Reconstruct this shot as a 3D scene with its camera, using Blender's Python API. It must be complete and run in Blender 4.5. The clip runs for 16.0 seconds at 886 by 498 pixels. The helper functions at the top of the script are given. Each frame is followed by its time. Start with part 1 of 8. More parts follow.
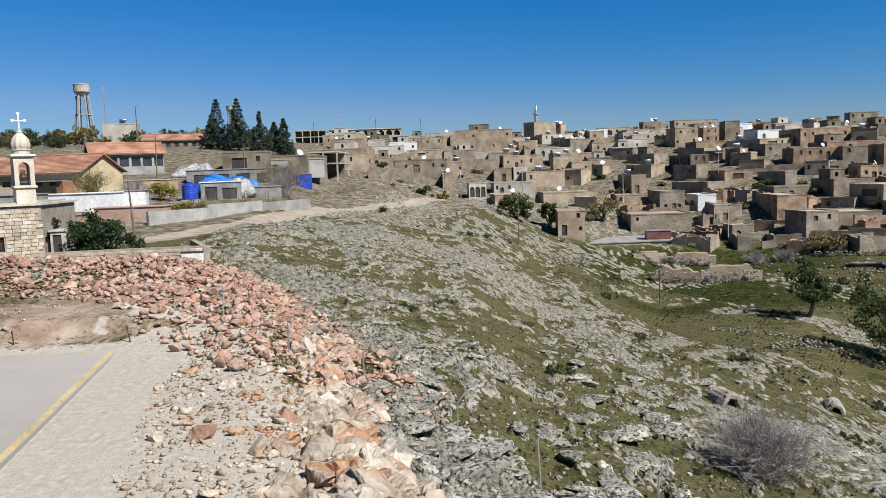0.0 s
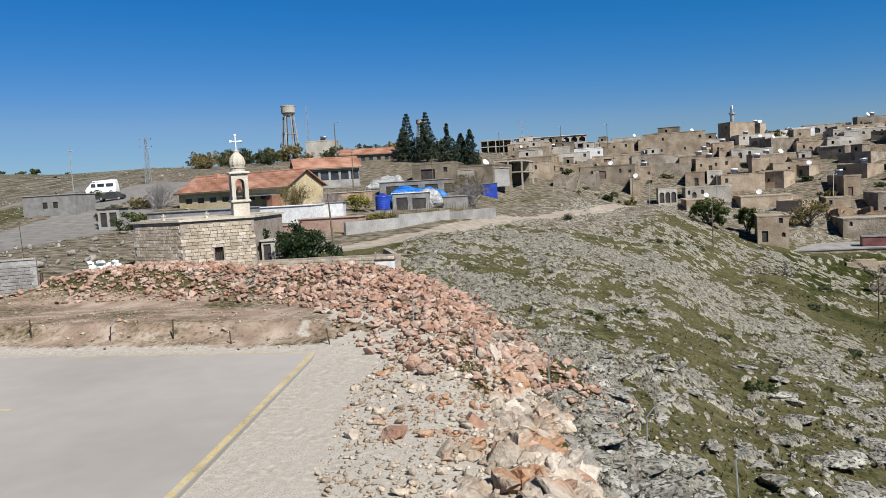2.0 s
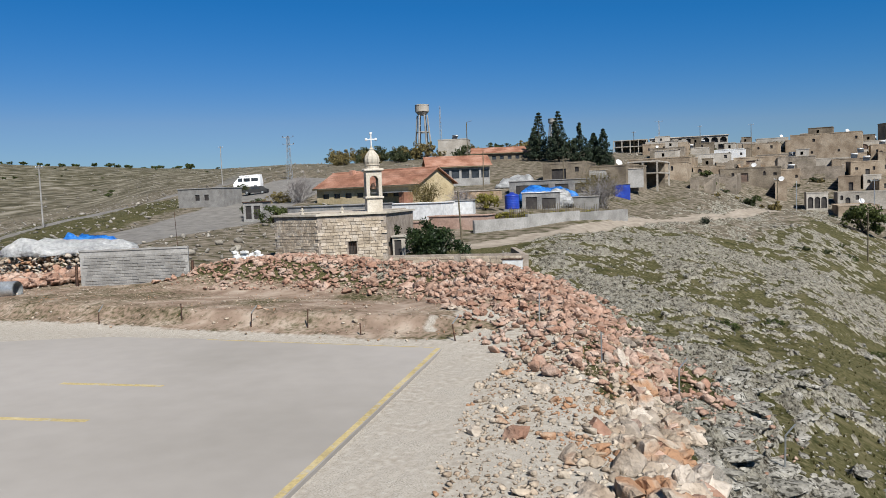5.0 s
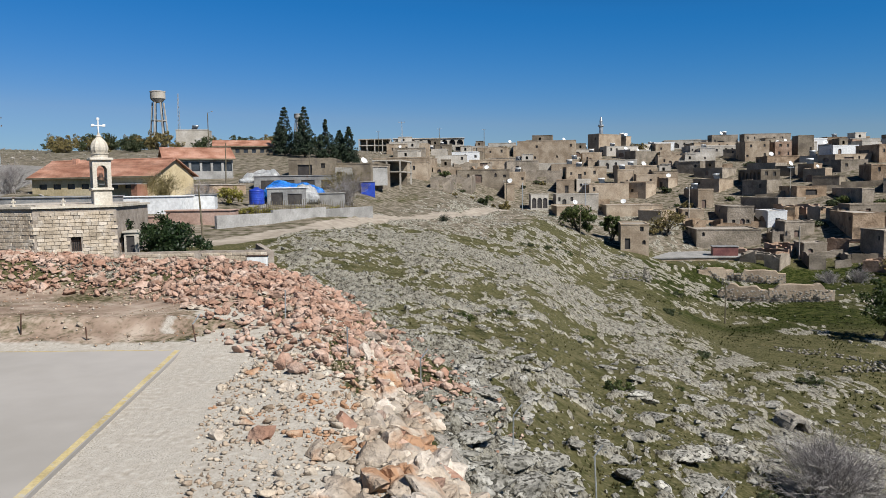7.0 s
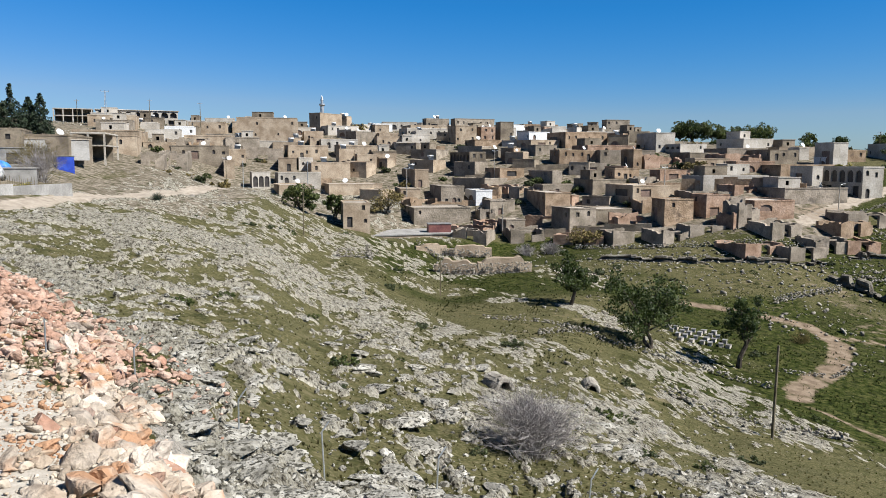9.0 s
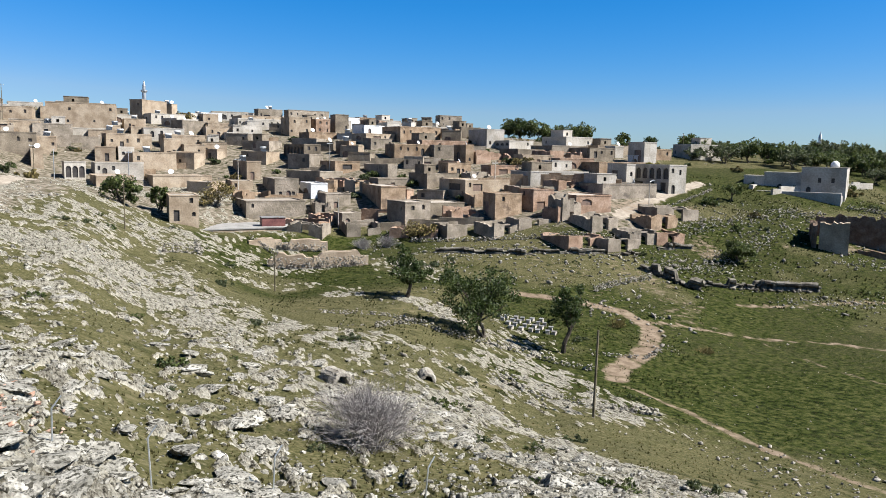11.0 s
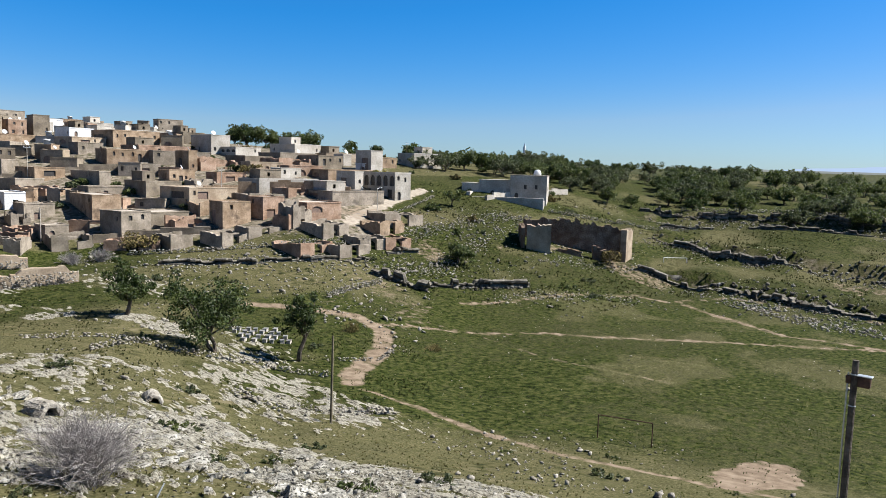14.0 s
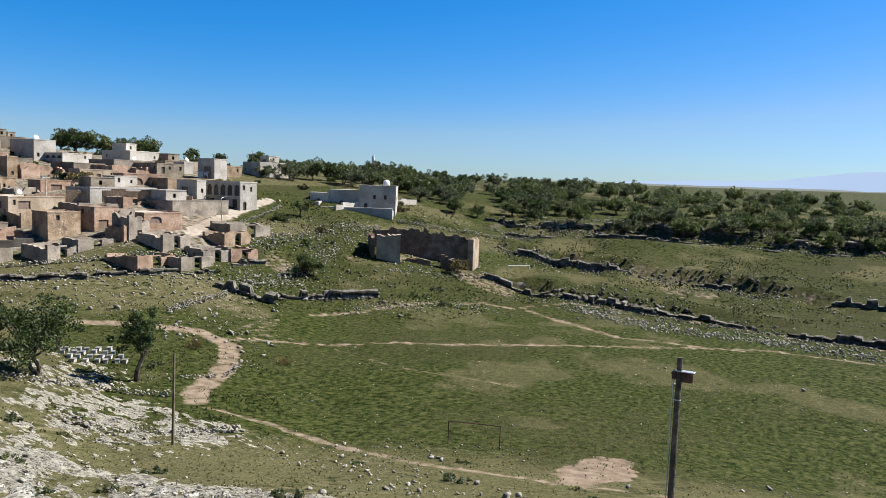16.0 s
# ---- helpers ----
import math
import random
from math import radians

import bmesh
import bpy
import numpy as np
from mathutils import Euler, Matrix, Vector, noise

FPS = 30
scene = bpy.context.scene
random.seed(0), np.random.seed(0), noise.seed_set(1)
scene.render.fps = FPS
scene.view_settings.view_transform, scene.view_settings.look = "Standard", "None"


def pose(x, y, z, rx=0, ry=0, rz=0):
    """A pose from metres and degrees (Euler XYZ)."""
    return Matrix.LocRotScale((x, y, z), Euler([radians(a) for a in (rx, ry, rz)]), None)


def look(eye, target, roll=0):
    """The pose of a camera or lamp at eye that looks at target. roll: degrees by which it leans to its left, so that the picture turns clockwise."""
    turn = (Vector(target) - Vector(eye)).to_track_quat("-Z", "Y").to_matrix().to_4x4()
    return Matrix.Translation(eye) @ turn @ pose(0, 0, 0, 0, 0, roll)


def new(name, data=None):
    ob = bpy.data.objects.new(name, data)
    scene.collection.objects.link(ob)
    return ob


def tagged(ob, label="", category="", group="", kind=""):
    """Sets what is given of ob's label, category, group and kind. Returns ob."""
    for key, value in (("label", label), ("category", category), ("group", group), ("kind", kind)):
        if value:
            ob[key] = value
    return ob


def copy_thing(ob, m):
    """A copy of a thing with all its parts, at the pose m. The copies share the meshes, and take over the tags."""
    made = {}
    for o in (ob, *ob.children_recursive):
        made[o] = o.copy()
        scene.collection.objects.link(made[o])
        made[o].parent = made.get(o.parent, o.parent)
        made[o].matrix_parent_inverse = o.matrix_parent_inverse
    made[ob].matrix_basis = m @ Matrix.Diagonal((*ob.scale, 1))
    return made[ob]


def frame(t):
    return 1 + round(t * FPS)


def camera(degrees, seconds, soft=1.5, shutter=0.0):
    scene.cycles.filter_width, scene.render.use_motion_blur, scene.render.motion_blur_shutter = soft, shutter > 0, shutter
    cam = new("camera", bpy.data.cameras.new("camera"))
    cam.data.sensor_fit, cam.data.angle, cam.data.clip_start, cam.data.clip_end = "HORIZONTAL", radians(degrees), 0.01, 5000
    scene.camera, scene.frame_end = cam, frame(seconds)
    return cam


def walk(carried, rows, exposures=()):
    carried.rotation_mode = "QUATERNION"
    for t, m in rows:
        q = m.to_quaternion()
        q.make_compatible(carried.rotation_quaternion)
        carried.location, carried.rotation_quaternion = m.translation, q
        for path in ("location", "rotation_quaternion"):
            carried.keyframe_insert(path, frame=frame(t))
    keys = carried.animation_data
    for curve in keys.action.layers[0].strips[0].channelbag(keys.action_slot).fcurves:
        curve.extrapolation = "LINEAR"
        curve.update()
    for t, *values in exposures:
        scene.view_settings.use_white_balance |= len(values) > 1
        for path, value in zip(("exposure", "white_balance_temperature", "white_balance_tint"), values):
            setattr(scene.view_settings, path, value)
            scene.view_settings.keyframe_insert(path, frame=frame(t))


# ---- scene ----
cam = camera(60.8, 16.0, soft=0.8)
EYE = 5.6
# seconds, yaw, pitch, roll: the camera turns where it is held, on a roof above the yard
ROWS = [
    (0.00, 0.21, -5.73, 1.96),
    (0.50, 4.00, -5.24, 2.45),
    (1.00, 6.78, -4.84, 2.52),
    (1.50, 8.45, -4.60, 2.84),
    (2.00, 14.12, -4.48, 3.33),
    (2.50, 21.65, -3.63, 3.77),
    (3.00, 26.78, -2.96, 4.04),
    (3.20, 28.70, -2.80, 4.24),
    (3.66, 31.06, -2.65, 4.23),
    (4.12, 30.39, -3.00, 3.76),
    (4.58, 27.61, -3.58, 3.02),
    (5.04, 23.62, -4.11, 2.19),
    (5.50, 19.33, -4.33, 1.45),
    (6.00, 14.82, -4.29, 0.76),
    (6.50, 9.29, -4.74, 0.40),
    (7.00, 4.89, -4.88, 0.86),
    (7.50, 0.97, -5.90, 0.55),
    (8.00, -2.33, -6.45, 0.77),
    (8.50, -8.36, -6.87, 0.72),
    (9.00, -15.85, -6.61, -0.17),
    (9.20, -18.06, -6.62, -0.66),
    (9.62, -21.20, -6.70, -1.19),
    (10.04, -23.49, -6.85, -1.29),
    (10.46, -25.42, -6.97, -1.19),
    (10.88, -27.50, -6.99, -1.11),
    (11.30, -30.21, -6.82, -1.28),
    (11.50, -32.12, -6.65, -1.50),
    (12.00, -35.88, -6.19, -1.79),
    (12.50, -37.70, -6.15, -1.78),
    (13.00, -40.64, -5.90, -1.53),
    (13.50, -44.58, -5.99, -1.39),
    (14.00, -48.42, -5.95, -1.48),
    (14.50, -51.12, -5.82, -1.61),
    (15.00, -53.88, -4.83, -2.02),
    (15.50, -56.55, -4.79, -1.60),
    (16.00, -59.79, -4.85, -1.91),
]
walk(cam, [(t, pose(0, 0, EYE, 90 + pitch, roll, yaw)) for t, yaw, pitch, roll in ROWS],
     [(0.0, 0.75), (1.2, 0.70), (2.0, 0.64), (3.0, 0.60), (5.5, 0.54), (6.5, 0.58), (8.0, 0.78), (9.0, 1.04), (12.5, 1.32), (16.0, 1.34)])

# ---- daylight ----
SUN_BEARING, SUN_HEIGHT = -132.0, 46.0
world = bpy.data.worlds.new("sky")
scene.world = world
world.use_nodes = True
wn = world.node_tree
wn.nodes.clear()
sky = wn.nodes.new("ShaderNodeTexSky")
sky.sky_type = "NISHITA"
sky.sun_disc = False
sky.sun_elevation = radians(SUN_HEIGHT)
sky.sun_rotation = radians(-SUN_BEARING)
sky.altitude, sky.air_density, sky.dust_density, sky.ozone_density = 900, 1.0, 0.5, 3.0
wbg = wn.nodes.new("ShaderNodeBackground")
wbg.inputs["Strength"].default_value = 0.05
wout = wn.nodes.new("ShaderNodeOutputWorld")
# deeper blue overhead, paler towards the horizon
split = wn.nodes.new("ShaderNodeSeparateColor")
wn.links.new(sky.outputs[0], split.inputs[0])
pale = wn.nodes.new("ShaderNodeMapRange")
pale.inputs["From Min"].default_value, pale.inputs["From Max"].default_value = 2.0, 4.3
wn.links.new(split.outputs[0], pale.inputs["Value"])
tint = wn.nodes.new("ShaderNodeMix")
tint.data_type = "VECTOR"
vec_in = [k for k in tint.inputs if k.type == "VECTOR" and k.name in ("A", "B")]
vec_in[0].default_value, vec_in[1].default_value = (0.12, 0.68, 1.17), (0.55, 0.73, 0.98)
wn.links.new(pale.outputs[0], tint.inputs[0])
clear = wn.nodes.new("ShaderNodeVectorMath")
clear.operation = "MULTIPLY"
wn.links.new(sky.outputs[0], clear.inputs[0])
wn.links.new([k for k in tint.outputs if k.type == "VECTOR"][0], clear.inputs[1])
deep = wn.nodes.new("ShaderNodeMapRange")
deep.inputs["From Min"].default_value, deep.inputs["From Max"].default_value = 0.9, 1.9
deep.inputs["To Min"].default_value, deep.inputs["To Max"].default_value = 0.5, 1.0
wn.links.new(split.outputs[0], deep.inputs["Value"])
dome = wn.nodes.new("ShaderNodeVectorMath")
dome.operation = "SCALE"
wn.links.new(clear.outputs[0], dome.inputs[0])
wn.links.new(deep.outputs[0], dome.inputs["Scale"])
wn.links.new(dome.outputs[0], wbg.inputs[0])
wn.links.new(wbg.outputs[0], wout.inputs[0])
sun = new("sun", bpy.data.lights.new("sun", "SUN"))
sun.data.energy, sun.data.angle, sun.data.color = 5.0, radians(0.53), (1.0, 0.97, 0.915)
_b, _h = radians(SUN_BEARING), radians(SUN_HEIGHT)
sun.matrix_world = look((-math.sin(_b) * math.cos(_h) * 100, math.cos(_b) * math.cos(_h) * 100, math.sin(_h) * 100), (0, 0, 0))

# ---- materials ----
def surface(name, shades, scale=1.0, fine=12.0, rough=0.9, bump=0.3, bump_scale=8.0, vary=0.15, metal=0.0, islands=False, spots=None, grain_range=(.78, 1.2), leafy=False):
    """A rough weathered surface: three shades in drifts of the given scale (1/m), finer grain, relief, and a tone that varies from piece to piece."""
    m = bpy.data.materials.new(name)
    m.use_nodes = True
    nt = m.node_tree
    N, L = nt.nodes, nt.links
    bsdf = N["Principled BSDF"]
    bsdf.inputs["Roughness"].default_value, bsdf.inputs["Metallic"].default_value = rough, metal
    bsdf.inputs["Specular IOR Level"].default_value = .08 if rough > .75 else .4
    geo = N.new("ShaderNodeNewGeometry")
    big = N.new("ShaderNodeTexNoise")
    big.inputs["Scale"].default_value, big.inputs["Detail"].default_value = scale, 5
    L.new(geo.outputs["Position"], big.inputs["Vector"])
    ramp = N.new("ShaderNodeValToRGB")
    ramp.color_ramp.elements[0].position, ramp.color_ramp.elements[1].position = 0.36, 0.64
    ramp.color_ramp.elements[0].color, ramp.color_ramp.elements[1].color = (*shades[0], 1), (*shades[2], 1)
    mid = ramp.color_ramp.elements.new(0.5)
    mid.color = (*shades[1], 1)
    L.new(big.outputs[0], ramp.inputs[0])
    grain = N.new("ShaderNodeTexNoise")
    grain.inputs["Scale"].default_value, grain.inputs["Detail"].default_value = fine, 6
    L.new(geo.outputs["Position"], grain.inputs["Vector"])
    tone = N.new("ShaderNodeMapRange")
    tone.inputs["From Min"].default_value, tone.inputs["From Max"].default_value = 0.25, 0.75
    tone.inputs["To Min"].default_value, tone.inputs["To Max"].default_value = grain_range
    L.new(grain.outputs[0], tone.inputs["Value"])
    if islands:
        rnd = geo.outputs["Random Per Island"]
    else:
        rnd = N.new("ShaderNodeObjectInfo").outputs["Random"]
    own = N.new("ShaderNodeMapRange")
    own.inputs["To Min"].default_value, own.inputs["To Max"].default_value = 1 - vary, 1 + vary
    L.new(rnd, own.inputs["Value"])
    mul = N.new("ShaderNodeMath")
    mul.operation = "MULTIPLY"
    L.new(tone.outputs[0], mul.inputs[0])
    L.new(own.outputs[0], mul.inputs[1])
    col = N.new("ShaderNodeVectorMath")
    col.operation = "SCALE"
    L.new(ramp.outputs[0], col.inputs[0])
    L.new(mul.outputs[0], col.inputs["Scale"])
    last = col.outputs[0]
    if spots:
        # lichen, rust or soil in blotches of its own
        colour, sscale, low, high = spots
        sp = N.new("ShaderNodeTexNoise")
        sp.inputs["Scale"].default_value, sp.inputs["Detail"].default_value = sscale, 4
        L.new(geo.outputs["Position"], sp.inputs["Vector"])
        cut = N.new("ShaderNodeMapRange")
        cut.inputs["From Min"].default_value, cut.inputs["From Max"].default_value = low, high
        L.new(sp.outputs[0], cut.inputs["Value"])
        mix = N.new("ShaderNodeMix")
        mix.data_type = "RGBA"
        mix.inputs["B"].default_value = (*colour, 1)
        for s in mix.inputs:
            if s.name == "A" and s.type == "RGBA":
                L.new(last, s)
            if s.name == "B" and s.type == "RGBA":
                s.default_value = (*colour, 1)
        L.new(cut.outputs[0], mix.inputs[0])
        last = [s for s in mix.outputs if s.type == "RGBA"][0]
    L.new(last, bsdf.inputs["Base Color"])
    if leafy:
        # thin leaves let some light through
        thru, both = N.new("ShaderNodeBsdfTranslucent"), N.new("ShaderNodeMixShader")
        L.new(last, thru.inputs["Color"])
        both.inputs[0].default_value = .4
        L.new(bsdf.outputs[0], both.inputs[1])
        L.new(thru.outputs[0], both.inputs[2])
        L.new(both.outputs[0], N["Material Output"].inputs["Surface"])
    if bump:
        rel = N.new("ShaderNodeTexNoise")
        rel.inputs["Scale"].default_value, rel.inputs["Detail"].default_value = bump_scale, 6
        L.new(geo.outputs["Position"], rel.inputs["Vector"])
        bm_ = N.new("ShaderNodeBump")
        bm_.inputs["Strength"].default_value, bm_.inputs["Distance"].default_value = bump, 0.5 / bump_scale * 2
        L.new(rel.outputs[0], bm_.inputs["Height"])
        L.new(bm_.outputs[0], bsdf.inputs["Normal"])
    return m


M_TAN = surface("tan_limestone", ((0.178, 0.125, 0.083), (0.239, 0.175, 0.119), (0.301, 0.225, 0.159)), .5, 3.5, bump=.45, bump_scale=3, vary=.2, spots=((.132, .097, .07), .6, .57, .72))
M_ROSE = surface("rose_limestone", ((0.191, 0.125, 0.087), (0.256, 0.175, 0.126), (0.312, 0.225, 0.170)), .5, 3.5, bump=.45, bump_scale=3, vary=.2, spots=((.15, .106, .079), .6, .56, .72))
M_SAND = surface("sandy_limestone", ((0.232, 0.179, 0.128), (0.293, 0.234, 0.172), (0.349, 0.288, 0.218)), .4, 3.5, bump=.35, bump_scale=5, vary=.14, spots=((.19, .145, .105), .5, .58, .74))
M_ASH = surface("ash_grey_stone", ((0.158, 0.135, 0.105), (0.214, 0.182, 0.146), (0.270, 0.231, 0.187)), .4, 3, bump=.4, bump_scale=3, vary=.2, spots=((.123, .106, .088), .6, .58, .72))
M_GREY = surface("grey_render", ((0.114, 0.095, 0.072), (0.158, 0.132, 0.101), (0.206, 0.174, 0.133)), .35, 3, bump=.4, bump_scale=5, vary=.2, spots=((.115, .095, .078), .5, .58, .72))
M_WHITE = surface("pale_plaster", ((0.281, 0.257, 0.220), (0.342, 0.315, 0.275), (0.397, 0.369, 0.330)), .3, 3, bump=.2, vary=.14)
M_BRIGHT = surface("white_paint", ((0.521, 0.527, 0.527), (0.563, 0.570, 0.570), (0.583, 0.583, 0.577)), .3, 3, bump=.1, vary=.04)
M_ROOF = surface("earth_roof", ((0.228, 0.199, 0.165), (0.296, 0.261, 0.223), (0.354, 0.319, 0.276)), .3, 3, bump=.3, bump_scale=2, vary=.2)
# near-black sheet colour that paints the shade inside windows, doorways and arches
M_UNLIT = surface("unlit_interior", ((.025, .022, .02), (.035, .03, .028), (.05, .045, .04)), 1, 5, rough=.6, bump=0)
M_DOOR = surface("painted_metal_door", ((.10, .07, .055), (.13, .09, .07), (.16, .11, .085)), 1, 8, rough=.5, bump=.05)
M_CONC = surface("poured_concrete", ((0.261, 0.243, 0.221), (0.291, 0.271, 0.249), (0.314, 0.293, 0.272)), .10, 1.2, rough=.85, bump=.02, bump_scale=30, vary=.02, grain_range=(.95, 1.04))
M_CEMENT = surface("cement", ((0.205, 0.199, 0.188), (0.253, 0.246, 0.233), (0.294, 0.287, 0.274)), .6, 6, bump=.2, bump_scale=12, vary=.1)
M_LINE = surface("worn_yellow_paint", ((0.314, 0.254, 0.134), (0.370, 0.296, 0.143), (0.397, 0.331, 0.198)), 1.2, 14, rough=.8, bump=.05, spots=((.36, .331, .274), 5, .56, .68))
M_TILE = surface("red_roof_tiles", ((0.225, 0.109, 0.073), (0.300, 0.157, 0.108), (0.375, 0.217, 0.159)), .4, 5, bump=.5, bump_scale=5, vary=.12)
M_CREAM = surface("cream_plaster", ((0.385, 0.311, 0.186), (0.437, 0.358, 0.225), (0.464, 0.391, 0.265)), .4, 4, bump=.1, vary=.04)
M_CHURCH = surface("dressed_yellow_stone", ((0.308, 0.253, 0.191), (0.375, 0.314, 0.244), (0.429, 0.376, 0.313)), 1.4, 9, bump=.35, bump_scale=9, vary=.22)
M_JOINT = surface("lime_mortar", ((0.233, 0.196, 0.158), (0.287, 0.244, 0.206), (0.329, 0.286, 0.245)), 2, 10, bump=.3)
M_CARVED = surface("carved_limestone", ((.403, .36, .295), (.461, .418, .346), (.504, .461, .396)), 1.0, 9, bump=.15, bump_scale=12, vary=.08)
M_BLOCK = surface("hollow_concrete_block", ((.187, .18, .169), (.223, .216, .205), (.259, .252, .238)), 1.2, 14, bump=.3, bump_scale=18, vary=.14)
M_RUST = surface("rusted_iron", ((0.040, 0.024, 0.018), (0.072, 0.040, 0.028), (0.112, 0.064, 0.040)), 3, 20, rough=.7, bump=.2, metal=.4)
M_STEEL = surface("galvanised_steel", ((.34, .36, .37), (.42, .44, .45), (.50, .52, .53)), 1, 9, rough=.45, bump=.05, metal=.7)
M_WOOD = surface("weathered_pole_wood", ((.086, .072, .047), (.122, .104, .072), (.158, .137, .097)), 1, 9, bump=.4, bump_scale=14)
M_BARK = surface("tree_bark", ((.05, .042, .034), (.08, .068, .054), (.12, .10, .08)), 2, 14, bump=.6, bump_scale=9)
M_TWIG = surface("grey_twigs", ((0.176, 0.161, 0.155), (0.248, 0.228, 0.218), (0.321, 0.300, 0.289)), 2, 9, bump=0, islands=True, vary=.3)
M_LEAF = surface("almond_leaves", ((0.022, 0.037, 0.009), (0.037, 0.058, 0.013), (0.058, 0.077, 0.020)), .8, 3, rough=.6, bump=0, islands=True, vary=.45, leafy=True)
M_OLIVE = surface("dark_evergreen_leaves", ((0.038, 0.055, 0.014), (0.064, 0.086, 0.022), (0.100, 0.119, 0.035)), .8, 3, rough=.6, bump=0, islands=True, vary=.45, leafy=True)
M_OLIVE2 = surface("grey_green_leaves", ((0.040, 0.051, 0.020), (0.061, 0.076, 0.032), (0.088, 0.104, 0.045)), .8, 3, rough=.6, bump=0, islands=True, vary=.4, leafy=True)
M_PINE = surface("pine_needles", ((0.007, 0.016, 0.007), (0.014, 0.026, 0.011), (0.022, 0.037, 0.016)), 1, 4, rough=.7, bump=0, islands=True, vary=.4)
M_YELLOW = surface("fresh_yellow_leaves", ((.156, .14, .023), (.211, .187, .035), (.257, .242, .055)), 1, 4, rough=.6, bump=0, islands=True, vary=.35, leafy=True)
M_BUD = surface("olive_brown_budding_twigs", ((.101, .082, .035), (.14, .113, .047), (.179, .144, .062)), 1, 4, rough=.8, bump=0, islands=True, vary=.35)
M_BLUE = surface("blue_tarpaulin", ((.02, .17, .58), (.03, .24, .72), (.07, .33, .80)), 1.2, 5, rough=.4, bump=.3, bump_scale=4, vary=.05)
M_NAVY = surface("blue_plastic", ((.012, .03, .22), (.015, .04, .28), (.02, .06, .36)), 1, 6, rough=.4, bump=.05, vary=.1)
M_SHEET = surface("white_plastic_sheet", ((0.485, 0.492, 0.500), (0.579, 0.586, 0.586), (0.626, 0.626, 0.617)), 1, 4, rough=.5, bump=.6, bump_scale=2.5)
M_PINK = surface("pinkish_render", ((.259, .173, .137), (.31, .216, .173), (.346, .252, .209)), .6, 5, bump=.2)
M_TIN = surface("dull_sheet_metal", ((0.156, 0.152, 0.149), (0.207, 0.204, 0.198), (0.259, 0.253, 0.243)), .8, 6, rough=.6, bump=.15, metal=.2, spots=((.144, .094, .061), 1.2, .6, .75))
M_MAROON = surface("maroon_sheet_metal", ((.09, .03, .03), (.12, .045, .04), (.16, .065, .055)), .8, 6, rough=.6, bump=.1)
M_CAR = surface("white_car_paint", ((.74, .74, .74), (.78, .78, .78), (.8, .8, .8)), 1, 5, rough=.25, bump=0, vary=0)
M_BLACK = surface("black_rubber", ((.015, .015, .015), (.02, .02, .02), (.03, .03, .03)), 1, 5, rough=.7, bump=0)
M_GLASS = surface("dark_window_glass", ((.02, .024, .03), (.03, .034, .04), (.04, .046, .054)), 1, 5, rough=.15, bump=0)
# loose limestone: grey with lichen on the hillside, iron-red in the fresh rubble
M_ROCK = surface("grey_limestone", ((0.160, 0.152, 0.130), (0.248, 0.237, 0.206), (0.360, 0.346, 0.308)), 1.3, 7, bump=1.0, bump_scale=7, islands=True, vary=.22, spots=((.055, .052, .042), 6.5, .52, .60))
M_ROCK_ONE = surface("grey_limestone_boulder", ((0.160, 0.152, 0.130), (0.248, 0.237, 0.206), (0.360, 0.346, 0.308)), 1.3, 7, bump=1.0, bump_scale=7, vary=.22, spots=((.055, .052, .042), 6.5, .52, .60))
M_RUBBLE = surface("red_stained_limestone", ((0.256, 0.148, 0.105), (0.316, 0.205, 0.153), (0.375, 0.280, 0.228)), .9, 6, bump=.8, bump_scale=6, islands=True, vary=.25, spots=((.40, .345, .285), 1.1, .60, .70))
M_RUBBLE_ONE = surface("red_stained_boulder", ((0.256, 0.148, 0.105), (0.316, 0.205, 0.153), (0.375, 0.280, 0.228)), .9, 6, bump=.8, bump_scale=6, vary=.25, spots=((.40, .345, .285), 1.1, .60, .70))
M_PALE = surface("pale_broken_limestone", ((0.253, 0.194, 0.141), (0.341, 0.284, 0.221), (0.416, 0.364, 0.299)), .8, 6, bump=.8, bump_scale=6, islands=True, vary=.25, spots=((.317, .187, .112), .7, .53, .62))
M_PALE_ONE = surface("pale_broken_boulder", ((0.255, 0.199, 0.150), (0.340, 0.287, 0.230), (0.407, 0.357, 0.304)), .8, 6, bump=.8, bump_scale=6, vary=.2, spots=((.317, .187, .112), .7, .53, .62))
M_RUIN = surface("reddish_ruin_stone", ((0.126, 0.082, 0.058), (0.174, 0.123, 0.090), (0.230, 0.176, 0.134)), .6, 3.5, bump=1, bump_scale=3)
M_SHRUB = surface("dark_glossy_leaves", ((.014, .028, .010), (.024, .044, .014), (.04, .066, .02)), .8, 3, rough=.5, bump=0, islands=True, vary=.4, leafy=True)
M_WALLSTONE = surface("field_wall_stone", ((0.162, 0.146, 0.123), (0.225, 0.207, 0.177), (0.289, 0.270, 0.238)), 1, 6, bump=.7, bump_scale=6, islands=True, vary=.25)
# darker than the other limestone: the shade of ledge faces is mixed into the colour
M_LEDGE = surface("shaded_ledge_rock", ((0.061, 0.054, 0.045), (0.109, 0.099, 0.082), (0.184, 0.170, 0.143)), .8, 5, bump=1, bump_scale=4, islands=True, vary=.3)
M_TUFT = surface("grass_tufts", ((0.021, 0.039, 0.005), (0.031, 0.051, 0.009), (0.047, 0.067, 0.014)), .3, 3, rough=.8, bump=0, islands=True, vary=.4, leafy=True)
M_TUFT_DARK = surface("dark_weeds", ((.016, .021, .007), (.027, .033, .011), (.045, .05, .018)), .3, 3, rough=.8, bump=0, islands=True, vary=.4, leafy=True)
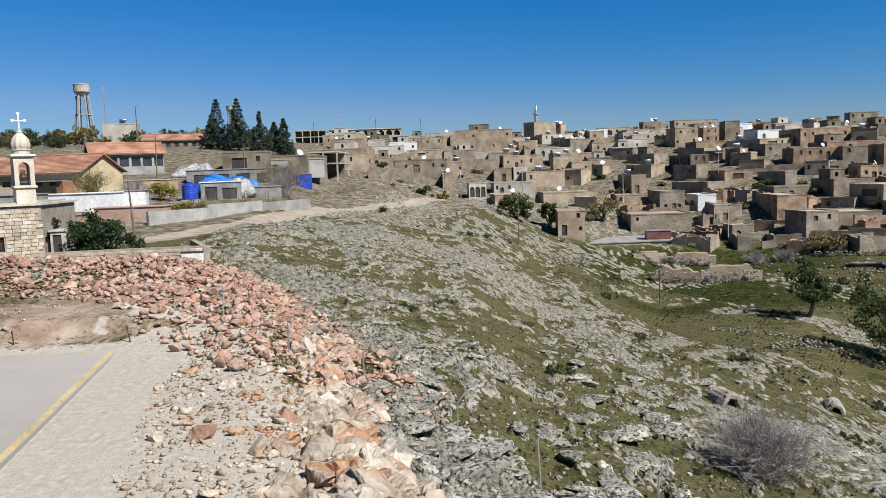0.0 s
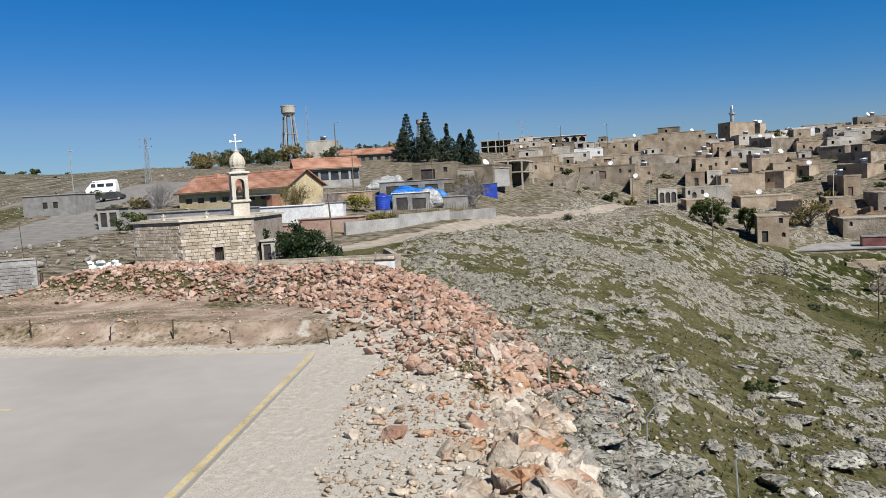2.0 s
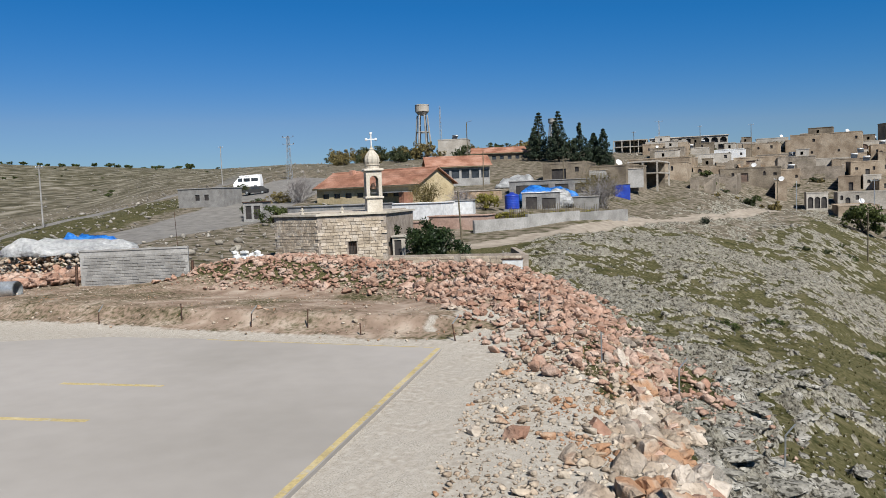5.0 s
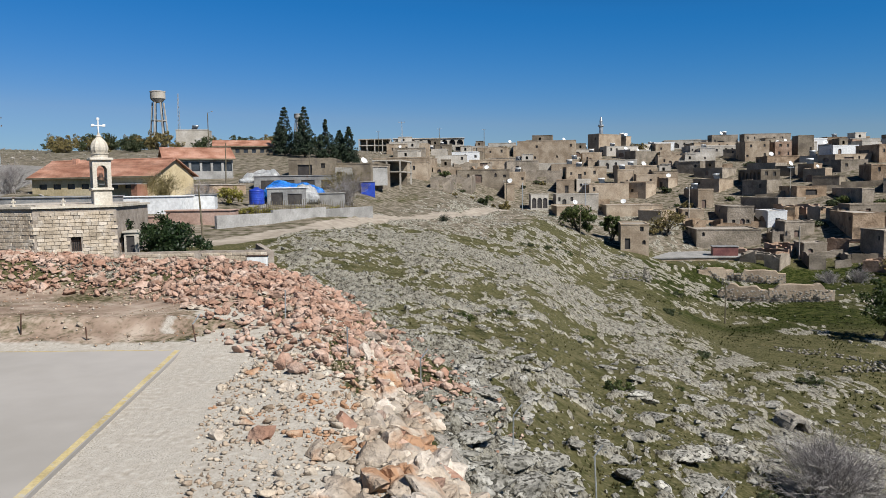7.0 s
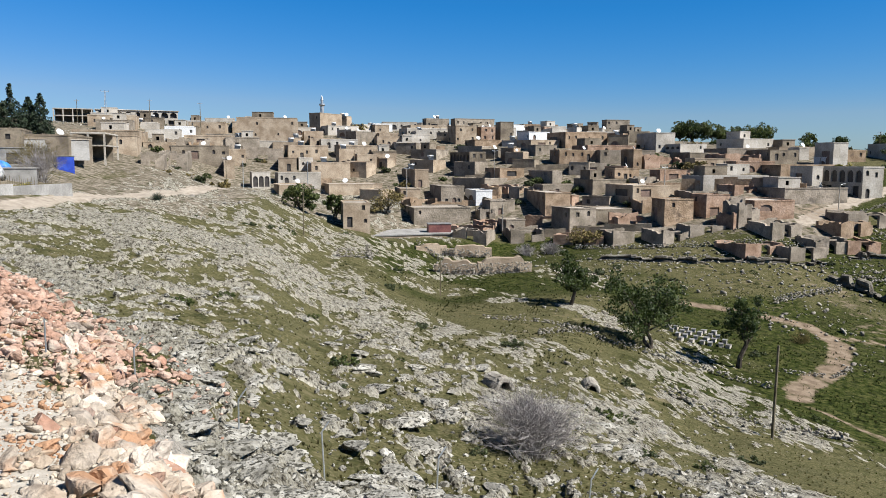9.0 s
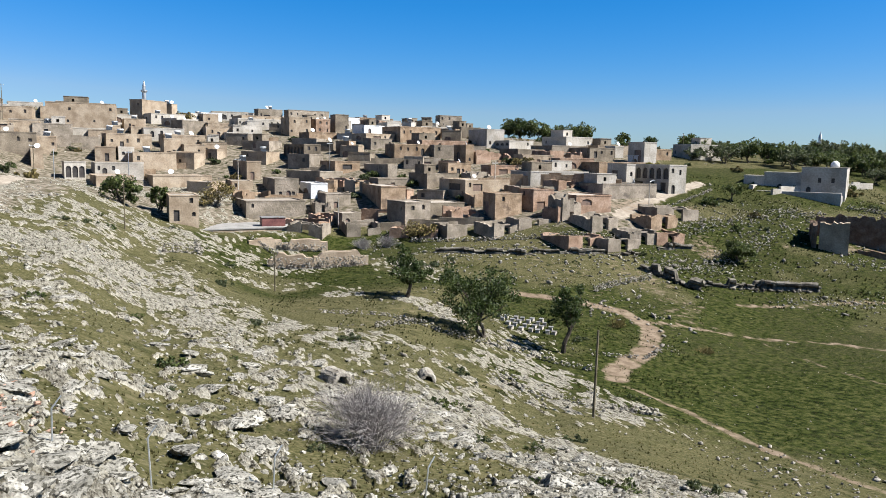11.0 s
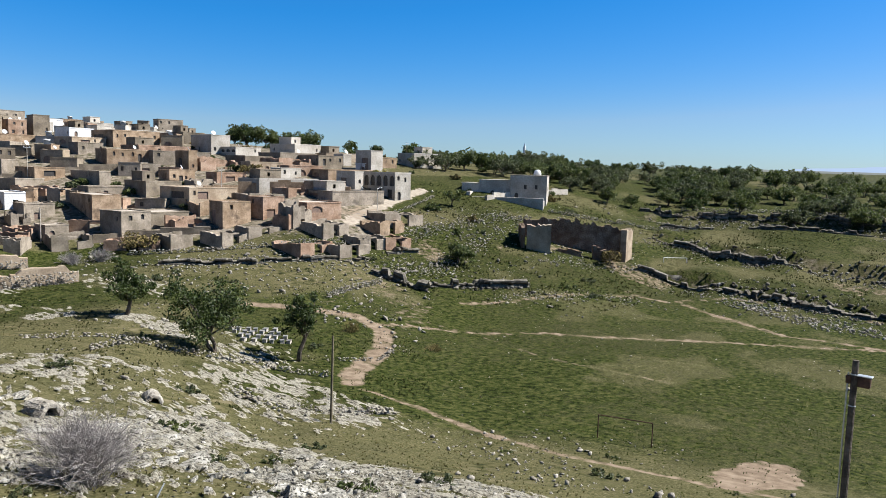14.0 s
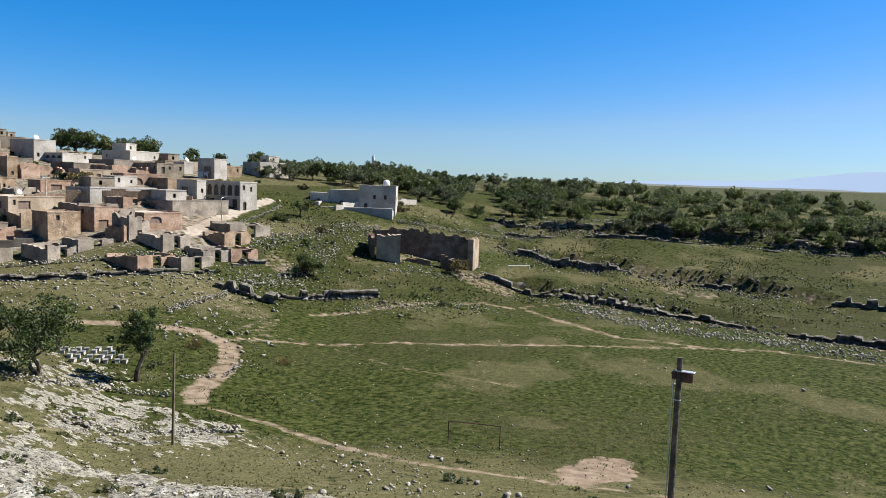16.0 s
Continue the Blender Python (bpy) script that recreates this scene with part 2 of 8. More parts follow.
M_TUFT_DRY = surface("olive_scrub", ((0.047, 0.048, 0.020), (0.072, 0.066, 0.026), (0.103, 0.089, 0.035)), .4, 3, rough=.8, bump=0, islands=True, vary=.35, leafy=True)


# ---- landform: heights along bearings (degrees left of straight ahead) round the standpoint ----
SECTIONS = []


def section(bearing, *dz):
    """Ground heights along one bearing: distance, height, distance, height ..."""
    SECTIONS.append((bearing, np.log(np.array(dz[0::2], float)), np.array(dz[1::2], float)))


section(-180, 4, 0, 40, -3, 120, -8, 600, -4, 4500, 0)
section(-135, 4, 0, 20, -6, 60, -14, 200, -16, 600, -8, 4500, 10)
section(-110, 4, 0, 14, -4, 50, -14, 82, -18.5, 150, -18.8, 230, -9, 600, -2, 1500, 12, 4500, 40)
section(-88, 4, 0, 9, -2, 22, -8.5, 50, -14.4, 70, -18.5, 82, -18.8, 150, -18.8, 170, -16.8, 215, -9.2, 235, -6.6, 300, -1.5, 400, 1, 700, 2, 1500, 8, 4500, 38)
section(-66, 4, 0, 9, -2, 22, -7.5, 45, -13.8, 62, -17.2, 85, -18.6, 150, -18.6, 165, -15.5, 200, -9.4, 220, -5, 260, -.5, 310, 3.5, 420, 6, 600, 6, 4500, 36)
section(-52, 4, 0, 9, -2, 22, -6.2, 33, -9.2, 58, -16.4, 80, -18.4, 112, -18.5, 130, -17.2, 150, -12.8, 170, -6.3, 210, 2, 260, 6, 310, 8.5, 420, 10, 600, 8, 4500, 20)
section(-37.7, 4, 0, 9, -2, 20, -5, 27, -6.8, 60, -15, 80, -16.6, 105, -15.2, 130, -12.2, 150, -6, 170, -1, 260, 12, 400, 12, 4500, 10)
section(-24, 4, 0, 9, -1.5, 17, -3.8, 30, -7.2, 48, -9.8, 72, -11.7, 95, -12.6, 140, -11.6, 150, -9.4, 175, -2.6, 200, 3.5, 260, 14, 340, 18, 4500, 10)
section(-16, 4, 0, 9, -1.2, 15, -3, 24, -5.4, 42, -7.6, 68, -10.3, 100, -12.9, 150, -12.2, 170, -6, 200, 0, 240, 9, 300, 18, 400, 20, 4500, 10)
section(-8, 4, 0, 8, -.8, 13, -2, 22, -4.5, 38, -6, 60, -7.9, 95, -8.6, 140, -6.9, 160, -5.6, 190, -3, 230, 7, 300, 18, 400, 20, 4500, 10)
section(-1, 4, 0, 8, -.4, 12, -1, 20, -3.1, 35, -3.6, 60, -4.4, 100, -3.6, 150, 0.1, 185, -1.5, 220, 6, 290, 17, 400, 20, 4500, 10)
section(7, 4, 0, 14, -.2, 22, -1.3, 33, -2.2, 60, -2.2, 105, 0.6, 130, 1.5, 160, 4.5, 200, 9, 280, 18, 400, 20, 4500, 10)
section(15, 4, 0, 26, -.1, 34, -.3, 52, -1, 82, 1.4, 100, 3, 150, 8.5, 250, 18.5, 400, 20, 4500, 10)
section(25, 4, 0, 30, .2, 50, 0, 75, 1, 90, 3, 150, 8, 230, 17, 400, 20, 4500, 10)
section(35, 4, 0, 30, .3, 60, .6, 100, 3, 150, 9, 260, 17.5, 420, 25, 4500, 10)
section(43, 4, 0, 30, .3, 45, .4, 90, 2.8, 105, 3.7, 140, 6.3, 165, 8.2, 190, 8.4, 260, 13, 420, 24, 620, 34, 900, 34, 4500, 10)
section(50, 4, 0, 30, .3, 45, .4, 85, 2.05, 110, 3.0, 132, 4.2, 147, 4.7, 162, 3, 240, 6, 330, 12, 420, 22, 620, 38, 900, 36, 4500, 10)
section(58, 4, 0, 25, .2, 45, .2, 85, .4, 112, .75, 124, 1.0, 138, -.3, 190, .5, 240, 3.5, 420, 22, 680, 47, 900, 44, 4500, 20)
section(80, 4, 0, 30, .2, 100, 0, 250, 6, 700, 46, 900, 44, 4500, 20)
section(120, 4, 0, 60, .5, 300, 6, 900, 20, 4500, 10)

_LOGD = np.linspace(math.log(3.0), math.log(4600.0), 240)
_order = sorted(SECTIONS, key=lambda s: s[0])
_B = np.array([s[0] for s in _order])
_PROF = np.array([np.interp(_LOGD, s[1], s[2]) for s in _order])
_k = np.exp(-0.5 * (np.arange(-7, 8) / 1.3) ** 2)
_PROF = np.array([np.convolve(np.pad(p, 7, "edge"), _k / _k.sum(), "valid") for p in _PROF])


def ground_z(x, y):
    """Smooth height of the land at x, y (arrays or numbers)."""
    x, y = np.asarray(x, float), np.asarray(y, float)
    b = np.degrees(np.arctan2(-x, y))
    u = np.clip((np.log(np.maximum(np.hypot(x, y), 3.001)) - _LOGD[0]) / (_LOGD[1] - _LOGD[0]), 0, len(_LOGD) - 1.001)
    i = u.astype(int)
    fu = u - i
    n = len(_B)
    j = np.searchsorted(_B, b, side="right") - 1
    j = np.where((j < 0) | (j >= n), n - 1, j)
    b0 = _B[j]
    j1 = (j + 1) % n
    gap = (_B[j1] - b0) % 360
    v = ((b - b0) % 360) / gap
    s = v * v * (3 - 2 * v) * 0.5 + v * 0.5
    lo = _PROF[j, i] * (1 - fu) + _PROF[j, i + 1] * fu
    hi = _PROF[j1, i] * (1 - fu) + _PROF[j1, i + 1] * fu
    return lo * (1 - s) + hi * s


def near_line(x, y, pts):
    """Distance of x, y from a polyline, and how far along it (0 to 1) the nearest place lies."""
    best, along = np.full(np.shape(x), 1e9), np.zeros(np.shape(x))
    total = sum(math.dist(a, b) for a, b in zip(pts, pts[1:]))
    run = 0.0
    for (ax, ay), (bx, by) in zip(pts, pts[1:]):
        L2 = (bx - ax) ** 2 + (by - ay) ** 2
        u = np.clip(((x - ax) * (bx - ax) + (y - ay) * (by - ay)) / L2, 0, 1)
        d = np.hypot(x - ax - u * (bx - ax), y - ay - u * (by - ay))
        along = np.where(d < best, (run + u * math.sqrt(L2)) / total, along)
        best = np.minimum(best, d)
        run += math.sqrt(L2)
    return best, along


BANK = [(-31.5, 38.5), (-27, 39.5), (-20, 39.5), (-14, 37.5), (-10, 33.5), (-6.5, 29), (-4, 26)]
smooth_z = ground_z


def ground_z(x, y):
    """Height of the land with the bank of cleared rubble beyond the yard."""
    x, y = np.asarray(x, float), np.asarray(y, float)
    z = smooth_z(x, y)
    d, u = near_line(x, y, BANK)
    crest = 1.5 * np.clip(1.25 - np.abs(u - .4) ** 2 * 3.0, 0, 1) + .1
    z = z + crest * np.exp(-0.5 * (d / 2.7) ** 2)
    # made ground under the paved terrace below the village
    d = near_line(x, y, [(28, 144), (43, 144.5)])[0]
    z = z + np.clip(-9.0 - z, 0, 4) * np.exp(-(np.maximum(d - 6, 0) / 5.5) ** 2)
    # the levelled yard
    u = np.clip((near_line(x, y, [(-45, 12), (-17, 12.5)])[0] - 12.2) / 2.5, 0, 1)
    return z * u * u * (3 - 2 * u)


def lattice(ix, iy, seed):
    h = (ix * 374761393 + iy * 668265263 + seed * 974634777) & 0x7FFFFFFF
    h = ((h ^ (h >> 13)) * 1274126177) & 0x7FFFFFFF
    return ((h ^ (h >> 16)) & 0xFFFF) / 65535.0


def drift(x, y, seed=0):
    """Smooth noise from 0 to 1 over arrays."""
    ix, iy = np.floor(x).astype(np.int64), np.floor(y).astype(np.int64)
    fx, fy = x - ix, y - iy
    fx, fy = fx * fx * (3 - 2 * fx), fy * fy * (3 - 2 * fy)
    a, b = lattice(ix, iy, seed), lattice(ix + 1, iy, seed)
    c, d = lattice(ix, iy + 1, seed), lattice(ix + 1, iy + 1, seed)
    return (a * (1 - fx) + b * fx) * (1 - fy) + (c * (1 - fx) + d * fx) * fy


def layers(x, y, seed=0, n=4):
    tot, amp, v = 0.0, 0.0, 1.0
    for k in range(n):
        tot = tot + v * drift(x * 2 ** k + 17.3 * k, y * 2 ** k - 9.1 * k, seed + k)
        amp += v
        v *= 0.55
    return tot / amp


def ramp01(v, lo, hi):
    u = np.clip((v - lo) / (hi - lo), 0, 1)
    return u * u * (3 - 2 * u)


RIDGE_ROAD = [(-34, 56), (-26.1, 64.6), (-23.9, 69.6), (-20.4, 78.3), (-16.7, 98.7), (-9.9, 125.1), (1.8, 160)]
TRACK = [(51.8, 58), (54.5, 61), (64.3, 66.4), (71.6, 73.5), (72.5, 80.4), (67.8, 85.1), (61.1, 91.5)]
TRACK_FIELD = [(72, 77), (80.4, 73.3), (94, 62.5), (109.7, 41.4), (122.4, 22.8), (128, 13.5), (128, -4), (135, -40)]
TRACK_MID = [(97.2, 81.3), (106, 77), (120, 73), (132.6, 66), (134.8, 58), (121.9, 36.2), (124.5, 17.4)]
TRACK_GREEN = [(78, 76), (82.9, 75.6), (85, 66.4), (81.8, 53.1), (83, 37.2)]
TRACK_STONY = [(134, 62), (146, 53.7), (147.9, 36.3), (144.8, 20.5), (140, -10)]
TRACK_LOW = [(51.2, 55.5), (51.5, 47.1), (50.4, 39.6), (49.8, 31.1), (50.5, 24.9), (52, 10)]
STREET = [(104, 118), (108.9, 120.3), (128.3, 128), (142, 133)]
LEFT_ROAD = [(-94, 30), (-94.5, 56.3), (-97.6, 66.3), (-100.2, 79.7), (-106.6, 98.3), (-112.3, 120.9), (-125, 150), (-190, 240)]
APRON = [(-62, 40), (-62, 52), (-63.5, 60), (-66, 72), (-70, 84), (-77, 104.8), (-90, 131)]
LEDGES = [[(91.6, 95.4), (95, 88.5)], [(97, 90.2), (104, 86), (113, 80)], [(174.2, 84.9), (177, 75.7), (173, 67.9), (177, 55), (177, 44), (180, 29), (176, 15)],
          [(152, 62), (150.4, 41.6), (149, 27), (146, 14.8)], [(192.6, 94.6), (215, 65.5), (223, 35.7), (228, 0), (225, -40)]]


def stone_cover(x, y, z):
    """How much bare limestone shows at a place: much on the near hillside, none on the yard and the valley floor."""
    d = np.hypot(x, y)
    slope = (1 - .96 * ramp01(x + .25 * (y - 60), 10, 33)) * ramp01(z, -15.5, -9.5) * ramp01(x, -29 + .1 * (y - 30), -20 + .1 * (y - 30)) * (1 - ramp01(d, 165, 190))
    slope = np.maximum(slope, 0.5 * ramp01(x, -22, -10) * ramp01(y, 95, 120) * (1 - ramp01(d, 175, 210)) * (1 - ramp01(x, 30, 52)))
    # outcrops between the terraces of the far slope
    patch = ramp01(layers(x * .055, y * .055, 131, 3), .50, .60) * ramp01(x, 14, 22) * (1 - ramp01(x, 46, 66)) * ramp01(y, 22, 40) * (1 - ramp01(y, 122, 134))
    slope = np.maximum(slope, .46 * patch * ramp01(z, -17.6, -15.5))
    plateau = .12 * ramp01(x, 100, 130) * ramp01(z, -17, -13) * (1 - ramp01(d, 260, 330))
    left = .22 * (1 - ramp01(x, -70, -45)) * ramp01(d, 90, 130)
    yard = ramp01(near_line(x, y, [(-45, 12), (-17, 12.5)])[0], 12.5, 15) * ramp01(near_line(x, y, [(-50, 31), (-14, 31), (-8, 28)])[0], 5, 7.5) * ramp01(near_line(x, y, [(-8, 28), (-4, 16), (-2, 10)])[0], 2.6, 3.8)
    return np.clip(np.maximum(np.maximum(slope, plateau), left), 0, 1) * yard


def land(x, y):
    """Height with rock relief, and the masks of the ground cover."""
    z = ground_z(x, y)
    d = np.hypot(x, y)
    cover = stone_cover(x, y, z)
    # limestone pavement: broken slabs standing out of the turf, in belts along the slope
    wx, wy = 3.2 * (layers(x * .21, y * .21, 15, 3) - .5), 3.2 * (layers(x * .21, y * .21, 16, 3) - .5)
    u, v = (x + wx) * .95 - (y + wy) * .31, (y + wy) * .95 + (x + wx) * .31
    belt = layers(u * .085, v * .10, 11, 3)
    slab = layers(u * 1.45, v * .47, 3, 5)
    fret = layers(u * 2.9, v * .95, 23, 4)
    patchy = 1 - ramp01(d, 40, 80)
    reach = layers(u * .16, v * .11, 13, 3)
    bare = ramp01(slab + .80 * (belt - .5) + (.80 - .25 * patchy) * (fret - .5) + .75 * patchy * (reach - .5) + .09 * (1 - ramp01(d, 34, 58)), .575 - .14 * cover, .655 - .14 * cover) * ramp01(cover, .05, .4)
    near = 1 - ramp01(d, 150, 260)
    pits = layers(u * 5, v * 2.0, 29, 2)
    lift = bare * (.08 + .50 * np.clip(slab - .42, 0, 1) + .32 * (fret - .45) + .2 * (pits - .5)) * (.35 + .65 * cover)
    yard = ramp01(near_line(x, y, [(-45, 12), (-17, 12.5)])[0], 12.5, 15)
    swell = (layers(x * .09, y * .09, 41, 3) - .5) * (1.1 * cover + .25) * ramp01(d, 14, 40) * yard
    z = z + swell * near + lift * (.35 + .65 * near)
    # a low step of raw earth behind the yard
    z = z + .45 * ramp01(y - 26.2 - .5 * (layers(x * .35, y * .1, 55, 3) - .5) - .02 * (x + 25), 0, .9) * (1 - ramp01(y, 27.5, 36)) * ramp01(x, -48, -40) * (1 - ramp01(x, -13, -9))
    # worn ways
    way = np.zeros_like(z)
    crag = np.zeros_like(z)
    rut = np.zeros_like(z)
    for pts, half, worn in ((RIDGE_ROAD, 1.7, 0), (STREET, 1.7, 0), (TRACK, 1.4, 1), (TRACK_FIELD, .8, .8), (TRACK_LOW, .55, .8), (TRACK_MID, .85, .8), (TRACK_GREEN, .4, .6), (TRACK_STONY, .7, .8)):
        dl = near_line(x, y, pts)[0] + (layers(x * .5, y * .5, 61, 3) - .5) * 1.1
        on = 1 - ramp01(dl, half * .45, half * 1.45)
        if worn:
            rut = np.maximum(rut, on * worn * (.75 + .6 * (layers(x * .8, y * .8, 63, 3) - .5)))
        else:
            way = np.maximum(way, on)
    tar = np.zeros_like(z)
    for pts, half in ((LEFT_ROAD, 2.4), (APRON, 7.0)):
        dl = near_line(x, y, pts)[0] + (layers(x * .3, y * .3, 62, 3) - .5) * 1.2
        tar = np.maximum(tar, 1 - ramp01(dl, half * .85, half * 1.1))
    flat = np.maximum(np.maximum(way, rut), tar)
    bare = bare * (1 - flat)
    z = z - flat * .06
    # ledges of rock step the slopes
    for pts in LEDGES[2:]:
        dl, al = near_line(x, y, pts)
        side = d - np.interp(al, np.linspace(0, 1, len(pts)), [math.hypot(*p) for p in pts])
        tall = .25 + 1.0 * ramp01(layers(x * .11, y * .11, 57, 2), .36, .56)
        jut = side + 1.4 * (layers(x * .35, y * .35, 58, 3) - .5)
        z = z + np.where(np.abs(dl) < 14, tall * np.tanh(jut * 1.6) * (1 - ramp01(dl, 3.5, 12)), 0)
        # dark weathered rock along each step face, some of its shade painted in
        crag = np.maximum(crag, (1 - ramp01(np.abs(jut + .3), 1.0, 2.2)) * (dl < 6) * .45 * ramp01(tall, .3, .7))
    # moist green ground of the valley and its terraces
    lush = ramp01(-ground_z(x, y) + 2.2 * (layers(x * .05, y * .05, 71, 3) - .5), 12.2, 15.0) * ramp01(x, 14, 30) * (.35 + .65 * ramp01(d + .3 * x, 72, 92)) * (1 - .65 * ramp01(d, 175, 215))
    lush = np.maximum(lush, .75 * ramp01(x, 12, 26) * ramp01(y, 84, 96) * (1 - ramp01(y, 134, 142)) * (1 - ramp01(x, 60, 75)))
    lush = np.maximum(lush, .9 * (1 - ramp01(np.hypot((x - 70) / 9, (y - 178) / 5), .7, 1.2)))
    lush = np.maximum(lush, .9 * ramp01(x, 70, 100) * (1 - ramp01(d, 300, 380)) * (z < 4))
    lush = lush * (.45 + .55 * ramp01(layers(x * .07, y * .07, 72, 4), .32, .5)) * (1 - .25 * ramp01(d, 148, 172) * (x > 90)) * (1 - flat) * (1 - .8 * bare)
    lush = np.maximum(lush, .9 * ramp01(d, 340, 430) * ramp01(x, 60, 150))
    # earth: raw red soil of the bank, yard and village ground
    red = (1 - ramp01(near_line(x, y, [(-50, 30), (-13, 30.5)])[0], 4.5, 7)) * (.6 + .6 * (layers(x * .3, y * .3, 81, 3) - .5))
    scuff = ramp01(layers(x * .09, y * .09, 87, 4), .55, .66) * ramp01(x, 62, 78) * (1 - ramp01(d, 165, 200)) * ramp01(z, -18, -16.6)
    rut = np.maximum(rut, np.where(x > 92, .48, .35) * scuff * (1 - bare))
    rut = np.maximum(rut, 1 - ramp01(np.hypot((x - 56.8) / 5.2, (y - 18.2) / 2.2) + 1.2 * (layers(x * .5, y * .5, 82, 3) - .5), .8, 1.5))
    spill = 1 - ramp01(near_line(x, y, [(-9, 27), (-4, 16), (-2, 10)])[0], 3.2, 4.6)
    red = np.maximum(red, spill * (.35 + 1.1 * (layers(x * .6, y * .6, 85, 3) - .5)))
    grit = 1 - ramp01(near_line(x, y, [(-40, 14), (-13.5, 14)])[0] + .8 * (layers(x * .8, y * .8, 83, 3) - .5), 11.0, 12.2)
    grit = np.maximum(grit, 1 - ramp01(near_line(x, y, [(-9.6, 24.6), (-7.3, 12.8), (-6, 4)])[0] + .7 * (layers(x * .8, y * .8, 84, 3) - .5), 1.5, 2.1))
    grit = np.maximum(grit, spill * ramp01(layers(x * .7, y * .7, 86, 3), .42, .6))
    town = ramp01(d, 135, 160) * (1 - ramp01(d, 330, 380)) * ramp01(ground_z(x, y), -10.5, -7) * (1 - ramp01(x, 150, 190)) * ramp01(np.degrees(np.arctan2(-x, y)), -46, -42)
    town = np.maximum(town, .7 * (1 - ramp01(near_line(x, y, [(-45, 62), (-34, 82), (-40, 110), (-28, 170)])[0], 11, 20)))
    town = np.maximum(town, .8 * (1 - ramp01(near_line(x, y, APRON)[0] + 5 * (layers(x * .2, y * .2, 64, 3) - .5), 8, 13)) * (d < 140))
    town = np.maximum(town, .8 * (1 - ramp01(near_line(x, y, [(-15, 106), (-9, 130), (-3, 162)])[0] + 5 * (layers(x * .2, y * .2, 65, 3) - .5), 8, 14)))
    town = np.maximum(town, .7 * (1 - ramp01(near_line(x, y, [(-52, 52), (-44, 50), (-38, 46)])[0], 5, 9)))
    far = np.maximum(ramp01(d, 420, 700), .85 * ramp01(d, 170, 260) * (1 - ramp01(x, -100, -60)))
    far = far * (1 - .85 * ramp01(x, 60, 150))
    return z, dict(bare=bare, lush=np.clip(lush, 0, 1), red=np.clip(red, 0, 1), crag=crag, way=way, rut=rut, tar=tar, grit=np.clip(grit, 0, 1), town=town, far=far)


def ground_material():
    m = bpy.data.materials.new("open_ground")
    m.use_nodes = True
    nt = m.node_tree
    N, L = nt.nodes, nt.links
    bsdf = N["Principled BSDF"]
    bsdf.inputs["Roughness"].default_value = 0.95
    bsdf.inputs["Specular IOR Level"].default_value = 0.04
    pos = N.new("ShaderNodeNewGeometry").outputs["Position"]

    # the limestone weathers along its bedding
    bedding = N.new("ShaderNodeVectorMath")
    bedding.operation = "MULTIPLY"
    bedding.inputs[1].default_value = (1.45, .48, 1.0)
    L.new(pos, bedding.inputs[0])
    grainwise = bedding.outputs[0]

    def noise_(scale, detail=6, where=None):
        n = N.new("ShaderNodeTexNoise")
        n.inputs["Scale"].default_value, n.inputs["Detail"].default_value = scale, detail
        L.new(where or pos, n.inputs["Vector"])
        return n.outputs[0]

    def ramp_(value, *stops):
        r = N.new("ShaderNodeValToRGB")
        e = r.color_ramp.elements
        e[0].position, e[0].color = stops[0][0], (*stops[0][1], 1)
        e[1].position, e[1].color = stops[-1][0], (*stops[-1][1], 1)
        for p, c in stops[1:-1]:
            k = e.new(p)
            k.color = (*c, 1)
        L.new(value, r.inputs[0])
        return r.outputs[0]

    def mask(name):
        a = N.new("ShaderNodeAttribute")
        a.attribute_name = name
        return a.outputs["Fac"]

    def mix(f, a, b):
        x = N.new("ShaderNodeMix")
        x.data_type = "RGBA"
        ins = [s for s in x.inputs if s.type == "RGBA"]
        L.new(f, x.inputs[0])
        L.new(a, ins[0])
        L.new(b, ins[1])
        return [s for s in x.outputs if s.type == "RGBA"][0]

    def edge(f, n, width=.35):
        """A mask broken up by noise at its rim."""
        s = N.new("ShaderNodeMath")
        s.operation = "MULTIPLY_ADD"
        L.new(n, s.inputs[0])
        s.inputs[1].default_value = width * 2
        s.inputs[2].default_value = -width
        t = N.new("ShaderNodeMath")
        t.operation = "ADD"
        L.new(s.outputs[0], t.inputs[0])
        L.new(f, t.inputs[1])
        r = N.new("ShaderNodeMapRange")
        r.inputs["From Min"].default_value, r.inputs["From Max"].default_value = .35, .65
        L.new(t.outputs[0], r.inputs["Value"])
        return r.outputs[0]

    n_big, n_mid, n_fine, n_tiny = noise_(.12, 4), noise_(.9, 6), noise_(5, 6), noise_(26, 4)
    turf = ramp_(n_mid, (.36, (0.017, 0.021, 0.008)), (.46, (0.045, 0.045, 0.017)), (.55, (0.083, 0.074, 0.036)), (.67, (0.150, 0.127, 0.079)))
    straw = ramp_(n_fine, (.3, (0.024, 0.028, 0.011)), (.55, (0.067, 0.063, 0.029)), (.75, (0.133, 0.116, 0.073)))
    base = mix(edge(n_big, n_fine, .3), turf, straw)
    base = mix(edge(noise_(.28, 6), n_mid, .12), base, ramp_(n_fine, (.3, (0.031, 0.034, 0.013)), (.5, (0.071, 0.066, 0.029)), (.7, (0.133, 0.116, 0.067))))
    n_blot = noise_(2.1, 5, grainwise)
    clump = N.new("ShaderNodeMath")
    clump.operation = "MULTIPLY_ADD"
    L.new(noise_(1.5, 9), clump.inputs[0])
    clump.inputs[1].default_value = .7
    third = N.new("ShaderNodeMath")
    third.operation = "MULTIPLY"
    L.new(n_fine, third.inputs[0])
    third.inputs[1].default_value = .3
    L.new(third.outputs[0], clump.inputs[2])
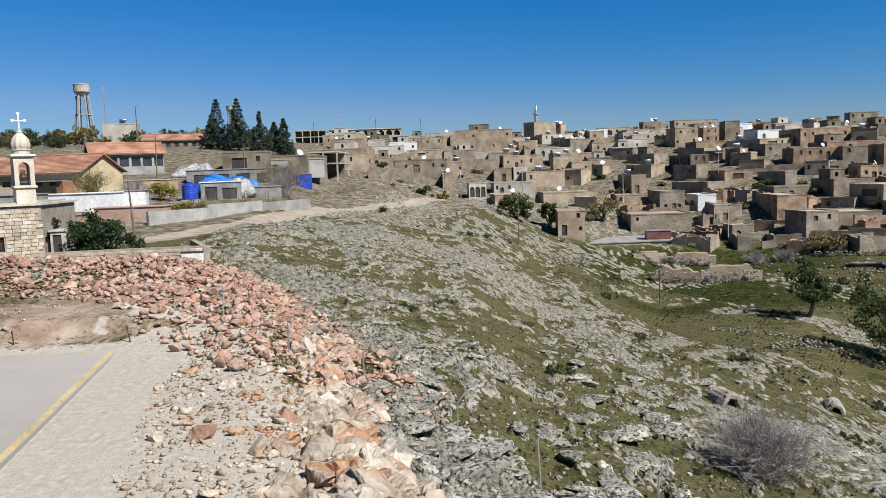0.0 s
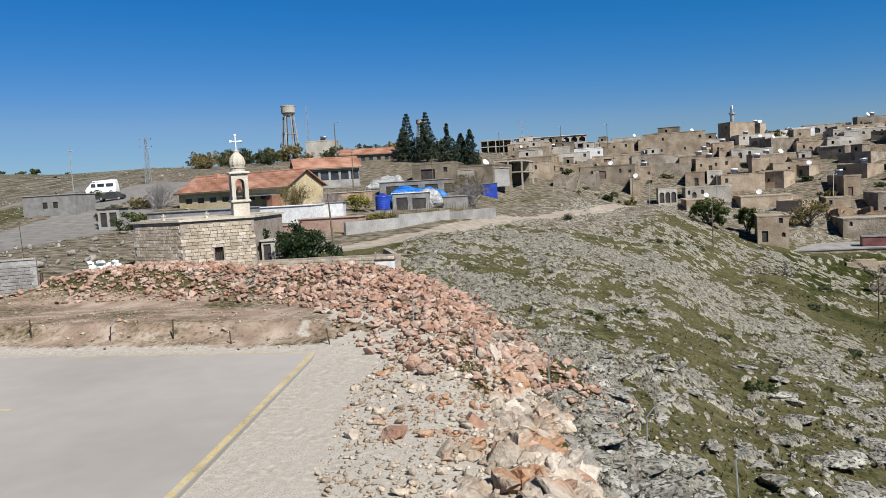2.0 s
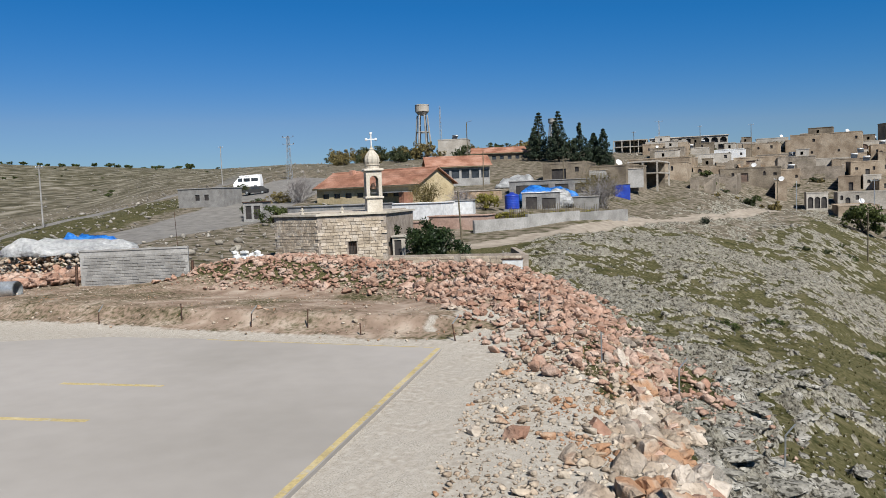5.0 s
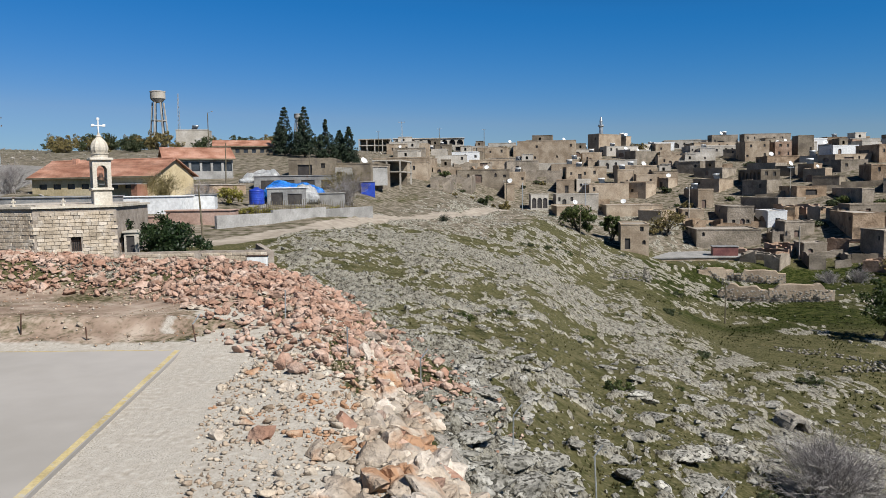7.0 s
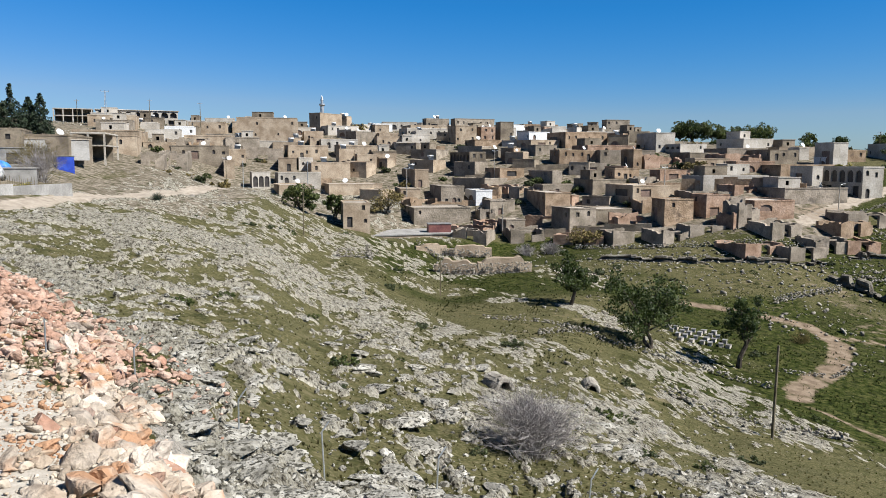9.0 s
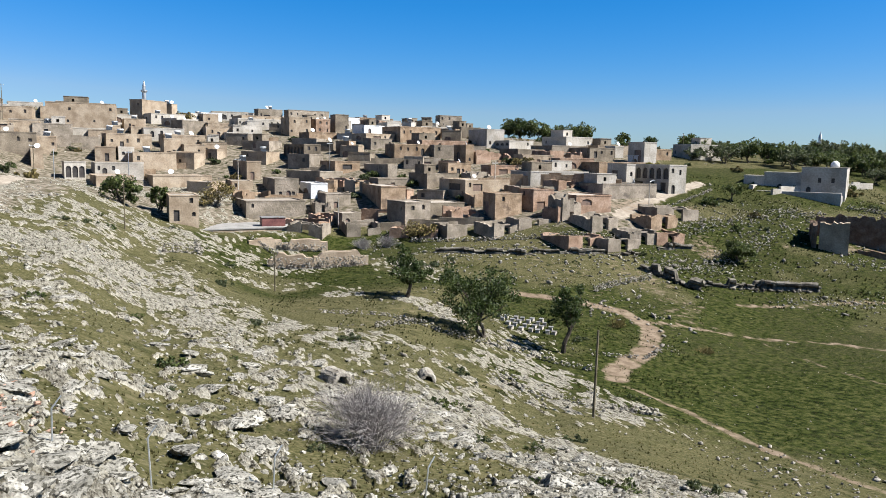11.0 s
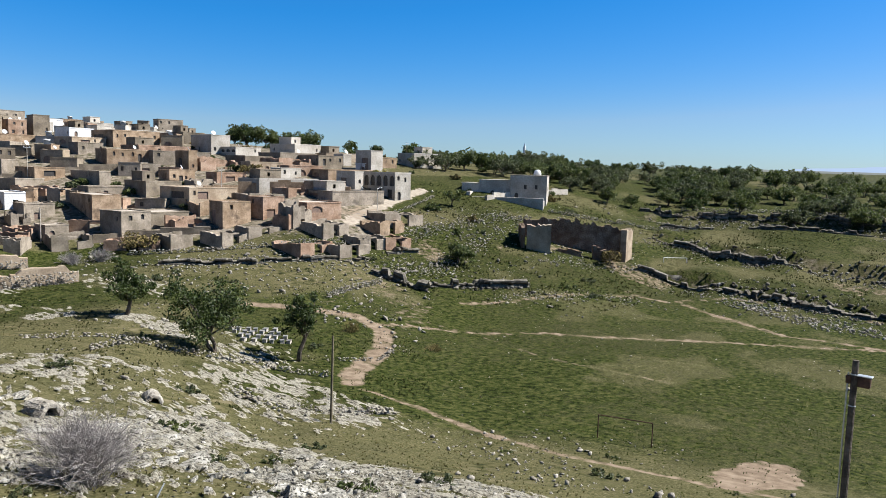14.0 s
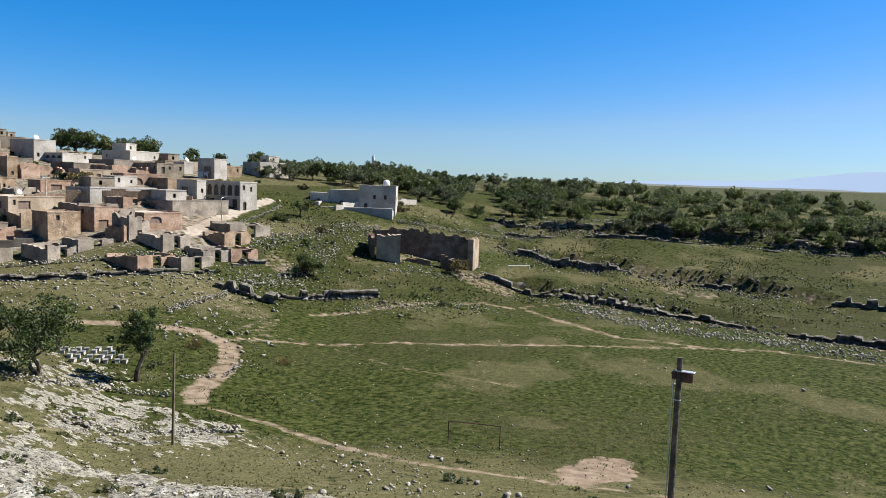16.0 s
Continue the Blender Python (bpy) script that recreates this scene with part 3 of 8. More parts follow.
    green = ramp_(clump.outputs[0], (.39, (0.007, 0.010, 0.002)), (.46, (0.018, 0.025, 0.005)), (.53, (0.033, 0.040, 0.010)), (.63, (0.065, 0.064, 0.023)))
    thin = ramp_(n_fine, (.3, (.014, .018, .006)), (.55, (.036, .037, .014)), (.75, (.09, .079, .045)))
    shift = N.new("ShaderNodeMath")
    shift.operation = "SUBTRACT"
    L.new(noise_(.035, 5), shift.inputs[0])
    shift.inputs[1].default_value = .10
    green = mix(edge(shift.outputs[0], n_mid, .45), green, thin)
    base = mix(edge(mask("lush"), n_mid, .45), base, green)
    dirt = ramp_(n_mid, (.32, (.045, .046, .022)), (.44, (.10, .086, .062)), (.56, (.16, .136, .105)), (.72, (.245, .215, .175)))
    base = mix(edge(mask("town"), n_mid, .5), base, dirt)
    base = mix(edge(mask("red"), n_fine, .4), base, ramp_(n_mid, (.3, (.18, .128, .096)), (.5, (.26, .196, .15)), (.7, (.36, .298, .24))))
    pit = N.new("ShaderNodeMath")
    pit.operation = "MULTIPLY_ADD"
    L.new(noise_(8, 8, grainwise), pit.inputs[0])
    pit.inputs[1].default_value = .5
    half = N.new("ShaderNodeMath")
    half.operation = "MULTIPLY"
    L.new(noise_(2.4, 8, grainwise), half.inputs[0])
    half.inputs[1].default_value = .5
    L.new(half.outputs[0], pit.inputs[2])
    # shade of small pits and cracks painted as near-black tones, apart from the relief
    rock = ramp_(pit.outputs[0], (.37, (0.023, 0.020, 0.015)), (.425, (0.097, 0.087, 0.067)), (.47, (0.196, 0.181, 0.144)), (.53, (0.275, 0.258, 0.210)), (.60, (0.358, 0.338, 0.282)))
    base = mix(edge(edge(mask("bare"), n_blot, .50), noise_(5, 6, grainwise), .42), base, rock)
    # step faces: weathered brown rock, darkened further to carry their shade
    base = mix(edge(mask("crag"), n_mid, .4), base, ramp_(pit.outputs[0], (.36, (.028, .021, .014)), (.46, (.078, .062, .044)), (.56, (.185, .155, .117))))
    base = mix(edge(mask("way"), n_mid, .45), base, ramp_(n_mid, (.3, (.215, .182, .145)), (.5, (.275, .238, .194)), (.7, (.335, .296, .248))))
    base = mix(edge(mask("rut"), n_mid, .5), base, ramp_(n_mid, (.3, (.105, .078, .055)), (.5, (.158, .12, .086)), (.7, (.215, .17, .126))))
    base = mix(edge(mask("grit"), n_fine, .25), base, mix(edge(n_mid, n_fine, .3), ramp_(n_tiny, (.3, (.16, .14, .112)), (.45, (.32, .292, .25)), (.6, (.375, .348, .305)), (.75, (.47, .443, .397))), ramp_(n_fine, (.3, (.255, .222, .18)), (.55, (.35, .32, .277)), (.75, (.42, .394, .346)))))
    base = mix(edge(mask("tar"), n_fine, .2), base, ramp_(n_mid, (.3, (.136, .128, .12)), (.5, (.172, .164, .152)), (.7, (.216, .204, .188))))
    hill = ramp_(noise_(.16, 12), (.34, (.035, .034, .02)), (.45, (.075, .068, .045)), (.55, (.14, .126, .092)), (.66, (.25, .23, .185)))
    base = mix(mask("far"), base, hill)
    L.new(base, bsdf.inputs["Base Color"])
    h = N.new("ShaderNodeMath")
    h.operation = "ADD"
    L.new(n_fine, h.inputs[0])
    L.new(n_tiny, h.inputs[1])
    knob = N.new("ShaderNodeMath")
    knob.operation = "MULTIPLY_ADD"
    L.new(noise_(1.7, 7, grainwise), knob.inputs[0])
    knob.inputs[1].default_value = 2.4
    L.new(h.outputs[0], knob.inputs[2])
    b = N.new("ShaderNodeBump")
    b.inputs["Distance"].default_value = .26
    flatter = N.new("ShaderNodeMapRange")
    flatter.inputs["To Min"].default_value, flatter.inputs["To Max"].default_value = .25, .75
    L.new(mask("bare"), flatter.inputs["Value"])
    L.new(flatter.outputs[0], b.inputs["Strength"])
    L.new(knob.outputs[0], b.inputs["Height"])
    L.new(b.outputs[0], bsdf.inputs["Normal"])
    return m


def build_ground():
    """One sheet from underfoot to the horizon, finer where the slope is near."""
    bear = np.concatenate([np.arange(-180, -100, 4), np.arange(-100, 66, .25), np.arange(66, 180, 4)])
    rings = [2.0]
    while rings[-1] < 4500:
        r = rings[-1]
        rings.append(r * (1.007 if 9 < r < 100 else 1.0095 if 100 <= r < 230 else 1.03))
    rings = np.array(rings)
    B, D = np.meshgrid(np.radians(bear), rings)
    x, y = -np.sin(B) * D, np.cos(B) * D
    z, masks = land(x, y)
    nb, nr = len(bear), len(rings)
    co = np.stack([x, y, z], -1).reshape(-1, 3)
    j, i = np.meshgrid(np.arange(nb), np.arange(nr - 1))
    a, b2 = i * nb + j, i * nb + (j + 1) % nb
    quads = np.stack([a, a + nb, b2 + nb, b2], -1).reshape(-1, 4)
    me = bpy.data.meshes.new("ground")
    me.vertices.add(len(co))
    me.vertices.foreach_set("co", co.ravel())
    me.loops.add(quads.size)
    me.loops.foreach_set("vertex_index", quads.ravel().astype(np.int32))
    me.polygons.add(len(quads))
    me.polygons.foreach_set("loop_start", np.arange(0, quads.size, 4, dtype=np.int32))
    me.polygons.foreach_set("use_smooth", np.ones(len(quads), bool))
    me.update(calc_edges=True)
    for k, v in masks.items():
        me.attributes.new(k, "FLOAT", "POINT").data.foreach_set("value", v.ravel().astype(np.float32))
    me.materials.append(ground_material())
    return tagged(new("ground", me), "rocky hillside with turf above a green valley floor", "ground", kind="structure")


build_ground()


def height(x, y):
    return float(land(np.array([x]), np.array([y]))[0][0])


# ---- building helpers ----
def mesh_of(bm, name, material, smooth=False):
    me = bpy.data.meshes.new(name)
    bm.normal_update()
    bm.to_mesh(me)
    bm.free()
    me.materials.append(material)
    if smooth:
        me.polygons.foreach_set("use_smooth", np.ones(len(me.polygons), bool))
    return me


def part(name, bm, material, parent, label="", smooth=False):
    ob = new(name, mesh_of(bm, name, material, smooth))
    ob.parent = parent
    return tagged(ob, label)


def thing(name, x, y, z, rot, label, category, group=""):
    ob = new(name)
    ob.empty_display_size = .3
    ob.matrix_basis = pose(x, y, z, 0, 0, rot)
    return tagged(ob, label, category, group)


def box(bm, x0, x1, y0, y1, z0, z1, bevel=0.0):
    v = [bm.verts.new((x, y, z)) for z in (z0, z1) for y in (y0, y1) for x in (x0, x1)]
    for q in ((0, 2, 3, 1), (4, 5, 7, 6), (0, 1, 5, 4), (2, 6, 7, 3), (0, 4, 6, 2), (1, 3, 7, 5)):
        bm.faces.new([v[k] for k in q])
    if bevel:
        es = {e for w in v for e in w.link_edges}
        bmesh.ops.bevel(bm, geom=list(es), offset=bevel, segments=1, affect="EDGES")
    return bm


def tube(bm, p, q, r0, r1, sides=8, cap=True):
    p, q = Vector(p), Vector(q)
    d = (q - p).normalized()
    u = d.orthogonal().normalized()
    w = d.cross(u)
    rings = []
    for c, r in ((p, r0), (q, r1)):
        rings.append([bm.verts.new(c + (u * math.cos(k * 2 * math.pi / sides) + w * math.sin(k * 2 * math.pi / sides)) * r) for k in range(sides)])
    for k in range(sides):
        bm.faces.new((rings[0][k], rings[0][(k + 1) % sides], rings[1][(k + 1) % sides], rings[1][k]))
    if cap:
        bm.faces.new(rings[0][::-1])
        bm.faces.new(rings[1])
    return bm


def lathe(bm, profile, sides=16, cx=0, cy=0):
    """A turned shape from radius, height pairs, upwards."""
    rings = [[bm.verts.new((cx + r * math.cos(k * 2 * math.pi / sides), cy + r * math.sin(k * 2 * math.pi / sides), z)) for k in range(sides)] for r, z in profile]
    for a, b in zip(rings, rings[1:]):
        for k in range(sides):
            bm.faces.new((a[k], a[(k + 1) % sides], b[(k + 1) % sides], b[k]))
    bm.faces.new(rings[0][::-1])
    bm.faces.new(rings[-1])
    return bm


def pierced(bm, origin, ux, n, W, H, holes, depth=.28):
    """A wall face of W by H from its lower left corner, with real holes: (u0, u1, v0, v1, arched)."""
    o, ux, n, up = Vector(origin), Vector(ux), Vector(n), Vector((0, 0, 1))
    us = sorted({0.0, W, *[c for h in holes for c in h[:2]]})
    vs = sorted({0.0, H, *[c for h in holes for c in h[2:4]]})
    P = lambda u, v, d=0: bm.verts.new(o + ux * u + up * v - n * d)
    for a, b in zip(us, us[1:]):
        for c, e in zip(vs, vs[1:]):
            if b - a < 1e-4 or e - c < 1e-4 or any(h[0] < (a + b) / 2 < h[1] and h[2] < (c + e) / 2 < h[3] for h in holes):
                continue
            bm.faces.new((P(a, c), P(b, c), P(b, e), P(a, e)))
    for u0, u1, v0, v1, arched in holes:
        for q in (((u0, v0), (u0, v1)), ((u1, v1), (u1, v0)), ((u1, v0), (u0, v0)), ((u0, v1), (u1, v1))):
            (a, c), (b, e) = q
            bm.faces.new((P(a, c), P(b, e), P(b, e, depth), P(a, c, depth)))
        if arched:
            r, mid = (u1 - u0) / 2, (u0 + u1) / 2
            rise = min(r, (v1 - v0) * .5)
            for side in (-1, 1):
                arc = [(mid + side * r * math.cos(t), v1 - rise + rise * math.sin(t)) for t in [k * math.pi / 10 for k in range(6)]]
                for (a, c), (b, e) in zip(arc, arc[1:]):
                    bm.faces.new((P(a, c), P(b, e), P(mid + side * r, v1)))
                    bm.faces.new((P(a, c), P(b, e), P(b, e, depth), P(a, c, depth)))
    return bm


def windows_row(rng, W, H, base, storeys, dense=.5):
    """Small deep openings, unevenly spread as in old stone houses."""
    out = []
    sh = (H - base) / storeys
    for s in range(storeys):
        k = max(1, int(W / 2.3))
        pitch = W / k
        for i in range(k):
            if rng.random() > dense:
                continue
            w, h = rng.uniform(.55, .8), rng.uniform(.75, 1.1)
            u = (i + .5) * pitch + rng.uniform(-.25, .25) * pitch - w / 2
            v = base + s * sh + sh * rng.uniform(.38, .5)
            if u > .35 and u + w < W - .35 and v + h < base + (s + 1) * sh - .25:
                out.append((u, u + w, v, v + h, rng.random() < .25))
    return out


HOUSE_LOOK = {"t": [(M_TAN, "tan limestone"), (M_TAN, "tan limestone"), (M_ROSE, "rose-tinted limestone"), (M_ASH, "grey-brown stone"), (M_SAND, "sandy limestone")],
              "g": [(M_GREY, "grey weathered stone"), (M_ASH, "ash-grey stone")], "w": [(M_WHITE, "pale plastered")],
              "W": [(M_BRIGHT, "whitewashed")], "U": [(M_CEMENT, "unfinished concrete")]}


PLOTS = []


def house(x, y, z, w, d, h, foot, rot, kind):
    """A village house on its slope: w along the lit front, d deep, h to the roof's edge, foot below ground."""
    rng = random.Random(int(x * 13 + y * 7))
    if .12 * y < x < .56 * y and w < 12 and "A" not in kind and kind != "W" and rng.random() < .45:
        rot, w, d = rot - rng.uniform(36, 52), w * .86, d * .86
    PLOTS.append((x, y, math.hypot(w, d) / 2))
    mat, word = rng.choice(HOUSE_LOOK[kind[0]])
    if kind[0] == "t" and math.degrees(math.atan2(x, y)) < 15:
        mat, word = M_SAND, "sandy limestone"
    if "R" in kind:
        return ruin(x, y, z, w, d, h, foot, rot, rng)
    if kind == "U":
        return frame_house(x, y, z, w, d, h, foot, rot)
    storeys = 2 if h > 4.4 else 1
    arcade = "A" in kind
    label = f"flat-roofed {word} house"
    label += " with an arched gallery" if arcade or "B" in kind else " of two storeys with small dark windows" if storeys == 2 else " with small dark windows and earth roof"
    ob = thing("house", x, y, z, rot, label, "house", "village houses")
    hw, hd, par = w / 2, d / 2, .28
    bm = bmesh.new()
    H = h + foot
    front = windows_row(rng, w, H, foot, storeys)
    if "B" in kind:
        n = 3
        front = [(w * (.06 + .31 * i), w * (.06 + .31 * i) + w * .26, foot + .3, foot + h * .78, True) for i in range(n)]
    elif w > 3.4 and rng.random() < .55:
        u = rng.uniform(.15, .65) * (w - 1.2) + .1
        if rng.random() < .4 and w > 5:
            # a wide dark byre mouth
            u, wide = rng.uniform(.1, .3) * w, min(2.6, w * .4)
            front = [q for q in front if q[1] < u - .15 or q[0] > u + wide + .15 or q[2] > foot + h * .75] + [(u, u + wide, foot + .05, foot + min(2.2, h * .7), rng.random() < .5)]
            u = -9
        front = [q for q in front if u < 0 or q[1] < u - .15 or q[0] > u + 1.15 or q[2] > foot + 2.2] + ([(u, u + 1.0, foot + .05, foot + min(2.05, h * .72), rng.random() < .4)] if u >= 0 else [])
    if arcade:
        n = max(3, int(d / 2.1))
        lo = foot + (h * .5 if storeys == 2 else .5)
        side = [(d * (i + .14) / n, d * (i + .86) / n, lo + .15, foot + h - .45, True) for i in range(n)]
        if storeys == 2:
            side += [(d * (i + .3) / 3, d * (i + .75) / 3, foot + .1, foot + h * .4, False) for i in range(3)]
    elif rng.random() < .4 and d > 5:
        u = rng.uniform(.08, .4) * d
        side = [(u, u + d * rng.uniform(.3, .5), foot + .15, foot + h * .7, rng.random() < .5)]
    else:
        side = windows_row(rng, d, H, foot, storeys, .3)
    pierced(bm, (-hw, -hd, -foot), (1, 0, 0), (0, -1, 0), w, H, front)
    pierced(bm, (-hw, hd, -foot), (0, -1, 0), (-1, 0, 0), d, H, side)
    pierced(bm, (hw, -hd, -foot), (0, 1, 0), (1, 0, 0), d, H, [])
    pierced(bm, (hw, hd, -foot), (-1, 0, 0), (0, 1, 0), w, H, [])
    part("wall", bm, mat, ob)
    # parapet and roof
    bm = bmesh.new()
    t = .3
    for a in ((-hw, hw, -hd, -hd + t), (-hw, hw, hd - t, hd), (-hw, -hw + t, -hd + t, hd - t), (hw - t, hw, -hd + t, hd - t)):
        o = .06
        box(bm, a[0] - o * (a[0] == -hw), a[1] + o * (a[1] == hw), a[2] - o * (a[2] == -hd), a[3] + o * (a[3] == hd), h + .003, h + par * rng.uniform(.7, 1.2))
    part("parapet", bm, mat, ob)
    bm = box(bmesh.new(), -hw + t + .005, hw - t - .005, -hd + t + .005, hd - t - .005, h - .12, h + .08)
    part("roof", bm, M_ROOF if kind[0] != "W" else M_WHITE, ob)
    # what fills the openings: doors, and near-black sheets that paint the unlit rooms
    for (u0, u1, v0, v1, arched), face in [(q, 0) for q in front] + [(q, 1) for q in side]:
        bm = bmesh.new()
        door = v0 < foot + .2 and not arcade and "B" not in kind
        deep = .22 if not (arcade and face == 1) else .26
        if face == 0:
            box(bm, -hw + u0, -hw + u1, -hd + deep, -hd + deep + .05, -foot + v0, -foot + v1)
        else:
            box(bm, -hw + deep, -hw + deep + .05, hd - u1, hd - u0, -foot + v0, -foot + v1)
        part("door" if door else "window", bm, M_DOOR if door and rng.random() < .6 else M_UNLIT, ob)
    # a lighter upper room on some roofs
    if rng.random() < .22 and w > 6 and d > 5:
        bm = bmesh.new()
        a = rng.uniform(-hw + .5, 0)
        pierced(bm, (a, -hd * .3, h + .08), (1, 0, 0), (0, -1, 0), w * .35, 2.1, [(w * .12, w * .12 + .7, .6, 1.5, False)])
        pierced(bm, (a, hd * .7, h + .08), (0, -1, 0), (-1, 0, 0), d * .5, 2.1, [])
        pierced(bm, (a + w * .35, -hd * .3, h + .08), (0, 1, 0), (1, 0, 0), d * .5, 2.1, [])
        pierced(bm, (a + w * .35, hd * .7, h + .08), (-1, 0, 0), (0, 1, 0), w * .35, 2.1, [])
        box(bm, a - .1, a + w * .35 + .1, -hd * .3 - .1, hd * .7 + .1, h + 2.18, h + 2.35)
        part("roof_room", bm, M_GREY if rng.random() < .5 else M_WHITE, ob)
    if rng.random() < .16:
        dish(*(ob.matrix_basis @ Vector((rng.uniform(-.7, .7) * hw, rng.uniform(-.5, .5) * hd, h + .08))), rng)
    if rng.random() < .3 and y > 195:
        water_heater(*(ob.matrix_basis @ Vector((rng.uniform(-.4, .4) * hw, rng.uniform(-.2, .6) * hd, h + .08))), rng)
    return ob


def jagged(bm, ax, ay, bx, by, nx, ny, tops, low, rng):
    """One wall as a closed strip whose top steps up and down."""
    n, rows = len(tops), []
    for i in range(n):
        for f in ((i + rng.uniform(.02, .3)) / n, (i + rng.uniform(.5, .97)) / n):
            f = 0.0 if f < .3 / n else 1.0 if f > 1 - .5 / n else f
            x, y, h = ax + (bx - ax) * f, ay + (by - ay) * f, tops[i] * rng.uniform(.93, 1.05)
            rows.append([bm.verts.new(c) for c in ((x, y, low), (x, y, h), (x + nx, y + ny, h), (x + nx, y + ny, low))])
    for a, b in zip(rows, rows[1:]):
        for k in range(3):
            bm.faces.new((a[k], b[k], b[k + 1], a[k + 1]))
    bm.faces.new(rows[0])
    bm.faces.new(rows[-1][::-1])


def ruin(x, y, z, w, d, h, foot, rot, rng):
    """Roofless walls with broken tops."""
    ob = thing("ruined_house", x, y, z, rot, "roofless ruined stone house with broken wall tops", "ruin", "ruined houses")
    t = .55
    stone = rng.choice((M_TAN, M_ROSE, M_ASH))

    def broken(bm, ax, ay, bx, by, top):
        L = math.hypot(bx - ax, by - ay)
        n = max(3, int(L / 1.1))
        nx, ny = -(by - ay) / L * t, (bx - ax) / L * t
        fall, lows = rng.uniform(.0, .55), rng.random()
        tops = [top * (1 - .12 * rng.random() - fall * (i / n if lows < .5 else 1 - i / n) ** 2) for i in range(n)]
        jagged(bm, ax, ay, bx, by, nx, ny, tops, -foot, rng)

    hw, hd = w / 2, d / 2
    for a, b, c, e, top in ((-hw, -hd, -w * .1, -hd, h), (w * .12, -hd, hw, -hd, h * rng.uniform(.5, 1)), (hw, -hd + t, hw, hd - t, h * .9), (hw, hd, -hw, hd, h * rng.uniform(.8, 1.1)), (-hw, hd - t, -hw, -hd + t, h * .95)):
        bm = bmesh.new()
        broken(bm, a, b, c, e, top)
        part("wall", bm, stone, ob)
    bm = box(bmesh.new(), -w * .1 + .004, w * .12 - .004, -hd + .01, -hd + t, min(2.0, h * .7), h * .82)
    part("lintel", bm, stone, ob)
    return ob


def frame_house(x, y, z, w, d, h, foot, rot):
    """Slabs on columns, never walled in."""
    ob = thing("unfinished_building", x, y, z, rot, "unfinished concrete building with open columns and slabs", "building")
    n = max(2, int(w / 3))
    levels = 2 if h > 4 else 1
    for s in range(levels):
        z0, z1 = h * s / levels, h * (s + 1) / levels
        bm = box(bmesh.new(), -w / 2, w / 2, -d / 2, d / 2, z1 - .25, z1)
        part("slab", bm, M_WHITE, ob)
        for i in range(n + 1):
            for j in (0, 1):
                u, v = -w / 2 + .2 + (w - .4) * i / n, -d / 2 + .2 + (d - .4) * j
                part("column", box(bmesh.new(), u - .16, u + .16, v - .16, v + .16, (z0 if s else -foot) + .002, z1 - .252), M_WHITE, ob)
    part("back_wall", box(bmesh.new(), -w / 2 + .4, w / 2 - .4, d * .2, d * .2 + .2, -foot, h - .26), M_GREY, ob)
    return ob


def dish(x, y, z, rng):
    ob = thing("satellite_dish", x, y, z, rng.uniform(-40, 40), "white satellite dish on a roof", "satellite dish", "satellite dishes")
    s = rng.uniform(.45, .75)
    part("mast", tube(bmesh.new(), (0, 0, 0), (0, 0, .5), .03, .03, 6), M_STEEL, ob)
    bm = bmesh.new()
    lathe(bm, [(.03, 0), (s * .5, .05 * s), (s * .8, .14 * s), (s * .97, .24 * s), (s, .27 * s), (s * .93, .27 * s), (s * .6, .12 * s), (.04, .04)], 14)
    bmesh.ops.rotate(bm, verts=bm.verts, cent=(0, 0, 0), matrix=Euler((radians(58), 0, radians(25))).to_matrix())
    bmesh.ops.translate(bm, verts=bm.verts, vec=(0, 0, .55 + s * .35))
    part("bowl", bm, M_BRIGHT, ob, smooth=True)
    return ob


def water_heater(x, y, z, rng):
    ob = thing("solar_water_heater", x, y, z, rng.uniform(-20, 20), "solar water heater with a tank on a roof", "water heater", "solar water heaters")
    bm = bmesh.new()
    for u in (-.7, .7):
        tube(bm, (u, .5, 0), (u, .5, 1.2), .03, .03, 4)
    part("stand", bm, M_STEEL, ob)
    part("tank", tube(bmesh.new(), (-.85, .5, 1.35), (.85, .5, 1.35), .25, .25, 12), M_BRIGHT if rng.random() < .6 else M_STEEL, ob, smooth=True)
    bm = bmesh.new()
    v = [bm.verts.new(c) for c in ((-.8, -.7, .1), (.8, -.7, .1), (.8, .4, 1.1), (-.8, .4, 1.1), (-.8, -.7, .03), (.8, -.7, .03), (.8, .4, 1.03), (-.8, .4, 1.03))]
    for q in ((0, 1, 2, 3), (7, 6, 5, 4), (0, 4, 5, 1), (1, 5, 6, 2), (2, 6, 7, 3), (3, 7, 4, 0)):
        bm.faces.new([v[k] for k in q])
    part("collector", bm, M_GLASS, ob)
    return ob


# ---- loose stone ----
def rock_shape(seed, rough=.34, flat=.62, level=2):
    """Corners and faces of one broken stone, about 1 across."""
    bm = bmesh.new()
    bmesh.ops.create_icosphere(bm, subdivisions=level, radius=.5)
    rng = random.Random(seed)
    off = Vector((rng.uniform(-50, 50), rng.uniform(-50, 50), rng.uniform(-50, 50)))
    cuts = [(Vector((rng.gauss(0, 1), rng.gauss(0, 1), rng.gauss(0, 1))).normalized(), rng.uniform(.17, .34)) for _ in range(11)]
    for v in bm.verts:
        k = 1 + rough * (noise.noise(v.co * 2.6 + off) + .5 * noise.noise(v.co * 6 + off))
        v.co *= k
        for n, dd in cuts:
            o = v.co.dot(n) - dd
            if o > 0:
                v.co -= n * o * .95
        v.co.z *= flat
    vs = np.array([v.co[:] for v in bm.verts])
    fs = np.array([[v.index for v in f.verts] for f in bm.faces])
    bm.free()
    return vs, fs


SHAPES_FINE = [rock_shape(s, .5, .6, 3) for s in range(9)]
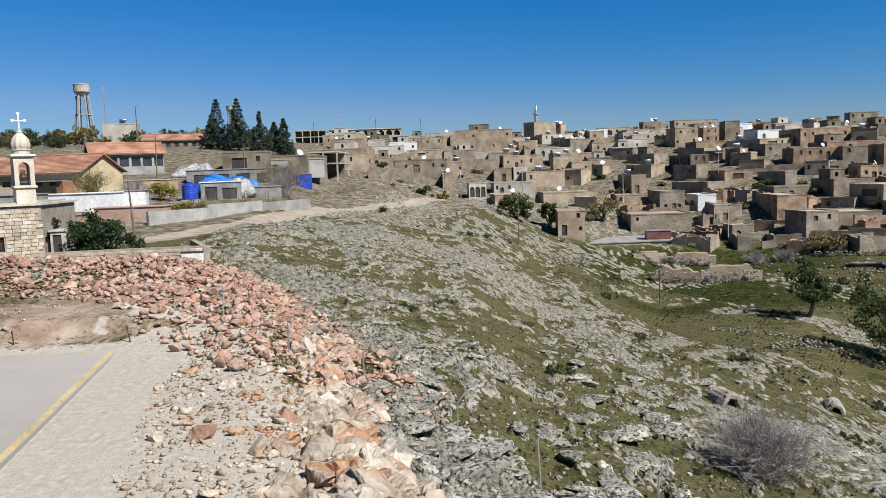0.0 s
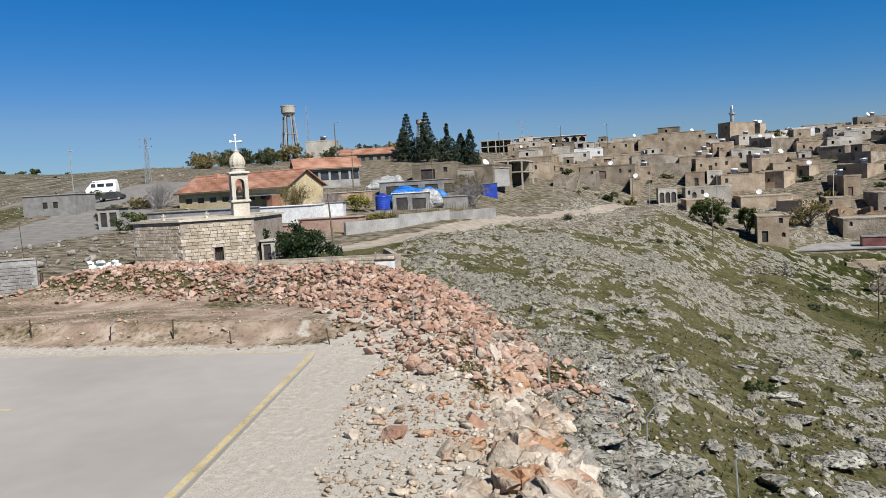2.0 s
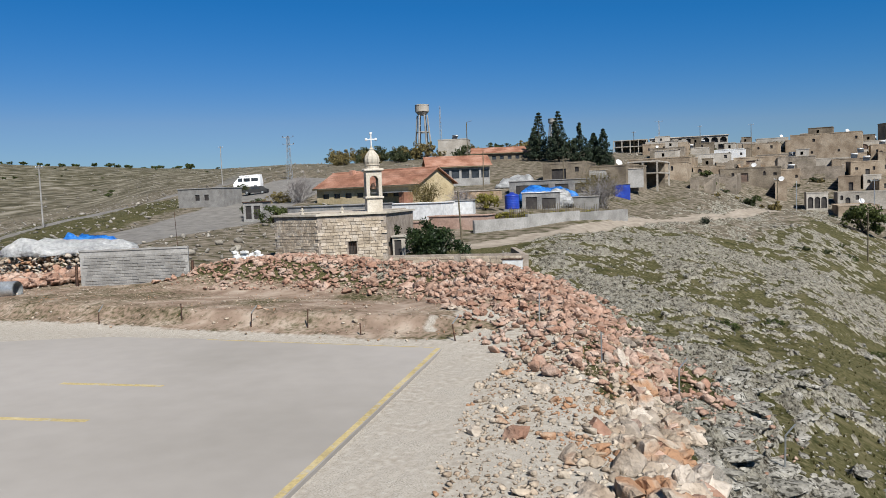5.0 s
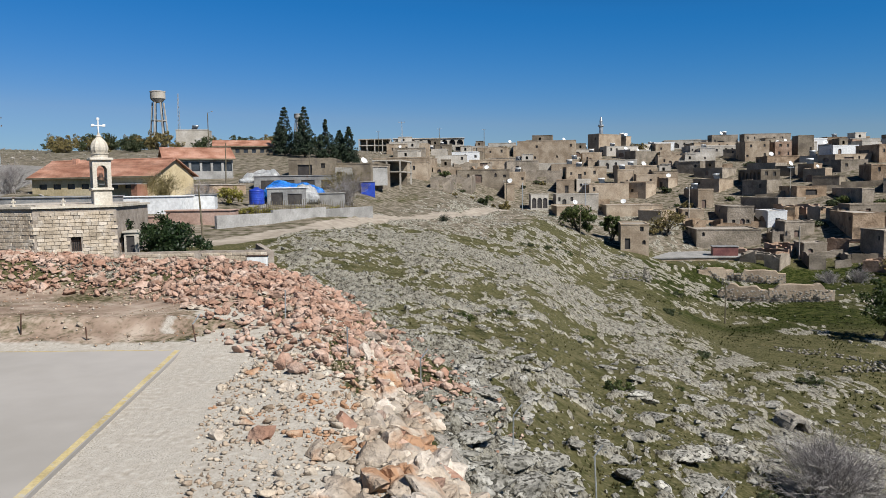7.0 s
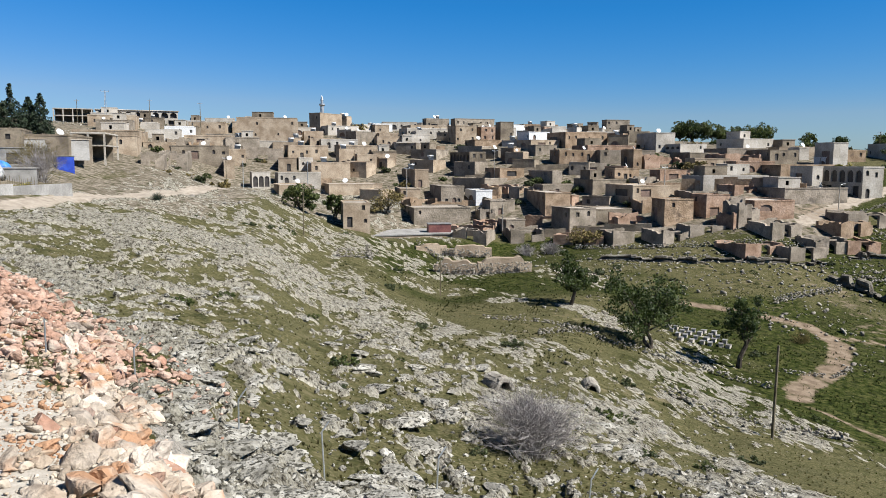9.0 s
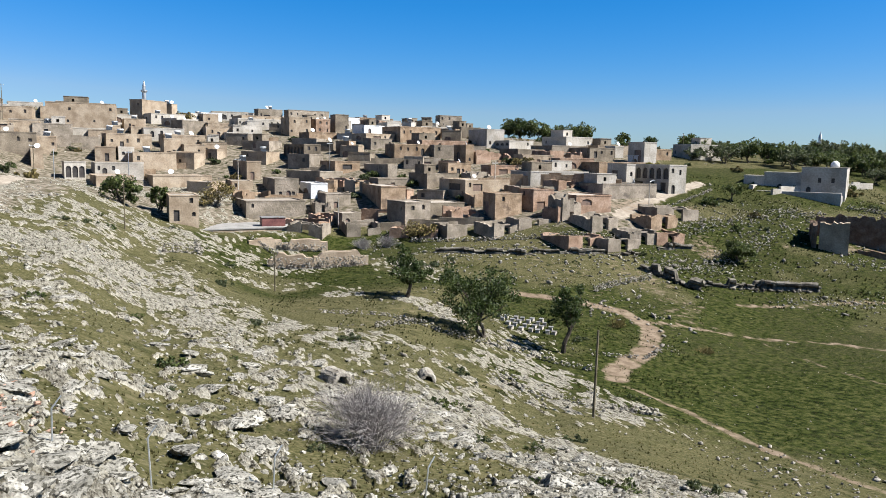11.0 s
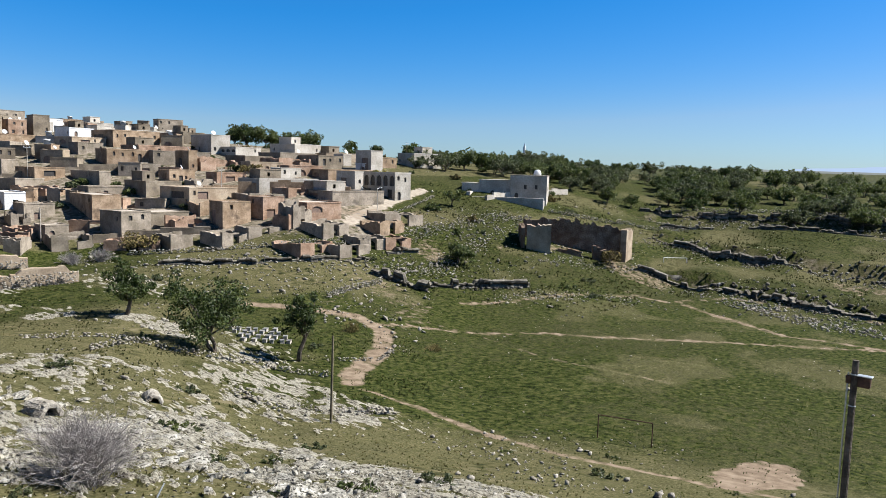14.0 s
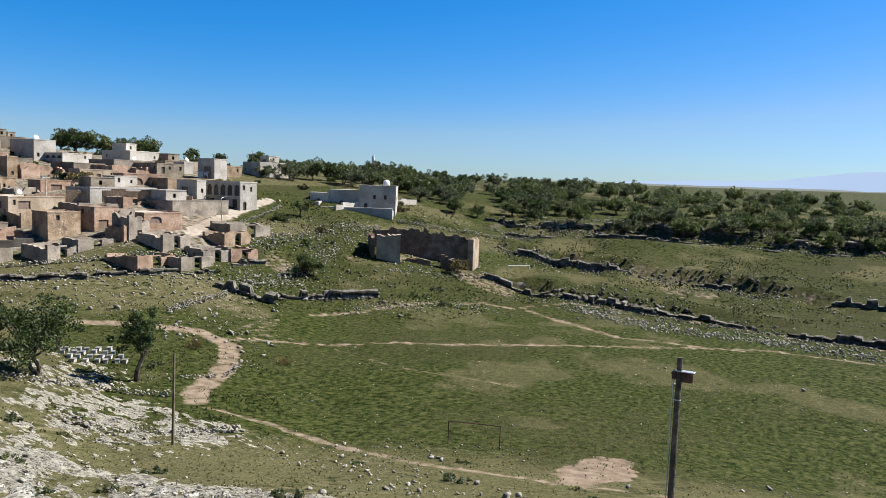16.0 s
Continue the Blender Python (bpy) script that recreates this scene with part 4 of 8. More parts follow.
SHAPES_MID = [rock_shape(s + 20, .5, .7, 2) for s in range(12)]
SHAPES = [rock_shape(s + 40, level=1, rough=.45) for s in range(9)]


def heap(name, xyz, sizes, material, label, category, shapes=None, seed=1, sink=.2, stretch=.45, parent=None):
    """Many stones in one mesh."""
    shapes = shapes or SHAPES
    rng = np.random.default_rng(seed)
    V, F, o = [], [], 0
    for (x, y, z), s in zip(xyz, sizes):
        pick = SHAPES if s < .38 and shapes is not SHAPES_FINE else shapes
        vs, fs = pick[rng.integers(len(pick))]
        a, b, c = rng.uniform(0, 6.3), rng.normal(0, .3), rng.normal(0, .3)
        ca, sa = math.cos(a), math.sin(a)
        R = np.array([[ca, -sa, 0], [sa, ca, 0], [0, 0, 1]]) @ np.array(Euler((b, c, 0)).to_matrix())
        sc = s * np.array([1 + rng.uniform(-stretch, stretch), 1 + rng.uniform(-stretch, stretch), 1 + rng.uniform(-.3, .3)])
        V.append((vs * sc) @ R.T + (x, y, z + s * (.35 - sink)))
        F.append(fs + o)
        o += len(vs)
    me = bpy.data.meshes.new(name)
    V, F = np.concatenate(V), np.concatenate(F)
    me.vertices.add(len(V))
    me.vertices.foreach_set("co", V.ravel())
    me.loops.add(F.size)
    me.loops.foreach_set("vertex_index", F.ravel().astype(np.int32))
    me.polygons.add(len(F))
    me.polygons.foreach_set("loop_start", np.arange(0, F.size, 3, dtype=np.int32))
    me.update(calc_edges=True)
    me.materials.append(material)
    ob = new(name, me)
    if parent:
        ob.parent = parent
        return tagged(ob, label, kind="stuff")
    return tagged(ob, label, category, kind="stuff")


def along(pts, step, rng, spread=.3):
    """Places along a line, a little to either side of it."""
    out = []
    for (ax, ay), (bx, by) in zip(pts, pts[1:]):
        L = math.hypot(bx - ax, by - ay)
        for k in range(max(1, int(L / step))):
            u = (k + rng.uniform(0, 1)) * step / L
            out.append((ax + (bx - ax) * u + rng.normal(0, spread), ay + (by - ay) * u + rng.normal(0, spread)))
    return np.array(out)


def on_land(xy, lift=0.0):
    z = land(xy[:, 0], xy[:, 1])[0]
    return np.column_stack([xy, z + lift])


# ---- trees ----
def leaf_cloud(bm_name, centres, radii, per, size, material, seed):
    """A crown of many small leaves gathered in clumps."""
    rng = np.random.default_rng(seed)
    V = []
    for c, r in zip(centres, radii):
        d = rng.normal(size=(per, 3))
        d /= np.linalg.norm(d, axis=1)[:, None]
        p = np.array(c) + d * (r * rng.uniform(.25, 1, (per, 1)) ** .6) * (1, 1, .8)
        a = rng.normal(size=(per, 3))
        a /= np.linalg.norm(a, axis=1)[:, None]
        b = np.cross(a, rng.normal(size=(per, 3)))
        b /= np.linalg.norm(b, axis=1)[:, None]
        s = size * rng.uniform(.55, 1.3, (per, 1))
        V.append(np.stack([p - a * s, p + b * s * .55, p + a * s, p - b * s * .55], 1))
    V = np.concatenate(V).reshape(-1, 3)
    n = len(V) // 4
    me = bpy.data.meshes.new(bm_name)
    me.vertices.add(len(V))
    me.vertices.foreach_set("co", V.ravel())
    me.loops.add(n * 4)
    me.loops.foreach_set("vertex_index", np.arange(n * 4, dtype=np.int32))
    me.polygons.add(n)
    me.polygons.foreach_set("loop_start", np.arange(0, n * 4, 4, dtype=np.int32))
    me.update(calc_edges=True)
    me.materials.append(material)
    return me


def broadleaf(name, seed, h, spread, leaf, label, category="tree", clumps=26, per=60, size=.22, bare_stem=.28, sparse=1.0, group="", stems=1):
    """A small orchard tree: leaning tapered trunk, forking limbs and a gappy crown."""
    rng = random.Random(seed)
    ob = thing(name, 0, 0, 0, 0, label, category, group)
    bm = bmesh.new()
    tips = []
    for _ in range(stems):
        base = Vector((rng.uniform(-.15, .15) * stems, rng.uniform(-.15, .15) * stems, -.3))
        fork = base + Vector((rng.uniform(-.12, .12) * h, rng.uniform(-.12, .12) * h, h * bare_stem + .3))
        r0 = h * .028 / math.sqrt(stems) + .03
        mid = (base + fork) / 2 + Vector((rng.uniform(-.05, .05) * h, rng.uniform(-.05, .05) * h, 0))
        tube(bm, base, mid, r0 * 1.25, r0, 7)
        tube(bm, mid, fork, r0, r0 * .85, 7)
        for k in range(rng.randint(4, 6)):
            a = k * 1.35 + rng.uniform(-.4, .4)
            reach = spread * rng.uniform(.45, .8)
            tip = fork + Vector((math.cos(a) * reach, math.sin(a) * reach, h * rng.uniform(.10, .55)))
            elbow = fork.lerp(tip, .5) + Vector((0, 0, h * rng.uniform(-.02, .08)))
            tube(bm, fork, elbow, r0 * .6, r0 * .4, 4)
            tube(bm, elbow, tip, r0 * .4, r0 * .15, 4)
            tips += [tip, elbow.lerp(tip, .5)]
            for _k in range(2):
                q = elbow.lerp(tip, rng.uniform(.1, .8))
                e = q + Vector((rng.uniform(-.35, .35) * spread, rng.uniform(-.35, .35) * spread, rng.uniform(.02, .18) * h))
                tube(bm, q, e, r0 * .2, r0 * .07, 3, cap=False)
                tips.append(e)
    part("trunk", bm, M_BARK, ob)
    centres, radii = [], []
    for _ in range(clumps):
        t = rng.choice(tips)
        c = t + Vector((rng.gauss(0, .2) * spread, rng.gauss(0, .2) * spread, rng.gauss(0, .08) * h))
        c.z = min(max(c.z, h * (bare_stem + .02)), h * .95)
        centres.append(c[:])
        radii.append(spread * rng.uniform(.16, .32))
    crown = new("crown", leaf_cloud("crown", centres, radii, int(per * sparse), size, leaf, seed))
    crown.parent = ob
    return ob


def conifer(seed, h, spread):
    rng = random.Random(seed)
    ob = thing("pine_tree", 0, 0, 0, 0, "tall dark conifer with tiered branches", "tree", "conifers")
    part("trunk", tube(bmesh.new(), (0, 0, -.4), (0, 0, h * .96), h * .022, .03, 7), M_BARK, ob)
    centres, radii = [], []
    tiers = 15
    for k in range(tiers):
        u = k / (tiers - 1)
        z = h * (.12 + .86 * u)
        reach = spread * (1 - u) ** .8 * rng.uniform(.75, 1.1) + .12
        for i in range(max(2, int(8 * (1 - u)))):
            a = i * 6.28 / max(2, int(8 * (1 - u))) + rng.uniform(-.5, .5)
            for q in (.35, .75, 1.0):
                if rng.random() < .86:
                    centres.append((math.cos(a) * reach * q, math.sin(a) * reach * q, z - reach * q * .15))
                    radii.append(.38 + .36 * (1 - u))
    crown = new("crown", leaf_cloud("crown", centres, radii, 30, .22, M_PINE, seed))
    crown.parent = ob
    return ob


def twig_bush(name, seed, r, h, material, label, n=70, forks=3, thick=.022, limbs=1):
    """A bare shrub: a spray of thin forking twigs."""
    rng = random.Random(seed)
    ob = thing(name, 0, 0, 0, 0, label, "bush")
    bm = bmesh.new()

    def grow(p, d, length, rad, depth):
        q = p + d * length
        tube(bm, p, q, rad, rad * .7, 3, cap=False)
        if depth == 0:
            return
        for _ in range(rng.choice((2, 3, 3))):
            e = (d + Vector((rng.gauss(0, .55), rng.gauss(0, .55), rng.gauss(.05, .4)))).normalized()
            grow(p + d * length * rng.uniform(.5, 1), e, length * rng.uniform(.55, .85), rad * .62, depth - 1)

    for k in range(n):
        if limbs > 1 and k and k % (n // limbs) == 0:
            part("limb", bm, material, ob)
            bm = bmesh.new()
        a, t = rng.uniform(0, 6.28), rng.uniform(.1, 1.25)
        d = Vector((math.cos(a) * math.sin(t) * r / h, math.sin(a) * math.sin(t) * r / h, math.cos(t) + .12)).normalized()
        grow(Vector((rng.gauss(0, .12) * r, rng.gauss(0, .12) * r, -.1)), d, h * rng.uniform(.38, .52), thick, forks)
    part("limb" if limbs > 1 else "branchwork", bm, material, ob)
    return ob


def plant(proto, x, y, scale=1.0, turn=0.0, z=None):
    """A further one of a kind of tree, of another size."""
    ob = copy_thing(proto, pose(x, y, (height(x, y) if z is None else z) - .05 - .3 * scale, 0, 0, turn))
    ob.scale = (scale, scale, scale * (0.92 + .16 * ((x * 7.3) % 1)))
    return ob


def settle(ob, x, y, turn=0.0):
    ob.matrix_basis = pose(x, y, height(x, y) - .05, 0, 0, turn)
    return ob


# ---- the yard ----
def prism(bm, pts, z0, z1):
    lo = [bm.verts.new((x, y, z0)) for x, y in pts]
    hi = [bm.verts.new((x, y, z1)) for x, y in pts]
    bm.faces.new(hi)
    bm.faces.new(lo[::-1])
    for k in range(len(pts)):
        bm.faces.new((lo[k], lo[(k + 1) % len(pts)], hi[(k + 1) % len(pts)], hi[k]))
    return bm


slab = thing("concrete_slab", -20, 14, 0, 0, "pale grey concrete yard slab with worn yellow edge lines", "pavement")
tagged(slab, kind="structure")
PAD = [(8.85, 10.65), (10.4, 3.0), (13.2, -11), (-14, -13), (-11.5, 3.4), (-11.2, 7.0), (-6.4, 9.4), (-1.5, 10.0)]
part("slab", prism(bmesh.new(), PAD, -.6, .10), M_CONC, slab)


def painted(pts, wide):
    bm = bmesh.new()
    for (ax, ay), (bx, by) in zip(pts, pts[1:]):
        L = math.hypot(bx - ax, by - ay)
        nx, ny = -(by - ay) / L * wide / 2, (bx - ax) / L * wide / 2
        prism(bm, [(ax - nx, ay - ny), (bx - nx, by - ny), (bx + nx, by + ny), (ax + nx, ay + ny)], .095, .104)
    part("painted_line", bm, M_LINE, slab, "worn yellow paint line")


painted([(8.72, 10.5), (10.28, 3.0), (13.0, -10.8)], .17)
painted([(-1.4, 9.88), (8.5, 10.53)], .10)
painted([(-.93, 2.63), (2.69, 3.28)], .22)
painted([(-.11, -.94), (3.5, -.2)], .22)


def fence_post(x, y, h, lean, bent, mat, turn=0):
    ob = thing("fence_post", x, y, height(x, y), turn, "thin leaning metal fence post" + (" with a bent top" if bent else ""), "fence post", "yard fence posts")
    bm = bmesh.new()
    top = Vector((math.sin(radians(lean)) * h, 0, h))
    tube(bm, (0, 0, -.4), top, .028, .026, 6)
    part("post", bm, mat, ob)
    if bent:
        part("bent_arm", tube(bmesh.new(), top, top + Vector((.26, .05, .34)), .026, .022, 6), M_STEEL, ob)
    return ob


fence_post(.1, 23.6, 1.2, 1, True, M_STEEL)
fence_post(2.7, 23.1, 1.6, -3, True, M_STEEL)
fence_post(6.3, 22.9, 1.15, 4, True, M_STEEL)
fence_post(-2.9, 24.2, 1.0, 0, True, M_STEEL)
fence_post(-5.4, 24.6, 1.15, 0, False, M_STEEL)
fence_post(-8.4, 27.5, 1.2, 2, False, M_STEEL)
fence_post(10.8, 21.0, 1.3, 6, True, M_STEEL)
fence_post(-10.9, 25.3, .62, -14, True, M_RUST)
fence_post(-15.3, 25.9, .5, -4, False, M_RUST)
fence_post(-18.2, 26.4, .8, 5, False, M_RUST)
fence_post(-21.0, 26.2, .6, 8, True, M_RUST)
fence_post(-25.0, 26.4, .8, -3, False, M_RUST)
fence_post(-29.4, 25.6, .6, 6, True, M_RUST)


# ---- walls and buildings beyond the yard ----
def masonry(ob, name, ax, ay, bx, by, z0, z1, course, length, mat, rng, thick=.07, skip=()):
    """Separate stones on one face of a wall, courses lapped, from A to B with the face to the right hand of A-B."""
    L = math.hypot(bx - ax, by - ay)
    ang = math.atan2(by - ay, bx - ax)
    pool = []
    for k in range(6):
        w = length * (.8 + .08 * k)
        bm = box(bmesh.new(), -w / 2 + .012, w / 2 - .012, -thick, .05, .012, course - .012, .016)
        pool.append((w, mesh_of(bm, name, mat)))
    z, row = z0, 0
    while z + course <= z1 + .01:
        u = -rng.uniform(.1, .8) * length
        while u < L:
            w, me = pool[rng.randrange(6)]
            c = u + w / 2
            if w / 2 * .7 <= c <= L - w / 2 * .7 and not any(a < c < b and lo < z + course / 2 < hi for a, b, lo, hi in skip):
                s = new(name, me)
                s.parent = ob
                s.matrix_basis = pose(ax + math.cos(ang) * c, ay + math.sin(ang) * c, z, 0, 0, math.degrees(ang)) @ Matrix.Translation((0, rng.uniform(-.015, .015), 0))
            u += w
        z += course
        row += 1


def block_wall():
    ob = thing("block_wall", 0, 0, 0, 0, "grey hollow-block wall with rough mortar joints", "wall")
    rng = random.Random(4)
    ax, ay, bx, by = -39.1, 33.0, -33.3, 36.0
    bm = prism(bmesh.new(), [(ax, ay), (bx, by), (bx - .12, by + .2), (ax - .12, ay + .2)], .1, 2.99)
    part("mortar_core", bm, M_CEMENT, ob)
    masonry(ob, "block", ax, ay, bx, by, .36, 2.94, .2, .42, M_BLOCK, rng, .035)
    part("coping", prism(bmesh.new(), [(ax, ay - .06), (bx, by - .06), (bx - .14, by + .24), (ax - .14, ay + .24)], 2.993, 3.08), M_CEMENT, ob)
    for x, y, lean in ((-33.1, 36.1, 0), (-39.3, 32.9, -.1)):
        part("rusty_stake", tube(bmesh.new(), (x + lean, y, .1), (x, y, 2.2), .10, .08, 6), M_RUST, ob)
    part("rod", tube(bmesh.new(), (-34.0, 35.9, 2.8), (-34.1, 35.9, 5.2), .02, .015, 5), M_RUST, ob)


block_wall()


def culvert():
    ob = thing("concrete_pipe", -40.6, 28.9, height(-40.6, 28.9) + .38, 15, "short grey metal pipe lying on its side", "pipe")
    bm = bmesh.new()
    n = 18
    for r, flip in ((.45, False), (.39, True)):
        a = [bm.verts.new((-1.0, r * math.cos(k * 6.2832 / n), r * math.sin(k * 6.2832 / n))) for k in range(n)]
        b = [bm.verts.new((1.0, r * math.cos(k * 6.2832 / n), r * math.sin(k * 6.2832 / n))) for k in range(n)]
        for k in range(n):
            q = (a[k], a[(k + 1) % n], b[(k + 1) % n], b[k])
            bm.faces.new(q[::-1] if flip else q)
    part("pipe", bm, M_STEEL, ob, smooth=True)


culvert()


def sheeted_heap(x, y, r1, r2, h, turn, mat, label, name="covered_heap", cat="tarpaulin", seed=1, lift=0.0):
    """A pile under a slack sheet with folds."""
    rng = random.Random(seed)
    ob = thing(name, x, y, height(x, y) + lift, turn, label, cat)
    bm = bmesh.new()
    n, m = 30, 18
    grid = []
    for j in range(m + 1):
        row = []
        for i in range(n + 1):
            u, v = i / n * 2 - 1, j / m * 2 - 1
            p = Vector((u * 3, v * 3, seed))
            e = max(0, 1 - max(abs(u) ** 4, abs(v) ** 3))
            z = h * e ** .6 * (.72 + .5 * noise.noise(p * .5)) + .10 * h * noise.noise(p * 2.2)
            row.append(bm.verts.new((u * r1 * (1 + .06 * noise.noise(p)), v * r2 * (1 + .1 * noise.noise(p + Vector((9, 0, 0)))), max(z, -.1) - .05)))
        grid.append(row)
    for j in range(m):
        for i in range(n):
            bm.faces.new((grid[j][i], grid[j][i + 1], grid[j + 1][i + 1], grid[j + 1][i]))
    bmesh.ops.solidify(bm, geom=bm.faces[:], thickness=.05)
    part("sheet", bm, mat, ob, smooth=True)
    return ob


sheeted_heap(-46.2, 38.3, 4.6, 1.7, 1.3, 14, M_SHEET, "white plastic sheet slumped over a stone pile", lift=1.35)
sheeted_heap(-47.2, 40.9, 2.0, 1.1, 1.4, 12, M_BLUE, "blue sheet over the back of a stone pile", seed=1, lift=1.3)


# ---- chapel with its bell turret ----
def chapel():
    ob = thing("chapel", 0, 0, 0, 0, "small yellow stone chapel with a flat roof", "chapel")
    rng = random.Random(8)
    F = [(-37.4, 50.4), (-32.3, 48.9), (-28.1, 52.2), (-29.6, 60), (-38.6, 60)]
    z0, z1 = -.6, 4.35
    core = bmesh.new()
    for (ax, ay), (bx, by) in zip(F, F[1:] + F[:1]):
        L = math.hypot(bx - ax, by - ay)
        ux = Vector(((bx - ax) / L, (by - ay) / L, 0))
        n = Vector((ux.y, -ux.x, 0))
        holes = []
        if (ax, ay) == F[1]:
            holes = [(2.3, 2.95, 1.9, 2.9, False)]
        if (ax, ay) == F[2]:
            holes = [(.35, 1.15, 1.2, 2.7, False)]
        pierced(core, (ax, ay, z0), ux, n, L, z1 - z0, holes, .35)
    part("wall", core, M_JOINT, ob)
    masonry(ob, "stone", *F[0], *F[1], .0, z1 - .05, .255, .47, M_CHURCH, rng)
    masonry(ob, "stone", *F[1], *F[2], .0, z1 - .05, .255, .47, M_CHURCH, rng, skip=((2.1, 3.15, 1.2, 2.4),))
    cx, cy = -33.2, 54.3
    big = [(cx + (x - cx) * 1.035, cy + (y - cy) * 1.035) for x, y in F]
    part("roof_slab", prism(bmesh.new(), big, z1 + .002, z1 + .16), M_CARVED, ob)
    part("roof", prism(bmesh.new(), [(cx + (x - cx) * .9, cy + (y - cy) * .9) for x, y in F], z1 + .162, z1 + .26), M_ROOF, ob)
    d = Vector((4.2, 3.3, 0)).normalized()
    p = Vector((-32.3, 48.9, 0)) + d * 2.62
    n = Vector((d.y, -d.x, 0))
    # a near-black sheet behind the grille paints the unlit inside
    win = part("window", bmesh.new(), M_UNLIT, ob)
    bm = bmesh.new()
    for a in (-.33, .33):
        tube(bm, p + d * a - n * .3 + Vector((0, 0, 1.3)), p + d * a - n * .3 + Vector((0, 0, 2.3)), .03, .03, 4)
    c = [p + d * a - n * .3 + Vector((0, 0, z)) for a, z in ((-.34, 1.28), (.34, 1.28), (.34, 2.32), (-.34, 2.32))]
    bm.faces.new([bm.verts.new(v) for v in c])
    bm.to_mesh(win.data)
    bm.free()
    for k in range(5):
        q = p + d * (-.26 + .13 * k) - n * .12
        part("grille_bar", tube(bmesh.new(), q + Vector((0, 0, 1.3)), q + Vector((0, 0, 2.3)), .016, .016, 4), M_RUST, win)
    part("sill", box(bmesh.new(), -.45, .45, -.06, .2, 1.18, 1.27), M_CARVED, ob).matrix_basis = pose(p.x, p.y, 0, 0, 0, math.degrees(math.atan2(d.y, d.x)))
    part("door", box(bmesh.new(), -.4, .4, -.03, .03, .62, 2.1), M_DOOR, ob).matrix_basis = pose(-28.5, 53.0, 0, 0, 0, 100)
    # finials on the roof's edge
    for x, y in ((-34.3, 49.9), (-30.9, 50.3)):
        f = part("finial", lathe(bmesh.new(), [(.12, 4.51), (.10, 4.62), (.05, 4.66), (.05, 4.8)], 8, x, y), M_CARVED, ob)
        bm = box(bmesh.new(), x - .16, x + .16, y - .04, y + .04, 4.78, 4.88, .01)
        box(bm, x - .05, x + .05, y - .041, y + .041, 4.7, 5.02, .01)
        part("small_cross", bm, M_CARVED, f)


chapel()


def bell_turret():
    x, y = -29.3, 52.5
    ob = thing("bell_turret", x, y, -.22, 38, "carved stone bell turret with a ribbed dome and cross", "bell turret")
    s = .62
    part("shaft", box(bmesh.new(), -.62, .62, -.62, .62, .2, 5.75, .04), M_CARVED, ob)
    part("cornice", box(bmesh.new(), -.74, .74, -.74, .74, 5.752, 5.95, .05), M_CARVED, ob)
    for u in (-.48, .48):
        for v in (-.48, .48):
            part("column", lathe(bmesh.new(), [(.15, 5.953), (.15, 6.05), (.11, 6.1), (.10, 7.35), (.15, 7.42), (.16, 7.5)], 10, u, v), M_CARVED, ob, smooth=True)
    for k in range(4):
        bm = bmesh.new()
        pierced(bm, (-s, -s, 5.953), (1, 0, 0), (0, -1, 0), 2 * s, 1.95, [(.28, .96, .02, 1.6, True)], .2)
        bmesh.ops.rotate(bm, verts=bm.verts, cent=(0, 0, 0), matrix=Matrix.Rotation(k * math.pi / 2, 3, "Z"))
        part("arch_wall", bm, M_CARVED, ob)
    part("bell", lathe(bmesh.new(), [(.26, 6.5), (.24, 6.56), (.17, 6.75), (.13, 6.95), (.05, 7.0)], 12), M_RUST, ob, smooth=True)
    part("upper_cornice", box(bmesh.new(), -.78, .78, -.78, .78, 7.905, 8.1, .05), M_CARVED, ob)
    part("drum", lathe(bmesh.new(), [(.56, 8.102), (.56, 8.35), (.62, 8.38), (.62, 8.45)], 16), M_CARVED, ob)
    bm = bmesh.new()
    lathe(bm, [(.50, 8.452), (.57, 8.65), (.58, 8.85), (.52, 9.1), (.40, 9.32), (.25, 9.48), (.16, 9.58), (.18, 9.66), (.10, 9.74), (.05, 9.95)], 20)
    for k, v in enumerate(bm.verts):
        f = 1.05 if (k % 20) % 2 else .95
        v.co.x *= f
        v.co.y *= f
    part("dome", bm, M_CARVED, ob)
    bm = box(bmesh.new(), -.05, .05, -.05, .05, 9.9, 10.85, .01)
    box(bm, -.38, .38, -.051, .051, 10.36, 10.46, .01)
    for u, z in ((-.38, 10.41), (.38, 10.41), (0, 10.88)):
        box(bm, u - .10, u + .10, -.06, .06, z - .10, z + .10, .03)
    part("cross", bm, M_BRIGHT, ob, "pale metal cross")


bell_turret()


